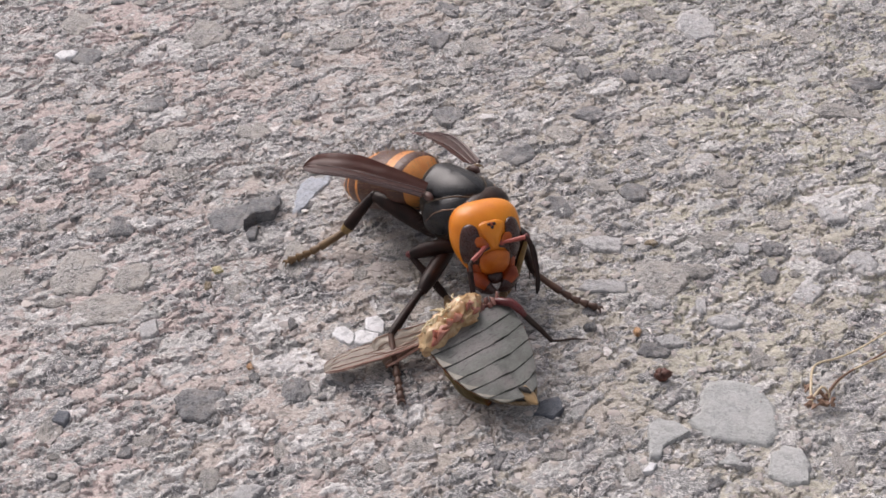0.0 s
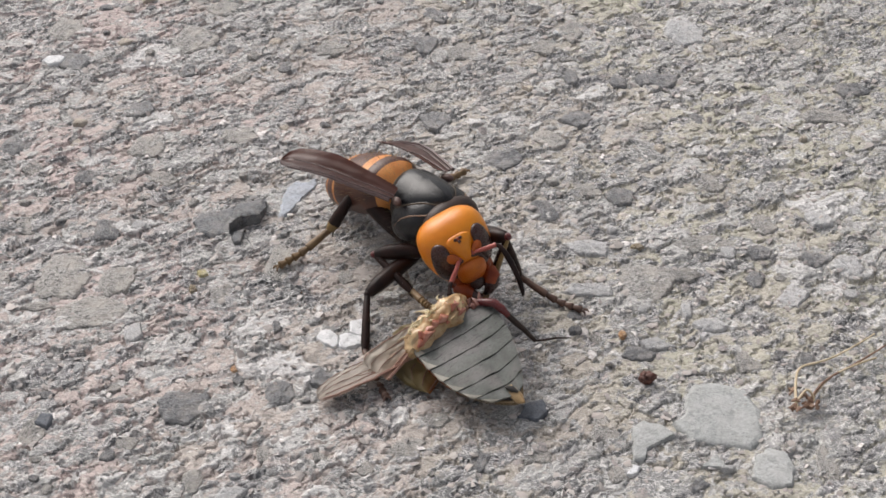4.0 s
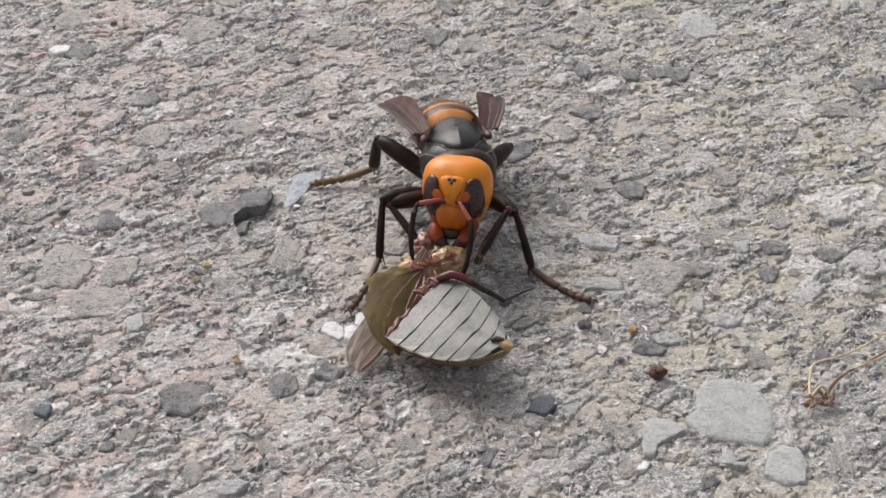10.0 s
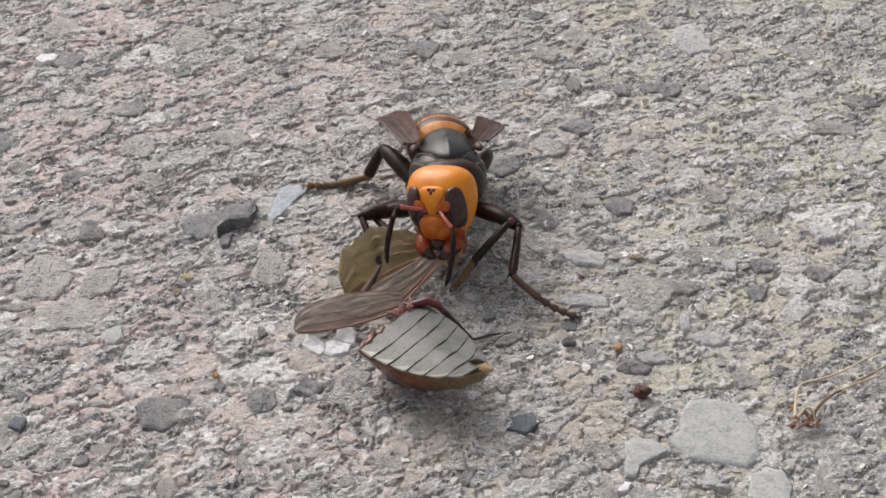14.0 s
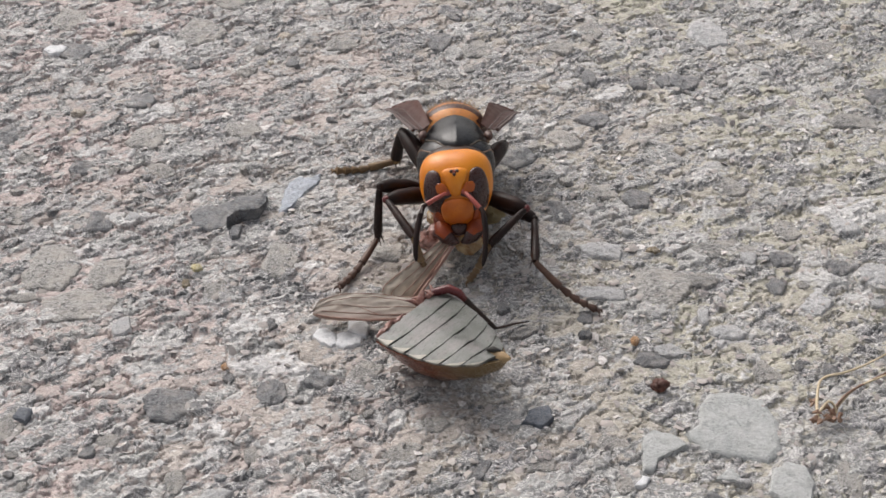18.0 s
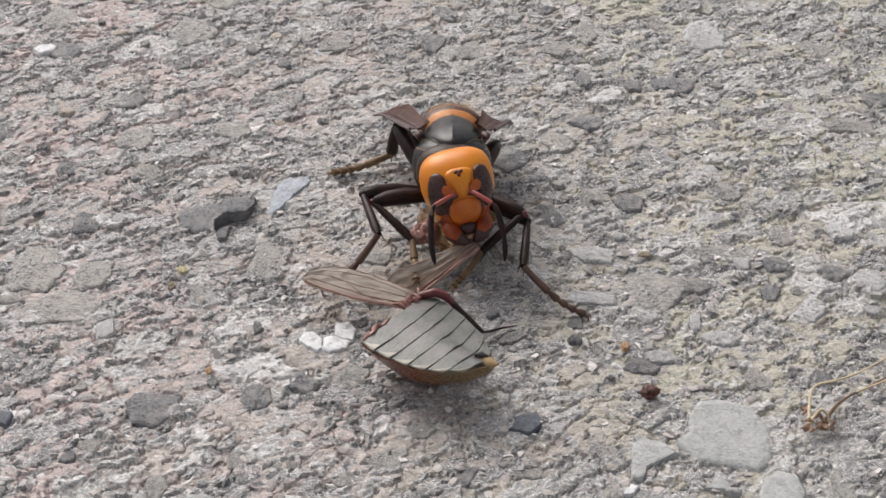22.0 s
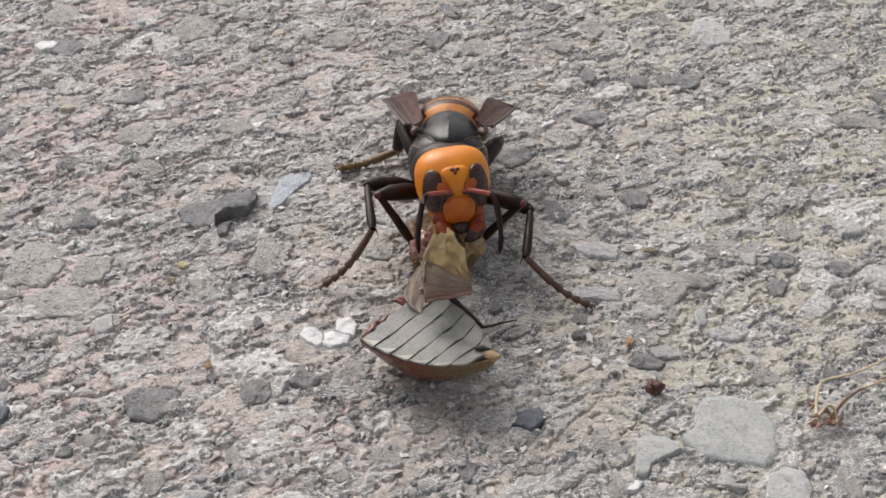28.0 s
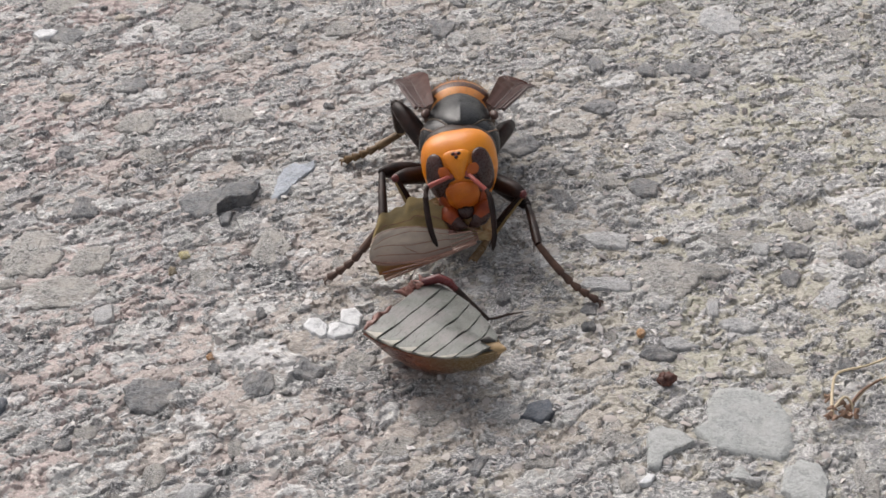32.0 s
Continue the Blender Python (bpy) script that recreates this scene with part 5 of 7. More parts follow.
def build_grit(count):
    """Countless flakes of broken stone, pressed into the surface."""
    g = np.random.default_rng(3)
    t = (1 + 5**0.5) / 2
    verts = np.array([(-1, t, 0), (1, t, 0), (-1, -t, 0), (1, -t, 0), (0, -1, t), (0, 1, t), (0, -1, -t), (0, 1, -t), (t, 0, -1), (t, 0, 1), (-t, 0, -1), (-t, 0, 1)]) / 1.9
    faces = np.array([(0, 11, 5), (0, 5, 1), (0, 1, 7), (0, 7, 10), (0, 10, 11), (1, 5, 9), (5, 11, 4), (11, 10, 2), (10, 7, 6), (7, 1, 8), (3, 9, 4), (3, 4, 2), (3, 2, 6), (3, 6, 8), (3, 8, 9), (4, 9, 5), (2, 4, 11), (6, 2, 10), (8, 6, 7), (9, 8, 1)])
    x, y = g.uniform(-80, 80, count), g.uniform(-52, 90, count)
    size = 0.12 + 0.50 * g.random(count) ** 3.2
    z = relief(x, y)[0]
    shape = verts[None] * (1 + 0.28 * g.standard_normal((count, 12, 1)).clip(-1.6, 1.6))
    shape = shape * np.stack([size * g.uniform(0.8, 1.7, count), size * g.uniform(0.7, 1.1, count), 0.22 * size**0.6 * g.uniform(0.5, 1.3, count)], 1)[:, None]
    a, b = g.uniform(0, 2 * np.pi, count), g.normal(0, 0.35, count)
    c, s = np.cos(b), np.sin(b)
    px, pz = shape[..., 0] * c[:, None] - shape[..., 2] * s[:, None], shape[..., 0] * s[:, None] + shape[..., 2] * c[:, None]
    c, s = np.cos(a)[:, None], np.sin(a)[:, None]
    pts = np.stack([px * c - shape[..., 1] * s + x[:, None], px * s + shape[..., 1] * c + y[:, None], pz + (z - 0.02)[:, None]], -1)
    me = bpy.data.meshes.new("grit")
    me.vertices.add(count * 12)
    me.vertices.foreach_set("co", (pts * MM).astype(np.float32).ravel())
    tri = (faces[None] + 12 * np.arange(count)[:, None, None]).reshape(-1, 3)
    me.loops.add(len(tri) * 3)
    me.loops.foreach_set("vertex_index", tri.ravel().astype(np.int32))
    me.polygons.add(len(tri))
    me.polygons.foreach_set("loop_start", np.arange(0, len(tri) * 3, 3, dtype=np.int32))
    me.polygons.foreach_set("loop_total", np.full(len(tri), 3, dtype=np.int32))
    me.update(calc_edges=True)
    me.materials.append(grit_material())
    me.shade_smooth()
    me.set_sharp_from_angle(angle=radians(45))
    return tagged(new("grit", me), "mixed grey and pale grit pressed into asphalt", "grit", kind="stuff")


# ---- loose things on the ground ----
def loose_bits():
    for n, (x, y, corners) in enumerate((
            (-12.3, -17.9, [(-1.5, 0.0), (-1.1, 1.4), (0.1, 1.6), (1.1, 0.6), (1.45, -0.9), (0.9, -1.6), (-0.4, -1.1)]),
            (-9.45, -18.2, [(-1.55, 0.9), (-0.8, 1.5), (-0.1, 1.2), (0.8, 0.8), (1.6, 0.6), (1.4, -0.7), (-0.5, -1.5), (-1.35, -1.1)]),
            (-8.5, -15.9, [(-1.3, -0.7), (-1.2, 1.5), (0.3, 1.8), (1.3, 0.4), (1.0, -1.7), (-0.2, -1.4)]),
            (-60.3, 50.2, [(-1.8, -0.4), (-1.2, 1.0), (0.5, 1.4), (1.8, 0.6), (1.4, -0.9), (-0.6, -1.4)]))):
        me = slab_mesh(500 + n, corners, 0.42, 0.16)
        me.materials.append(WHITE_FLAT)
        ob = tagged(new("white_chip", me), "white chalky stone chip lying on asphalt", "stone chip", "white stone chips")
        ob.matrix_basis = mm(x, y, 0.1)
    me = slab_mesh(519, [(-1.8, -1.2), (-0.8, 1.0), (1.3, 1.8), (1.8, -0.3), (0.4, -1.8)], 0.6, 0.08)
    me.materials.append(BLUE_DARK)
    tagged(new("pebble", me), "angular dark slate chip on asphalt", "pebble", "small pebbles").matrix_basis = mm(12.4, -30.7, 0.1)
    me = slab_mesh(520, [(-2.3, -4.9), (-2.1, -0.2), (-1.7, 2.6), (-0.6, 3.9), (1.2, 3.9), (2.3, 4.9), (2.3, 2.9), (1.1, 1.1), (0.2, -1.1), (-1.0, -3.5)], 0.35, 0.10)
    me.materials.append(BLUE_FLAT)
    tagged(new("pebble", me), "pale blue-grey pointed stone flush with asphalt", "pebble", "small pebbles").matrix_basis = mm(-18.4, 12.2, 0.06)
    for n, (x, y, w, h, high, turn, material, label) in enumerate((
            (-44.4, -32.6, 2.3, 2.2, 0.6, 0, BLUE_DARK, "smooth blue-grey pebble on asphalt"), 
            (-29.6, -4.8, 1.5, 1.4, 0.4, 0, YELLOW_STONE, "small yellow pebble on asphalt"), (-30.4, -8.2, 1.0, 1.9, 0.5, 0, OLIVE_STONE, "small olive pebble on asphalt"), (24.3, -16.9, 1.2, 1.5, 0.4, 0, ORANGE_STONE, "tiny orange pebble on asphalt"),
            (-23.4, -23.6, 0.9, 1.3, 0.35, 0, ORANGE_STONE, "tiny rust-red crumb on asphalt"), (27.8, 0.9, 2.0, 1.6, 0.5, 0, OLIVE_STONE, "small dark brown pebble on asphalt"), (-52.6, 31.6, 2.3, 1.8, 0.55, 0, BEIGE, "beige stone chip on asphalt"),
            (20.5, 58.8, 1.0, 1.4, 0.5, 0, WHITE, "tiny white pebble on asphalt"), (12.5, 47.7, 1.2, 1.7, 0.5, 0, PALE, "tiny pale pebble on asphalt"), (24.9, 4.8, 1.7, 1.5, 0.5, 0, PALE, "small whitish pebble on asphalt"), (18.4, -16.3, 1.6, 1.9, 0.6, 0, SLATE, "small grey pebble on asphalt"))):
        tagged(lay(stone_mesh(600 + n, 22, 0.08, (w, h)), material, x, y, w, h, high, turn, 0.1, name="pebble"), label, "pebble", "small pebbles")
    crumb = bmesh.new()
    r = random.Random(9)
    for _ in range(16):
        ball(crumb, r.uniform(-0.42, 0.42), r.uniform(-0.5, 0.5), r.uniform(0.2, 1.7), r.uniform(0.4, 0.8), r.uniform(0.35, 0.7), r.uniform(0.3, 0.7), 8, 6, rx=r.uniform(0, 90))
    for v in crumb.verts:
        v.co += 0.18 * noise.noise_vector(v.co * 3)
    ob = part("dry_crumb", crumb, CRUMB)
    ob.matrix_basis = mm(26.3, -25.4, ground_height(26.3, -25.4) - 0.1)
    tagged(ob, "crumpled dark red-brown plant crumb on asphalt", "plant debris")
    # dry grass
    tuft = tagged(new("dry_grass"), "tangle of dry straw-coloured grass stalks on asphalt", "dry grass")
    tuft.matrix_basis = mm(43, -31.3, 0.75)
    stalks = (((0.2, 0.2, 0.3), (0.4, 2.6, 0.9), (0.8, 4.6, 1.3), (1.8, 6.4, 1.3), (4.6, 7.7, 1.0), (8.0, 9.8, 0.9), (13, 13.6, 1.0)), ((1.4, 0.6, 0.5), (2.6, 2.4, 0.9), (4.2, 4.2, 1.0), (7.0, 6.4, 0.8), (10.5, 9.0, 0.8), (15, 12.4, 0.9)),
              ((2.2, 1.8, 0.4), (4.8, 4.8, 0.9), (8.4, 7.2, 0.7), (12, 9.0, 0.6)), ((0.0, 0.6, 0.4), (1.4, 2.0, 1.6), (2.4, 1.4, 0.6), (1.0, 0.4, 0.3)))
    for n, corners in enumerate(stalks):
        pts = []
        for i in range(len(corners) - 1):
            a, b, c, d = (Vector(corners[min(max(i + q, 0), len(corners) - 1)]) for q in (-1, 0, 1, 2))
            for f in (0.0, 0.25, 0.5, 0.75):
                pts.append(0.5 * (2 * b + (c - a) * f + (2 * a - 5 * b + 4 * c - d) * f * f + (3 * b - a - 3 * c + d) * f**3) + 0.12 * noise.noise_vector(Vector((i + f, n * 7, 0))))
        k = len(pts) - 1
        bm = tube(bmesh.new(), pts, [0.19 - 0.08 * i / k for i in range(k + 1)], 6)
        part("stalk", bm, HUSK if n == 1 else HAY, tuft)
    husk = bmesh.new()
    for _ in range(18):
        p = Vector((r.uniform(-0.4, 2.6), r.uniform(-0.4, 2.6), r.uniform(0.1, 0.9)))
        q = p + Vector((r.uniform(-1.2, 1.2), r.uniform(-1.2, 1.2), r.uniform(0, 0.5)))
        tube(husk, [p, p.lerp(q, 0.5) + Vector((0, 0, 0.3)), q], [0.1, 0.3, 0.05], 5)
    tagged(part("husk", husk, HUSK, tuft, "brown withered husks"), kind="stuff")


landmark_stones()
set_stones()
build_grit(15000)
loose_bits()

# ---- what moves ----
HORNET = [  # seconds; thorax place (mm) and turn; turn of the head
    (0.0, 2.36, -2.66, 9.13, -6.8, 0.6, 45.7, -26.2, -0.6, 16.8),
    (0.5, 1.84, -2.60, 9.18, -8.6, 0.8, 44.4, -22.2, -15.9, 23.1),
    (1.0, 1.94, -2.73, 9.15, -10.5, 0.4, 46.2, -30.4, -16.2, 23.3),
    (1.5, 1.49, -1.93, 9.17, -10.5, 0.8, 45.1, -21.4, -15.0, 26.1),
    (2.0, 1.11, -2.01, 9.16, -12.3, 0.6, 45.4, -25.3, -21.4, 27.0),
    (2.5, 0.99, -2.48, 9.19, -10.2, 0.7, 45.7, -22.6, -19.4, 24.9),
    (3.0, 0.64, -2.50, 9.18, -9.3, 0.8, 42.7, -18.2, -9.9, 21.7),
    (3.5, 0.32, -3.70, 9.21, -6.9, 0.8, 40.9, -20.0, -18.1, 26.3),
    (5.5, 0.91, -2.96, 9.28, -5.7, 0.9, 39.4, -20.9, -16.2, 16.9),
    (6.0, 1.19, -2.30, 9.21, -7.0, 0.7, 40.9, -20.3, -9.3, 16.2),
    (6.5, 2.57, -2.54, 9.18, -6.0, 0.8, 42.7, -18.5, -10.8, 16.3),
    (7.0, 2.17, -2.54, 9.22, -5.0, 1.0, 40.1, -16.4, -6.5, 9.1),
    (7.5, 1.55, -1.84, 9.20, -8.3, 0.6, 39.2, -21.3, -14.5, 17.6),
    (8.0, 0.86, -2.11, 9.22, -7.8, 0.7, 39.5, -22.1, -16.7, 19.1),
    (8.5, 1.13, -0.88, 9.19, -9.4, 0.5, 33.0, -23.4, -8.3, 6.0),
    (8.6, 0.97, -0.26, 9.19, -7.7, 0.2, 19.0, -23.9, -4.3, 3.3),
    (8.8, 0.81, 0.36, 9.19, -6.0, -0.1, 5.0, -24.5, -0.3, 0.6),
    (9.0, 0.77, 0.50, 9.19, -5.6, -0.1, 1.9, -24.6, 0.6, -1.1),
    (9.5, 1.52, 2.56, 9.21, -6.7, 0.4, 5.5, -20.6, -1.6, -9.0),
    (10.0, 2.74, 5.94, 9.23, -9.7, 0.4, 8.2, -23.7, -2.8, -12.7),
    (10.5, 2.16, 5.85, 9.21, -9.9, 0.2, 3.1, -24.7, -1.6, -13.8),
    (11.0, 1.96, 5.47, 9.20, -9.7, 0.0, 3.4, -23.3, -5.6, -11.4),
    (11.5, 2.33, 6.05, 9.20, -10.9, 0.1, 4.6, -28.3, -4.0, -11.0),
    (12.0, 2.73, 7.07, 9.22, -14.0, 0.2, 8.4, -29.0, -9.6, -6.0),
    (12.5, 3.29, 7.09, 9.23, -12.5, 0.5, 10.6, -26.5, -10.1, -9.9),
    (13.0, 3.40, 7.32, 9.24, -13.1, 0.6, 9.1, -26.1, -4.0, -18.4),
    (13.5, 3.19, 7.11, 9.26, -13.3, 0.8, 7.2, -23.7, -1.9, -22.0),
    (14.0, 3.23, 6.60, 9.23, -11.5, 0.5, 6.3, -22.4, -11.2, -17.5),
    (14.5, 2.93, 6.46, 9.24, -5.8, 0.1, 2.0, -21.7, -4.3, -21.4),
    (16.5, 1.89, 6.62, 9.19, -7.4, -0.2, 13.9, -32.1, -8.4, -5.7),
    (17.0, 2.34, 7.21, 9.22, -12.8, -0.3, 1.4, -33.7, -9.6, 0.8),
    (17.5, 2.08, 6.41, 9.22, -8.9, -0.1, 2.6, -30.9, -8.0, 0.1),
    (18.0, 2.51, 7.24, 9.22, -11.2, -0.0, 2.7, -30.2, -6.1, 1.0),
    (19.0, 2.79, 7.43, 9.26, -12.5, 0.2, 1.4, -26.9, -7.2, 2.2),
    (20.0, 3.56, 8.34, 9.26, -13.3, 0.2, 1.5, -28.1, -8.5, 4.9),
    (20.5, 3.46, 9.26, 9.27, -8.1, 0.1, -1.7, -28.8, -9.5, 5.5),
    (21.0, 3.26, 9.10, 9.24, -14.3, 0.0, 1.8, -32.7, -9.8, 8.7),
    (21.5, 2.82, 9.60, 9.29, -9.7, 0.0, 2.1, -31.4, -10.2, 14.2),
    (22.0, 3.24, 7.80, 9.26, -13.4, 0.1, 1.4, -28.1, -8.2, 13.2),
    (23.0, 3.32, 8.75, 9.23, -12.4, 0.5, 3.9, -26.9, -3.6, 4.8),
    (24.0, 4.49, 9.62, 9.18, -13.7, 0.5, 1.3, -24.2, 7.8, -5.8),
    (24.5, 4.57, 10.42, 9.20, -8.6, 0.2, -4.3, -28.8, 3.3, 3.3),
    (25.0, 4.03, 9.46, 9.20, -13.3, 0.5, 3.3, -26.2, -0.5, 1.6),
    (25.5, 3.90, 9.55, 9.22, -7.6, 0.2, -4.1, -26.4, 2.0, 1.7),
    (27.5, 2.43, 6.20, 9.20, -5.7, -0.0, -1.8, -26.2, 0.1, 11.6),
    (28.0, 2.44, 7.36, 9.20, -10.4, 0.2, 1.0, -28.1, -4.0, 12.1),
    (28.5, 2.77, 7.34, 9.22, -6.9, 0.1, -0.6, -27.0, -5.0, 10.1),
    (29.0, 2.22, 6.44, 9.22, -10.1, 0.0, 1.6, -25.1, -8.5, 10.0),
    (29.5, 2.52, 7.34, 9.23, -5.9, 0.0, 1.2, -23.8, -9.6, 12.8),
    (30.0, 2.56, 6.41, 9.19, -10.3, 0.2, 3.3, -28.2, -5.6, 8.7),
    (30.5, 2.73, 7.84, 9.21, -6.4, 0.1, -1.8, -26.0, -2.9, 6.4),
    (31.0, 2.98, 7.54, 9.20, -12.0, 0.4, 2.8, -22.5, -4.7, -0.2),
    (31.5, 3.04, 8.19, 9.21, -6.9, 0.1, -2.2, -24.4, -2.9, 0.0),
    (32.0, 2.99, 8.46, 9.21, -10.4, 0.2, 1.9, -26.9, -10.6, 2.8),
]
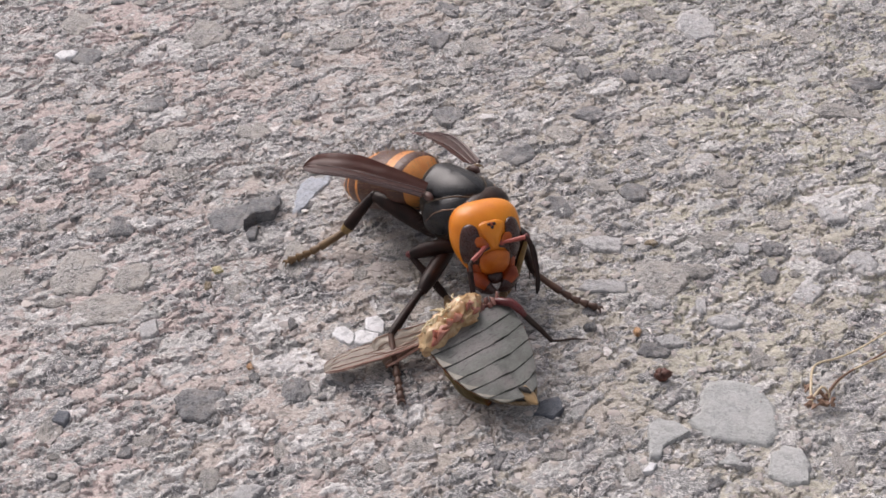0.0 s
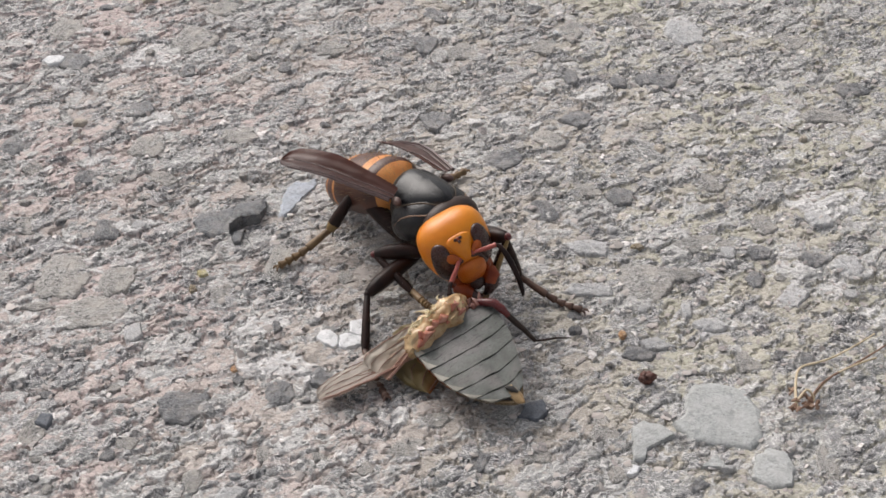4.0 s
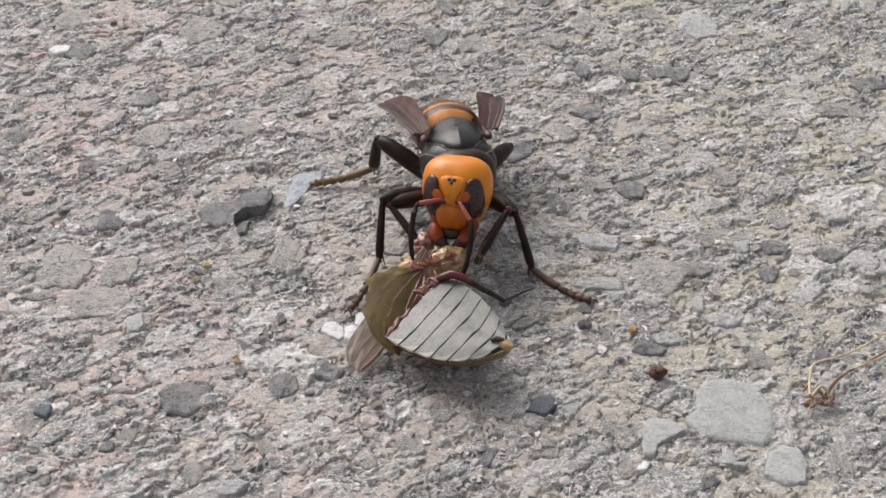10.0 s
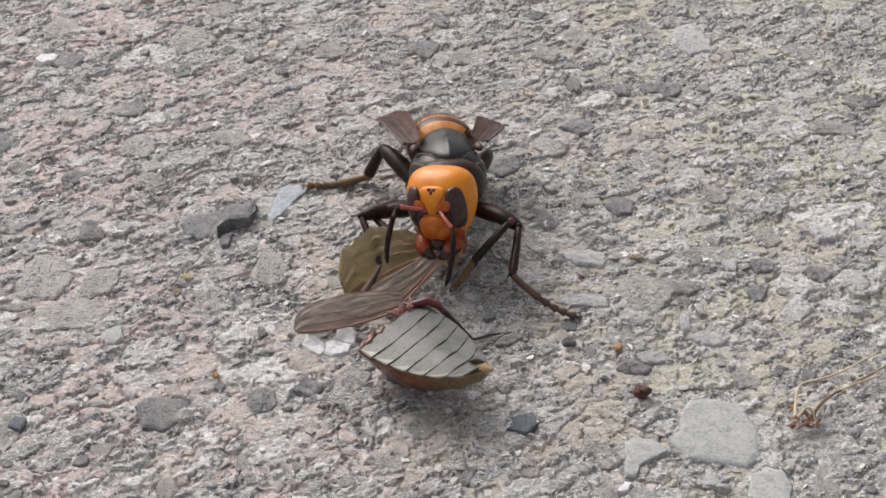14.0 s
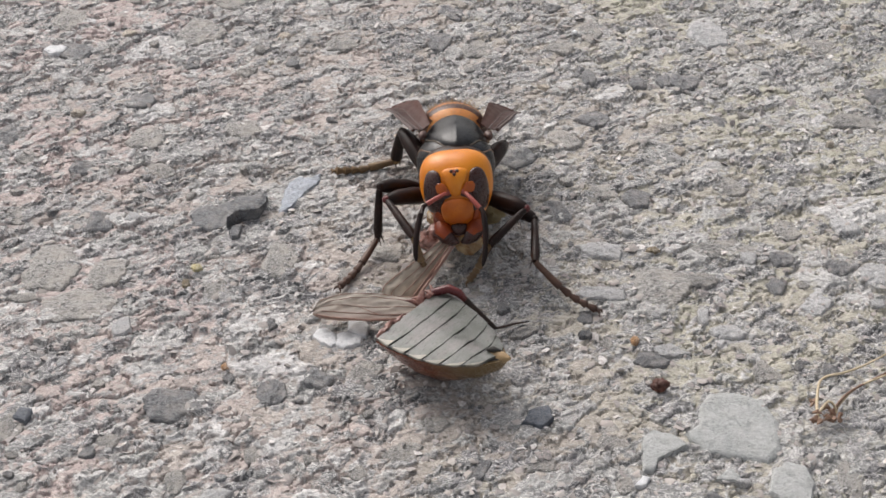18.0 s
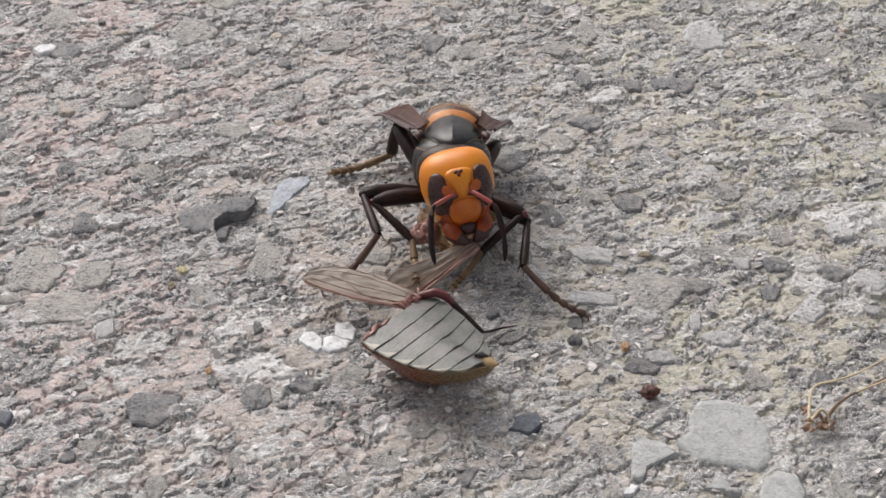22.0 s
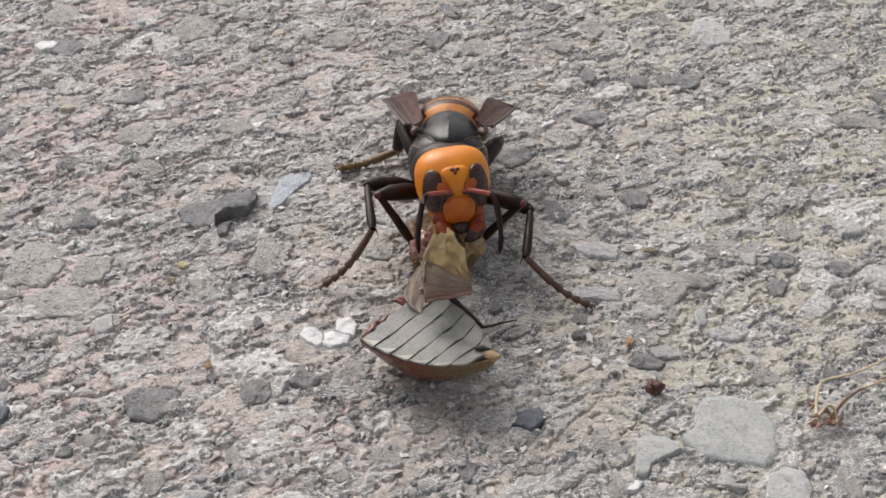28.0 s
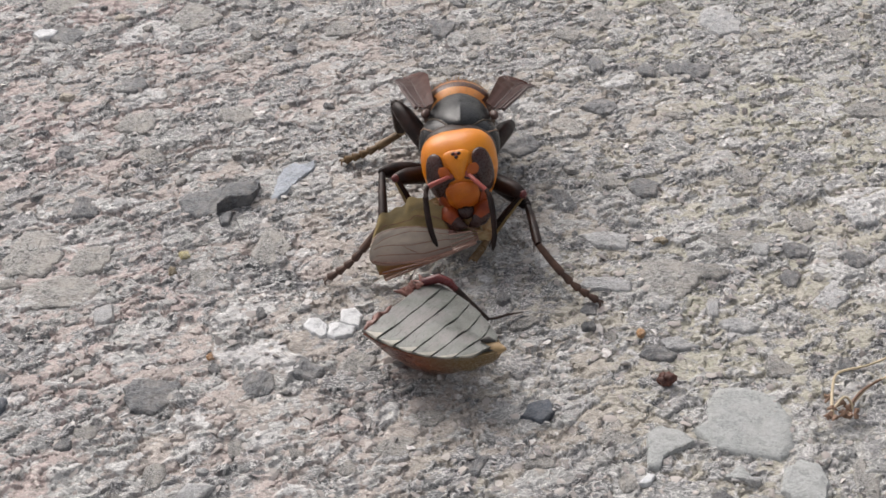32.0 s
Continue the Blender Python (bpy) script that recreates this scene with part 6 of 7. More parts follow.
# how each leg stands: seconds, knee, ankle and toe (mm); those of one side and kind
FEET = {
    ("hind", -1): [(0, (-9.0, 1.7, 7.9), (-13.2, 0.2, 3.0), (-20.3, -3.8, 0.4)),
        (7, (-8.5, 3.0, 8.8), (-11.8, 1.9, 3.2), (-19.0, -4.5, 0.4)),
        (8, (-10.3, 2.3, 8.8), (-14.1, 0.5, 3.7), (-22.6, -1.5, 0.4)),
        (8.4, (-10.3, 2.3, 8.8), (-14.1, 0.5, 3.7), (-22.6, -1.5, 0.4)),
        (8.9, (-7.9, 9.3, 8.9), (-9.9, 11.8, 3.2), (-17.5, 11.3, 0.4)),
        (12, (-5.9, 15.8, 7.2), (-8.1, 17.4, 1.2), (-16.2, 15.1, 0.4)),
        (14.5, (-5.9, 15.8, 7.2), (-8.1, 17.4, 1.2), (-16.2, 15.1, 0.4)),
        (16.5, (-4.8, 17.1, 7.2), (-6.3, 19.2, 1.1), (-14.0, 16.8, 0.4)),
        (18, (-4.8, 17.1, 7.2), (-6.3, 19.2, 1.1), (-14.0, 16.8, 0.4)),
        (20, (-4.7, 17.1, 8.4), (-6.3, 19.3, 2.4), (-13.3, 16.9, 0.4)),
        (25, (-4.1, 18.1, 8.7), (-5.5, 19.9, 2.5), (-12.8, 16.6, 0.4)),
        (28, (-4.1, 17.6, 7.9), (-5.7, 19.8, 1.8), (-12.4, 16.8, 0.4)),
        (30, (-4.7, 16.0, 8.6), (-5.7, 18.7, 2.6), (-12.2, 16.1, 0.4)),
        (32, (-4.7, 16.0, 8.6), (-5.7, 18.7, 2.6), (-12.2, 16.1, 0.4))],
    ("middle", -1): [(0, (-7.0, -14.2, 5.5), (-5.7, -21.9, 2.8), (-4.9, -29.9, 0.4)),
        (7, (-6.4, -11.0, 2.6), (-6.2, -18.5, 1.7), (-4.4, -28.2, 0.4)),
        (8.4, (-6.4, -11.0, 2.6), (-6.2, -18.5, 1.7), (-4.4, -28.2, 0.4)),
        (8.9, (-8.7, -5.0, 10.8), (-9.2, -8.0, 3.8), (-10.9, -14.9, 0.4)),
        (12, (-7.8, -0.2, 6.9), (-7.9, -7.2, 3.8), (-9.7, -14.0, 0.4)),
        (14.5, (-7.8, -0.2, 6.9), (-7.9, -7.2, 3.8), (-9.7, -14.0, 0.4)),
        (16.5, (-6.9, -0.1, 10.0), (-7.4, -0.9, 2.4), (-11.3, -8.8, 0.4)),
        (18, (-6.9, -0.1, 10.0), (-7.4, -0.9, 2.4), (-11.3, -8.8, 0.4)),
        (20, (-6.8, 1.3, 8.2), (-6.5, -6.2, 6.7), (-11.4, -8.7, 0.4)),
        (25, (-6.8, 2.8, 7.3), (-6.4, -4.2, 4.4), (-11.8, -8.8, 0.4)),
        (28, (-7.1, 0.3, 9.4), (-6.2, -7.1, 7.8), (-11.9, -8.9, 0.4)),
        (30, (-7.0, -0.3, 10.0), (-6.8, -7.2, 6.7), (-11.8, -9.5, 0.4)),
        (32, (-7.0, -0.3, 10.0), (-6.8, -7.2, 6.7), (-11.8, -9.5, 0.4))],
    ("middle", 1): [(0, (9.1, -9.0, 10.2), (11.8, -8.8, 3.1), (19.6, -13.2, 0.4)),
        (7, (10.1, -8.7, 9.4), (11.8, -7.1, 2.2), (19.7, -12.6, 0.4)),
        (8.4, (10.1, -8.7, 9.4), (11.8, -7.1, 2.2), (19.7, -12.6, 0.4)),
        (8.9, (10.1, -6.8, 8.9), (12.4, -5.8, 1.7), (19.5, -12.5, 0.4)),
        (12, (12.0, -1.4, 6.9), (12.8, -8.5, 4.3), (19.5, -12.3, 0.4)),
        (14.5, (12.0, -1.4, 6.9), (12.8, -8.5, 4.3), (19.5, -12.3, 0.4)),
        (16.5, (12.5, -0.6, 5.9), (13.1, -8.0, 4.6), (20.0, -12.3, 0.4)),
        (18, (12.5, -0.6, 5.9), (13.1, -8.0, 4.6), (20.0, -12.3, 0.4)),
        (20, (12.5, -0.6, 6.4), (13.4, -7.9, 4.7), (19.7, -12.4, 0.4)),
        (25, (12.4, 0.1, 5.7), (13.5, -7.2, 3.7), (19.9, -12.2, 0.4)),
        (28, (12.7, 0.0, 6.6), (13.4, -7.2, 4.4), (19.8, -11.4, 0.4)),
        (30, (12.1, -1.8, 6.2), (13.7, -9.2, 5.3), (19.6, -12.3, 0.4)),
        (32, (12.1, -1.8, 6.2), (13.7, -9.2, 5.3), (19.6, -12.3, 0.4))],
    ("fore", -1): [(0, (-5.7, -8.5, 5.4), (-0.1, -12.0, 1.2), (0.8, -18.0, 4.0)),
        (7, (-6.2, -7.6, 6.3), (-2.5, -13.7, 5.4), (0.8, -18.0, 4.0)),
        (8.4, (-6.2, -7.6, 6.3), (-2.5, -13.7, 5.4), (0.8, -18.0, 4.0)),
        (8.9, (-8.5, -5.3, 9.4), (-3.3, -8.5, 5.1), (-0.6, -8.0, 2.4)),
        (12, (-6.8, 1.3, 6.1), (-2.3, -4.2, 5.2), (-0.6, -8.0, 2.4)),
        (14.5, (-6.8, 1.3, 6.1), (-2.3, -4.2, 5.2), (-0.6, -8.0, 2.4)),
        (16.5, (-6.1, -1.6, 9.0), (-2.3, -7.6, 7.6), (-0.6, -8.0, 2.4)),
        (18, (-6.1, -1.6, 9.0), (-2.3, -7.6, 7.6), (-0.6, -8.0, 2.4)),
        (20, (-5.0, -0.6, 8.3), (-0.2, -5.1, 5.4), (-0.6, -8.0, 2.4)),
        (25, (-5.8, 3.7, 6.0), (-0.9, -1.3, 4.1), (-0.6, -8.0, 2.4)),
        (28, (-5.7, -1.6, 9.2), (-1.6, -3.0, 3.5), (-0.6, -8.0, 2.4)),
        (30, (-5.3, -2.2, 10.2), (-1.6, -2.7, 4.0), (-0.6, -8.0, 2.4)),
        (32, (-5.3, -2.2, 10.2), (-1.6, -2.7, 4.0), (-0.6, -8.0, 2.4))],
    ("fore", 1): [(0, (10.4, -10.5, 10.0), (8.9, -10.7, 3.0), (6.8, -15.5, 3.6)),
        (7, (9.9, -10.1, 10.8), (7.2, -11.8, 4.4), (6.8, -15.5, 3.6)),
        (8.4, (9.9, -10.1, 10.8), (7.2, -11.8, 4.4), (6.8, -15.5, 3.6)),
        (8.9, (9.0, -7.5, 10.2), (5.4, -13.0, 7.1), (5.4, -7.0, 2.4)),
        (12, (10.9, -2.7, 8.5), (6.4, -7.5, 5.5), (5.4, -7.0, 2.4)),
        (14.5, (10.9, -2.7, 8.5), (6.4, -7.5, 5.5), (5.4, -7.0, 2.4)),
        (16.5, (11.3, -1.3, 8.0), (6.8, -6.5, 6.0), (5.4, -7.0, 2.4)),
        (18, (11.3, -1.3, 8.0), (6.8, -6.5, 6.0), (5.4, -7.0, 2.4)),
        (20, (12.2, -0.7, 7.6), (7.7, -6.3, 6.5), (5.4, -7.0, 2.4)),
        (25, (12.0, -0.5, 6.7), (7.0, -2.2, 1.8), (5.4, -7.0, 2.4)),
        (28, (11.7, -0.6, 7.8), (6.6, -1.6, 2.8), (5.4, -7.0, 2.4)),
        (30, (11.5, -2.1, 8.2), (7.3, -2.5, 2.4), (5.4, -7.0, 2.4)),
        (32, (11.5, -2.1, 8.2), (7.3, -2.5, 2.4), (5.4, -7.0, 2.4))],
    ("hind", 1): [(0, (3.6, 7.5, 2.8), (3.0, 12.5, 2.0), (5.0, 18.0, 0.4)), (8.4, (3.6, 7.5, 2.8), (3.0, 12.5, 2.0), (5.0, 18.0, 0.4)), (8.9, (6.6, 10.2, 5.0), (5.6, 15.4, 2.4), (5.6, 23.0, 0.4)), (14.5, (8.2, 16.4, 5.0), (7.2, 20.8, 2.4), (6.8, 28.0, 0.4)), (32, (8.6, 17.4, 5.2), (7.4, 21.6, 2.4), (7.0, 28.0, 0.4))],
}

# feelers in the head: seconds, left and right scape (degrees down from level), outward lean of the left and right whip
FEELERS = [(0, 25, -12, 5, 0), (1, 12, -10, 42, 5), (2, 28, -6, 14, 0), (3, 30, 0, 20, 0), (6, 20, -5, 25, 0), (6.8, 5, -5, 72, 0), (7.2, 5, -5, 72, 0), (8, 25, 0, 25, 0), (9, 12, -8, 0, 0), (10, 8, 45, 0, 0), (11, 10, 40, 0, 0),
           (12, -10, 42, 18, 0), (13, -28, 45, 35, 0), (14, -15, 40, 10, 0), (14.5, 0, 42, 0, 0), (17, -10, 42, 0, 0), (18, 20, 45, 15, 0), (19, 12, 35, 0, 0), (21, 15, 45, 20, 0), (22, 10, 40, 15, 0), (23, -18, 32, 25, 0),
           (24, 20, 10, 5, 0), (25, -8, 25, 32, 0), (28, -8, 14, 20, 0), (29, 28, 32, 0, 0), (30, 5, 5, 0, 0), (31, 25, 45, 0, 0), (32, 10, 45, 0, 0)]

PREY = [  # seconds; place of the torn end's middle (mm) and turn
    (0.0, 2.8, -21.9, 6.3, 9, 11, -55.5), (1.0, 2.8, -22.0, 6.3, 9, 11, -55.5), (3.0, 3.1, -21.7, 6.3, 9, 11, -55.5), (3.5, 3.0, -21.7, 6.3, 9, 11, -54.5), (5.5, 1.9, -21.6, 6.2, 9, 9, -51.5), (6.0, 1.9, -21.6, 6.2, 9, 9, -51.5), (7.0, 1.9, -21.1, 6.3, 9, 10, -51.5),
    (8.0, 1.8, -21.1, 6.2, 9, 8, -54.5), (8.5, 1.7, -21.3, 6.0, 8, 3, -52.5), (8.6, 1.35, -21.75, 5.73, 11.0, -3.5, -49.75), (8.8, -1.3, -20.9, 5.65, 14, -6, -40.0), (9.0, -2.0, -20.3, 5.55, 14, -5, -35.0), (9.5, -2.0, -19.8, 5.55, 16, -6, -40.0), (10.0, -2.1, -19.4, 5.55, 13, -5, -38.0),
    (10.5, -2.7, -19.5, 5.55, 14, -7, -34.0), (11.0, -2.6, -20.0, 5.45, 17, -10, -33.0), (11.5, -2.3, -20.3, 5.55, 6, -8, -36.0), (12.0, -2.1, -20.1, 5.75, 0, -6, -37.0), (13.0, -3.0, -21.0, 5.85, -2, -2, -34.0), (14.0, -3.0, -20.7, 5.85, -2, -2, -34.0), (14.5, -2.7, -20.5, 5.85, -1, -3, -35.0),
    (16.5, -2.3, -20.2, 5.85, 0, -4, -37.0), (24.0, -2.4, -20.0, 5.85, 0, -3, -36.0), (27.5, -2.6, -20.3, 5.85, 0, -4, -35.0), (32.0, -2.9, -20.6, 5.85, 0, -4, -35.0)]

# torn wings: seconds; root (mm), a place towards the tip (mm), way that the skin faces
WING_BASE = [
    (0, (1.1, -19.5, 4.0), (-5.4, -23.1, 2.4), (0, -0.2, 0.98)), (1, (1.0, -20.7, 4.0), (-5.7, -26.0, 2.4), (0, -0.2, 0.98)), (3, (1.2, -20.0, 4.0), (-5.7, -25.8, 2.4), (0, -0.2, 0.98)),
    (5.5, (-0.4, -16.3, 6.0), (-3.1, -25.3, 3.0), (0, -0.55, 0.83)), (7, (-0.9, -15.6, 6.0), (-3.6, -25.2, 3.0), (0, -0.55, 0.83)), (8, (-0.3, -13.7, 6.0), (-3.1, -23.3, 3.0), (0, -0.55, 0.83)),
    (8.5, (-0.7, -14.2, 6.0), (-3.1, -24.4, 3.0), (0, -0.55, 0.83)), (9, (-2.2, -12.4, 6.5), (-3.3, -20.8, 0.8), (0.4, -0.5, 0.75)), (10, (-1.0, -9.3, 6.5), (-5.4, -18.8, 0.8), (0.4, -0.5, 0.75)),
    (11, (0.7, -7.1, 6.5), (-2.7, -17.6, 0.8), (0.7, -0.4, 0.5)), (12, (2.7, -6.8, 6.5), (-4.9, -12.0, 0.8), (0, -0.55, 0.83)), (13, (-0.1, -5.9, 6.5), (-6.0, -13.8, 0.8), (0, -0.55, 0.83)),
    (14, (3.5, -5.9, 6.5), (-4.2, -11.5, 0.8), (0, -0.55, 0.83)), (14.5, (3.6, -7.8, 6.5), (-3.2, -13.5, 0.8), (0, -0.55, 0.83)), (16.5, (3.7, -7.2, 6.2), (-3.7, -14.8, 0.8), (0, -0.55, 0.83)),
    (17, (4.2, -5.7, 6.2), (-3.0, -13.7, 0.8), (0, -0.55, 0.83)), (18, (2.7, -4.3, 6.2), (-4.1, -13.3, 0.8), (0, -0.55, 0.83)), (19, (5.7, -9.1, 6.2), (-4.8, -13.1, 2.0), (0, -0.55, 0.83)),
    (20, (6.7, -8.8, 6.2), (-2.8, -14.4, 2.9), (0, -0.55, 0.83)), (21, (6.1, -7.5, 6.2), (-5.0, -11.5, 2.0), (0, -0.55, 0.83)), (22, (6.5, -5.5, 6.2), (-2.6, -10.3, 0.8), (0, -0.55, 0.83)),
    (23, (5.1, -4.7, 6.2), (-3.0, -11.4, 0.8), (0, -0.55, 0.83)), (24, (4.8, -4.5, 6.2), (-2.7, -12.5, 2.7), (0, -0.55, 0.83)), (24.4, (5.5, -9.8, 6.2), (-2.3, -18.2, 5.3), (0, -0.8, 0.6)),
    (25, (6.8, -11.8, 5.5), (-2.1, -18.8, 7.6), (0, -0.8, 0.6)), (25.5, (5.9, -11.9, 5.5), (-1.6, -19.6, 9.5), (0, -0.8, 0.6)), (27.5, (6.1, -14.5, 5.5), (0.6, -22.9, 11.1), (0, -0.8, 0.6)),
    (28, (5.6, -14.2, 5.5), (0.8, -22.9, 11.3), (0, -0.8, 0.6)), (29, (5.4, -14.9, 5.5), (-2.1, -21.8, 10.7), (0, -0.8, 0.6)), (29.6, (2.9, -12.1, 5.5), (-1.6, -21.8, 9.8), (0, -0.8, 0.6)),
    (30, (3.2, -9.8, 6.0), (11.6, -17.0, 9.2), (0, 0.8, -0.6)), (30.2, (3.5, -9.7, 6.0), (11.6, -17.2, 9.1), (0, 0.8, -0.6)), (30.5, (2.9, -9.2, 6.0), (4.9, -20.3, 8.4), (0.3, -0.7, 0.6)),
    (31, (4.8, -10.0, 5.5), (-2.4, -18.5, 8.3), (0, -0.8, 0.6)), (31.5, (5.8, -7.0, 5.5), (-3.7, -13.0, 3.2), (0, -0.8, 0.6)), (32, (5.4, -6.3, 5.5), (-5.9, -9.7, 2.2), (0, -0.8, 0.6))]
WING_TIP = [
    (0, (-2.7, -20.9, 2.6), (-14.0, -25.9, 1.8), (0, 0.25, 0.97)), (1, (-2.6, -22.4, 2.6), (-11.7, -30.3, 1.5), (0, 0.25, 0.97)), (3, (-1.7, -22.5, 2.6), (-12.3, -30.3, 1.5), (0, 0.25, 0.97)),
    (6, (-2.2, -23.0, 2.6), (-13.0, -29.6, 1.5), (0, 0.2, 0.98)), (7, (-2.8, -24.2, 2.6), (-12.8, -30.5, 1.5), (0, 0.2, 0.98)), (8, (1.3, -19.2, 2.6), (-10.3, -29.0, 1.2), (0, 0.2, 0.98)),
    (8.5, (1.1, -20.8, 2.6), (-10.3, -30.6, 1.2), (0, 0.2, 0.98)), (9, (0.5, -21.1, 3.0), (-9.4, -30.7, 1.2), (0, -0.55, 0.83)), (10, (-1.7, -11.9, 5.0), (-9.4, -26.9, 1.5), (0, -0.55, 0.83)),
    (11, (-0.9, -9.5, 5.0), (-3.0, -22.8, 1.5), (0.7, -0.4, 0.5)), (12, (-0.6, -8.1, 5.0), (-6.6, -20.8, 1.5), (0, -0.55, 0.83)), (13, (-0.7, -7.2, 5.0), (-9.0, -20.3, 1.5), (0, -0.55, 0.83)),
    (14, (-3.4, -12.6, 3.0), (-14.5, -16.6, 2.0), (0, -0.55, 0.83)), (14.5, (-3.1, -15.1, 3.0), (-14.4, -17.3, 2.0), (0, -0.55, 0.83)), (16.5, (-2.7, -17.0, 3.0), (-14.2, -17.1, 2.4), (0, -0.2, 0.98)),
    (17, (-2.2, -15.8, 3.0), (-13.4, -15.9, 2.4), (0, -0.2, 0.98)), (18, (-3.6, -15.6, 3.0), (-13.3, -15.5, 2.4), (0, -0.2, 0.98)), (19, (-4.0, -15.3, 4.0), (-13.9, -11.8, 4.0), (0, -0.2, 0.98)),
    (20, (-1.8, -15.2, 4.0), (-14.2, -9.0, 4.0), (0, -0.2, 0.98)), (21, (-3.3, -14.3, 4.5), (-14.1, -7.6, 5.0), (0, -0.2, 0.98)), (22, (-1.9, -13.9, 4.0), (-13.7, -10.3, 4.0), (0, -0.2, 0.98)),
    (23, (-2.1, -14.9, 4.0), (-14.2, -11.5, 4.0), (0, -0.2, 0.98)), (24, (-1.9, -13.7, 4.0), (-14.1, -12.9, 3.5), (0, -0.2, 0.98)), (24.4, (-1.7, -16.4, 4.0), (-13.1, -13.5, 5.0), (0, -0.8, 0.6)),
    (25, (-0.2, -15.4, 5.0), (-11.0, -7.7, 8.0), (0, -0.8, 0.6)), (25.5, (-1.6, -13.7, 5.0), (-5.3, -18.2, 17.2), (0, -0.8, 0.6)), (27.5, (3.8, -6.6, 5.5), (-1.0, -19.1, 6.6), (0, -0.8, 0.6)),
    (28, (3.1, -8.1, 5.5), (0.1, -21.2, 7.0), (0, -0.8, 0.6)), (29, (2.3, -9.6, 5.5), (-0.6, -21.6, 11.0), (0, -0.8, 0.6)), (29.6, (1.7, -7.7, 5.5), (-1.3, -20.2, 9.8), (0, -0.8, 0.6)),
    (30, (9.2, -16.1, 8.0), (18.4, -10.9, 17.4), (0, 0.8, -0.6)), (30.2, (9.2, -16.2, 8.0), (18.0, -7.1, 12.7), (0, 0.8, -0.6)), (30.5, (2.9, -8.5, 5.5), (9.1, -19.3, 10.7), (0.3, -0.7, 0.6)),
    (31, (1.9, -6.5, 5.5), (-2.2, -18.9, 9.0), (0, -0.8, 0.6)), (31.5, (2.4, -7.8, 5.5), (-3.5, -19.6, 8.5), (0, -0.8, 0.6)), (32, (2.3, -7.5, 5.5), (-6.1, -17.1, 9.8), (0, -0.8, 0.6))]
HIND_WING = [
    (0, (8.4, -20.4, 2.0), (5.4, -28.3, 1.0), (0, -0.2, 0.98)), (3, (6.7, -18.7, 2.0), (3.2, -26.8, 1.0), (0, -0.2, 0.98)), (5.5, (-0.7, -14.3, 3.5), (-3.5, -28.3, 1.2), (0, -0.55, 0.83)),
    (7, (-0.8, -13.2, 3.5), (-3.0, -29.1, 1.2), (0, -0.55, 0.83)), (8, (-1.5, -13.8, 3.5), (-2.9, -27.7, 1.2), (0, -0.55, 0.83)), (8.5, (-1.4, -13.3, 3.5), (-3.0, -29.3, 1.2), (0, -0.55, 0.83)),
    (9, (-2.4, -12.6, 4.0), (-3.5, -30.1, 1.2), (-0.2, -0.5, 0.85)), (10, (-1.4, -9.3, 5.5), (-5.1, -26.5, 1.8), (0.5, -0.5, 0.7)), (11, (0.1, -6.9, 5.5), (-3.2, -22.2, 2.0), (0.9, -0.3, 0.3)),
    (12, (1.1, -5.4, 5.8), (-6.7, -18.2, 0.8), (0, -0.55, 0.83)), (13, (-0.9, -5.0, 6.0), (-9.9, -10.6, 0.8), (0, -0.55, 0.83)), (14, (2.6, -5.0, 6.0), (-9.2, -10.0, 1.2), (0, -0.55, 0.83)),
    (14.5, (2.7, -6.6, 6.0), (-4.0, -10.8, 0.8), (0, -0.55, 0.83)), (16.5, (2.9, -6.3, 3.5), (3.5, 10.6, 1.2), (0, 0.2, 0.98)), (18, (2.3, -3.9, 3.5), (2.9, 13.3, 1.2), (0, 0.2, 0.98)),
    (19, (3.2, -5.0, 3.5), (3.6, 12.2, 1.2), (0, 0.2, 0.98)), (20, (3.1, -4.2, 3.5), (3.5, 13.0, 1.2), (0, 0.2, 0.98)), (21, (3.0, -5.6, 3.5), (3.5, 11.6, 1.2), (0, 0.2, 0.98)),
    (22, (4.0, -2.7, 3.5), (4.3, 14.7, 1.2), (0, 0.2, 0.98)), (23, (4.3, -3.8, 3.5), (4.6, 13.5, 1.2), (0, 0.2, 0.98)), (24, (4.7, -2.6, 3.5), (5.1, 14.7, 1.2), (0, 0.2, 0.98)),
    (24.4, (4.8, -9.5, 6.0), (-6.6, -13.2, 5.0), (0, -0.8, 0.6)), (25, (5.0, -11.7, 6.0), (-8.2, -11.7, 8.0), (0, -0.8, 0.6)), (25.5, (3.9, -10.5, 6.0), (-4.6, -16.7, 13.7), (0, -0.8, 0.6)),
    (27.5, (6.1, -12.8, 4.5), (0.6, -22.5, 11.2), (0, -0.8, 0.6)), (28, (5.6, -12.4, 4.5), (0.8, -22.4, 11.4), (0, -0.8, 0.6)), (29, (5.4, -13.1, 4.5), (-2.2, -21.5, 11.0), (0, -0.8, 0.6)),
    (29.6, (2.8, -10.3, 4.5), (-1.7, -21.3, 9.9), (0, -0.8, 0.6)), (30, (6.0, -11.9, 7.0), (17.8, -8.5, 13.7), (0, 0.8, -0.6)), (30.2, (5.7, -12.0, 7.0), (17.1, -7.7, 11.5), (0, 0.8, -0.6)),
    (30.5, (3.1, -9.2, 6.4), (8.0, -20.3, 11.0), (0.3, -0.7, 0.6)), (31, (4.8, -8.1, 4.5), (-2.4, -18.2, 8.5), (0, -0.8, 0.6)), (31.5, (5.8, -5.1, 4.5), (-3.6, -14.1, 4.5), (0, -0.8, 0.6)),
    (32, (5.3, -4.4, 4.5), (-5.8, -11.0, 3.7), (0, -0.8, 0.6))]
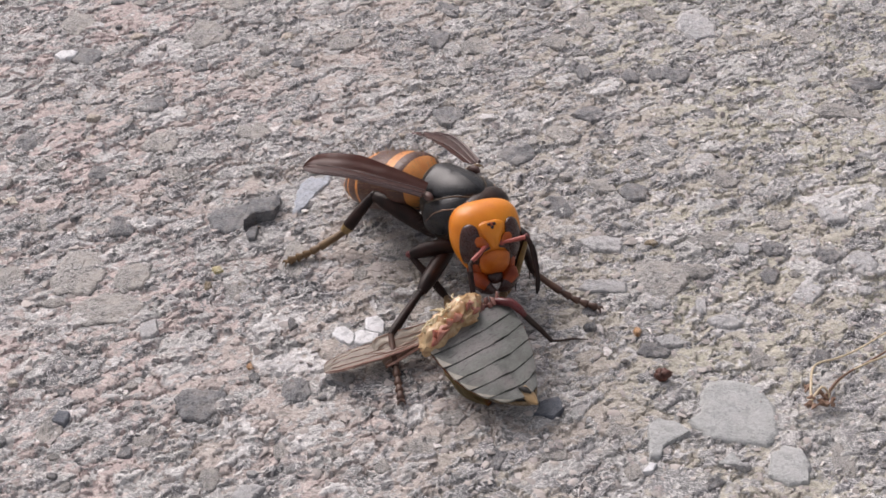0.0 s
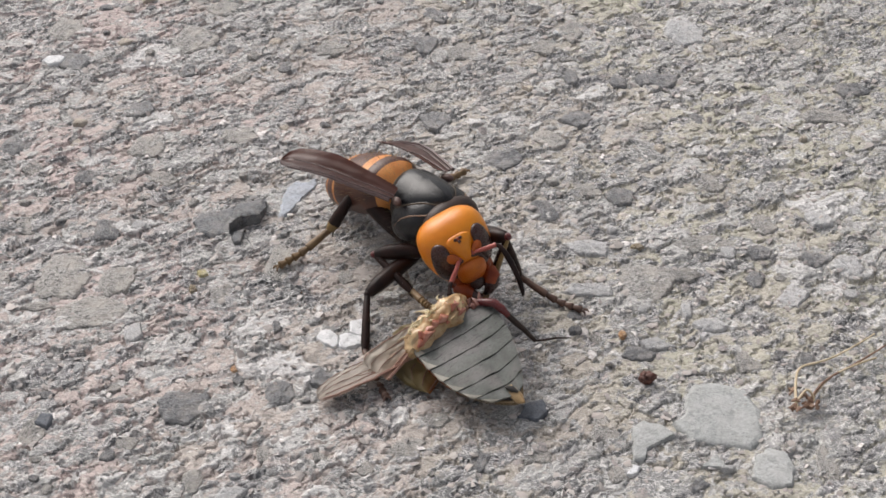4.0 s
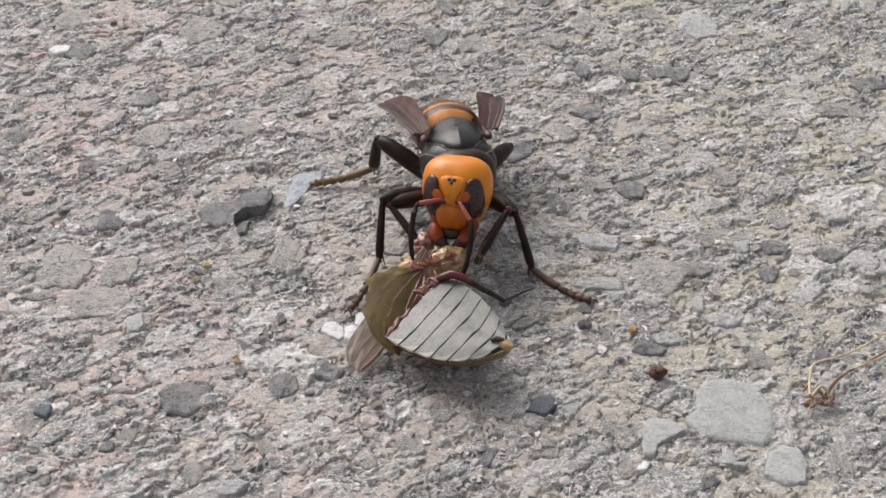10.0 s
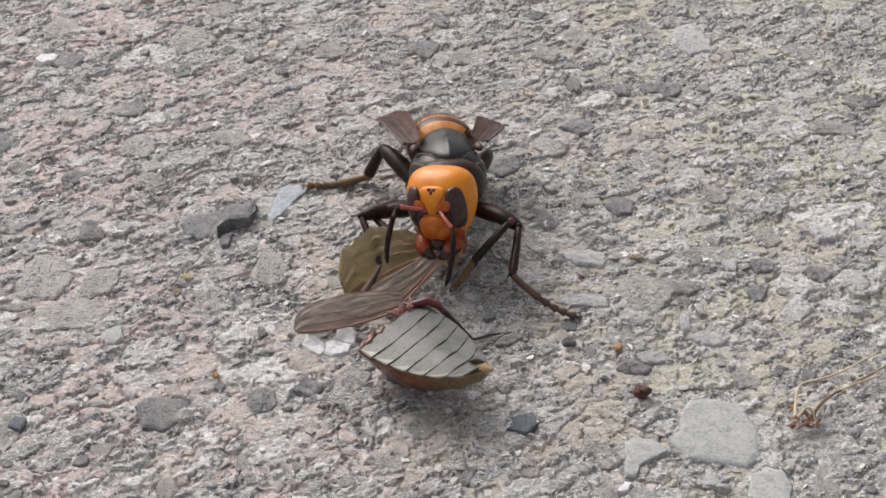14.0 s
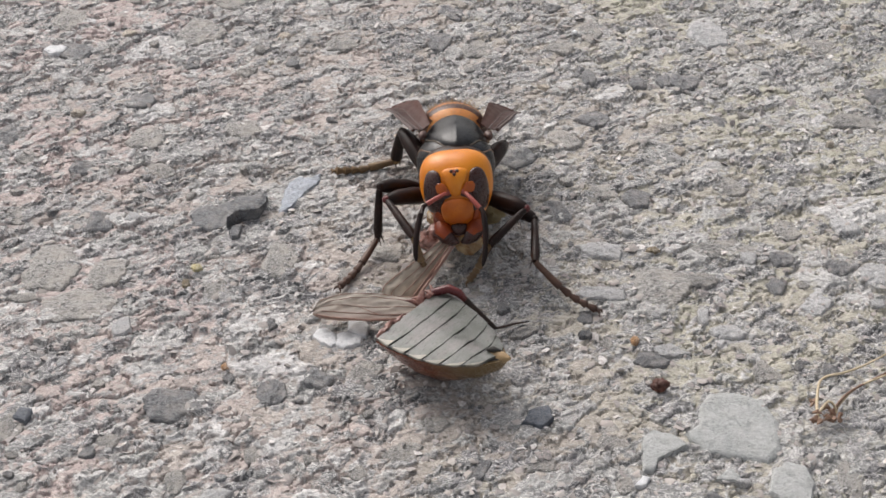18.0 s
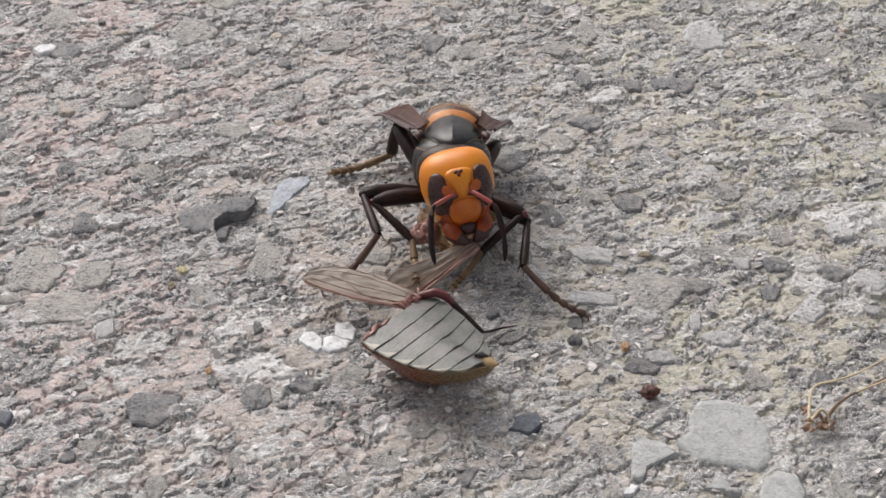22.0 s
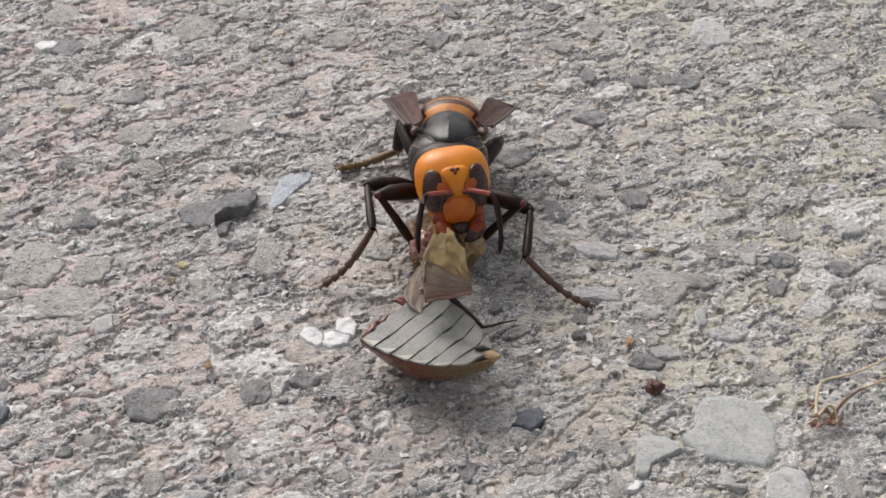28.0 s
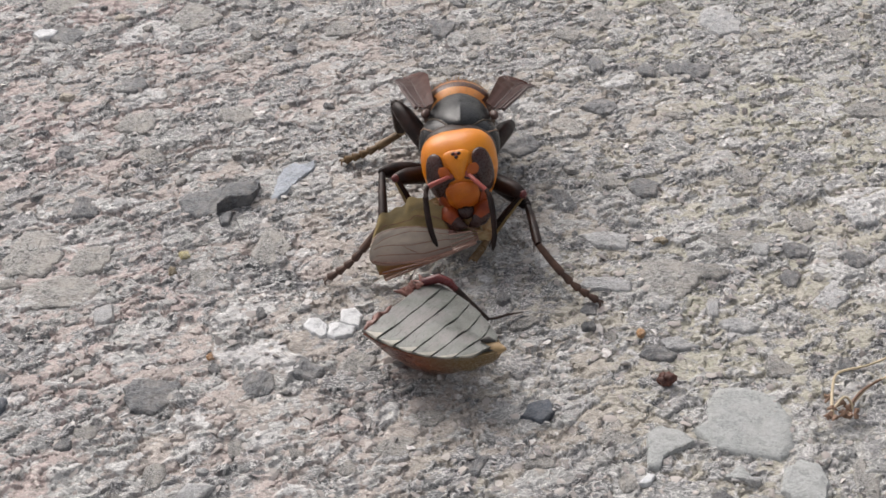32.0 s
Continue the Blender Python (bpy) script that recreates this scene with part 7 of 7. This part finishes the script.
# hornet wings: seconds, tip of the left and of the right wing in its body (mm)
WINGS = [(0, (-10.6, 17.0, 4.6), (10.0, 17.0, 0.2)),
         (7, (-9.8, 17.2, 4.9), (6.1, 18.0, 0.5)),
         (8.4, (-9.8, 17.2, 4.9), (6.1, 18.0, 0.5)),
         (8.8, (-8.8, 17.8, 2.0), (6.5, 18.2, 2.1)),
         (12, (-7.3, 18.1, 1.0), (9.1, 17.4, -0.7)),
         (17, (-7.5, 18.0, 0.6), (8.9, 17.5, -0.1)),
         (20, (-9.8, 17.3, 0.1), (7.2, 17.9, -0.5)),
         (25, (-9.5, 17.5, 0.0), (7.3, 17.5, -1.8)),
         (30, (-7.3, 18.1, 1.3), (9.0, 17.6, 1.0)),
         (32, (-7.3, 18.1, 1.3), (9.0, 17.6, 1.0))]

FLESH_ROWS = [  # seconds; place (mm) and turn
    (0.0, 1.0, -22.9, 6.7, 20, -30, -58), (3.5, 1.2, -22.7, 6.7, 20, -30, -57), (8.0, 0.1, -22.3, 6.7, 20, -30, -55), (8.5, 0.1, -21.9, 6.6, 20, -30, -55), (9.0, -1.6, -17.4, 5.6, 20, -25, -70),
    (10.0, -0.4, -10.0, 4.4, 10, -30, -80), (11.0, 0.6, -6.0, 4.0, 0, -20, -60), (12.0, 2.2, -1.5, 3.8, 0, -10, 0), (17.0, 3.0, 0.5, 3.8, 0, 0, 30), (25.5, 3.4, 0.5, 3.8, 0, 0, 45), (27.5, 2.8, -1.5, 3.6, 0, 0, 60), (32.0, 3.2, -0.5, 3.8, 0, 0, 70)]

PULP_ROWS = [  # seconds; place (mm) and turn
    (0.0, 1.6, -21.0, 6.0, 0, 0, 0), (8.5, 0.6, -20.6, 5.8, 0, 0, 0), (9.0, -1.4, -14.5, 5.0, 10, 5, 10), (10, -1.6, -7.0, 4.8, 20, 10, 30), (12, -0.8, -2.8, 4.8, 9, 0, 12), (14.5, 2.1, -3.7, 4.8, 1, 12, 39), (16.5, -0.7, -5.5, 4.8, 15, 2, 21), (17, -0.3, -3.8, 4.8, 19, 5, 27), (19, 0.2, -4.2, 4.8, 8, 15, 9), (20, 1.1, -3.8, 4.8, 15, 0, 20), (21, 1.4, -2.6, 4.8, 22, 5, 31), (22, 0.3, -2.2, 4.8, 4, 10, 2), (23, -0.6, -1.6, 4.8, 11, 15, 13), (24, -1.0, -2.8, 4.8, 18, 0, 24), (25, 0.7, -1.5, 4.8, 0, 5, 35), (27.5, 0.5, -5.2, 4.8, 17, 17, 22), (28, 0.1, -5.9, 4.8, 21, 0, 28), (29.5, 0.3, -6.1, 4.8, 6, 7, 4), (30, 0.8, -6.9, 4.8, 10, 10, 10), (32, 2.5, -4.2, 4.8, 24, 0, 32)]


def motions():
    def body_at(row):
        return mm(*row[1:7])

    walk(hornet, [(r[0], body_at(r)) for r in HORNET])
    neck, nape = Vector((0, -5.4, 0.6)), Vector((0, 3.4, 1.2))
    rows = []
    for r in HORNET:
        turn = (body_at(r).to_3x3().inverted() @ mm(0, 0, 0, *r[7:10]).to_3x3())
        m = turn.to_4x4()
        sway = float(smooth(8.8, 8.4, r[0]))  # the head hangs to one side while the body stands aslant
        m.translation = (neck + sway * Vector((-1.4, 1.4, -0.4)) - turn @ nape) * MM
        rows.append((r[0], m))
    walk(head, rows)

    def between(table, t):
        for a, b in zip(table, table[1:]):
            if t <= b[0]:
                f = min(max((t - a[0]) / (b[0] - a[0]), 0.0), 1.0)
                return [Vector(p).lerp(Vector(q), f) for p, q in zip(a[1:], b[1:])]
        return [Vector(p) for p in table[-1][1:]]

    for (kind, s), (femur, tibia, tarsus) in legs.items():
        (hx, hy, hz), l1, l2, l3, _ = LEGS[kind]
        hip = Vector((s * hx, hy, hz))
        out = ([], [], [])
        for r in HORNET:
            inv = body_at(r).inverted()
            knee, ankle, toe = ((inv @ (p * MM)) / MM for p in between(FEET[(kind, s)], r[0]))
            toe.z += 0.5  # half a foot's thickness above the stones
            shin = ankle - knee
            knee = hip + (knee - hip).normalized() * l1
            ankle = ankle.lerp(knee + shin, 0.5)
            ankle = knee + (ankle - knee).normalized() * l2
            if kind != "fore":  # the foot stays where it stands: bend at the ankle to reach it
                for _ in range(12):
                    if (toe - knee).length > 0.95 * (l2 + l3):
                        knee = toe - (toe - knee).normalized() * 0.94 * (l2 + l3)
                        knee = hip + (knee - hip).normalized() * l1
                reach = toe - knee
                d = min(max(reach.length, abs(l2 - l3) + 0.3), 0.995 * (l2 + l3))
                axis = reach.normalized()
                a = (l2 * l2 - l3 * l3 + d * d) / (2 * d)
                bend = ankle - knee
                bend = (bend - axis * bend.dot(axis)).normalized()
                ankle = knee + axis * a + bend * math.sqrt(max(0.0, l2 * l2 - a * a))
            side = Vector((s * 0.4, 0.1, 0.9))
            for n, (a, b) in enumerate(((hip, knee), (knee, ankle), (ankle, toe))):
                out[n].append((r[0], aim(a, b, (0, 0, 1) if n != 1 else side)))
        for ob, path in zip((femur, tibia, tarsus), out):
            walk(ob, path)
    for s in (-1, 1):
        scape, flagellum = antennae[s]
        rows, ends = [], []
        for t, left, right, lean_left, lean_right in FEELERS:
            a = left if s < 0 else right
            m = mm(s * 1.0, -3.35, -0.75, 0, s * a, 0)
            rows.append((t, m))
            end = m @ (Vector((s * 2.7, -1.55, -0.15)) * MM) / MM
            ends.append((t, mm(*end, -8, -s * (lean_left if s < 0 else lean_right), 0)))
        walk(scape, rows)
        walk(flagellum, ends)
    for s in (-1, 1):
        walk(wings[s], [(r[0], aim((s * 4.3, 1.9, 3.5), r[1] if s < 0 else r[2], (s * 0.28, 0.0, 0.96))) for r in WINGS])
    walk(chewed_pulp, [(r[0], mm(*r[1:7])) for r in PULP_ROWS])
    walk(torn_flesh, [(r[0], mm(*r[1:7])) for r in FLESH_ROWS])
    walk(prey, [(r[0], mm(*r[1:7])) for r in PREY])
    for ob, table, size, from_tip in ((wing_base, WING_BASE, BASE_LEN, 0.4), (wing_tip, WING_TIP, TIP_LEN, 0.85), (hind_wing, HIND_WING, HIND_LEN, 0.5)):
        rows = []
        for t, root, tip, face in table:
            root, tip = Vector(root), Vector(tip)
            root += (root - tip).normalized() * (size - (tip - root).length) * from_tip
            m = aim(root, tip, face)
            if rows:  # a flip of the wing goes by way of in-between turns
                t0, m0 = rows[-1]
                q0, q1 = m0.to_quaternion(), m.to_quaternion()
                steps = int(math.degrees(q0.rotation_difference(q1).angle) // 50)
                for n in range(steps):
                    f = (n + 1) / (steps + 1)
                    half = q0.slerp(q1, f).to_matrix().to_4x4()
                    half.translation = m0.translation.lerp(m.translation, f)
                    rows.append((t0 + (t - t0) * f, half))
            rows.append((t, m))
        walk(ob, rows)


motions()
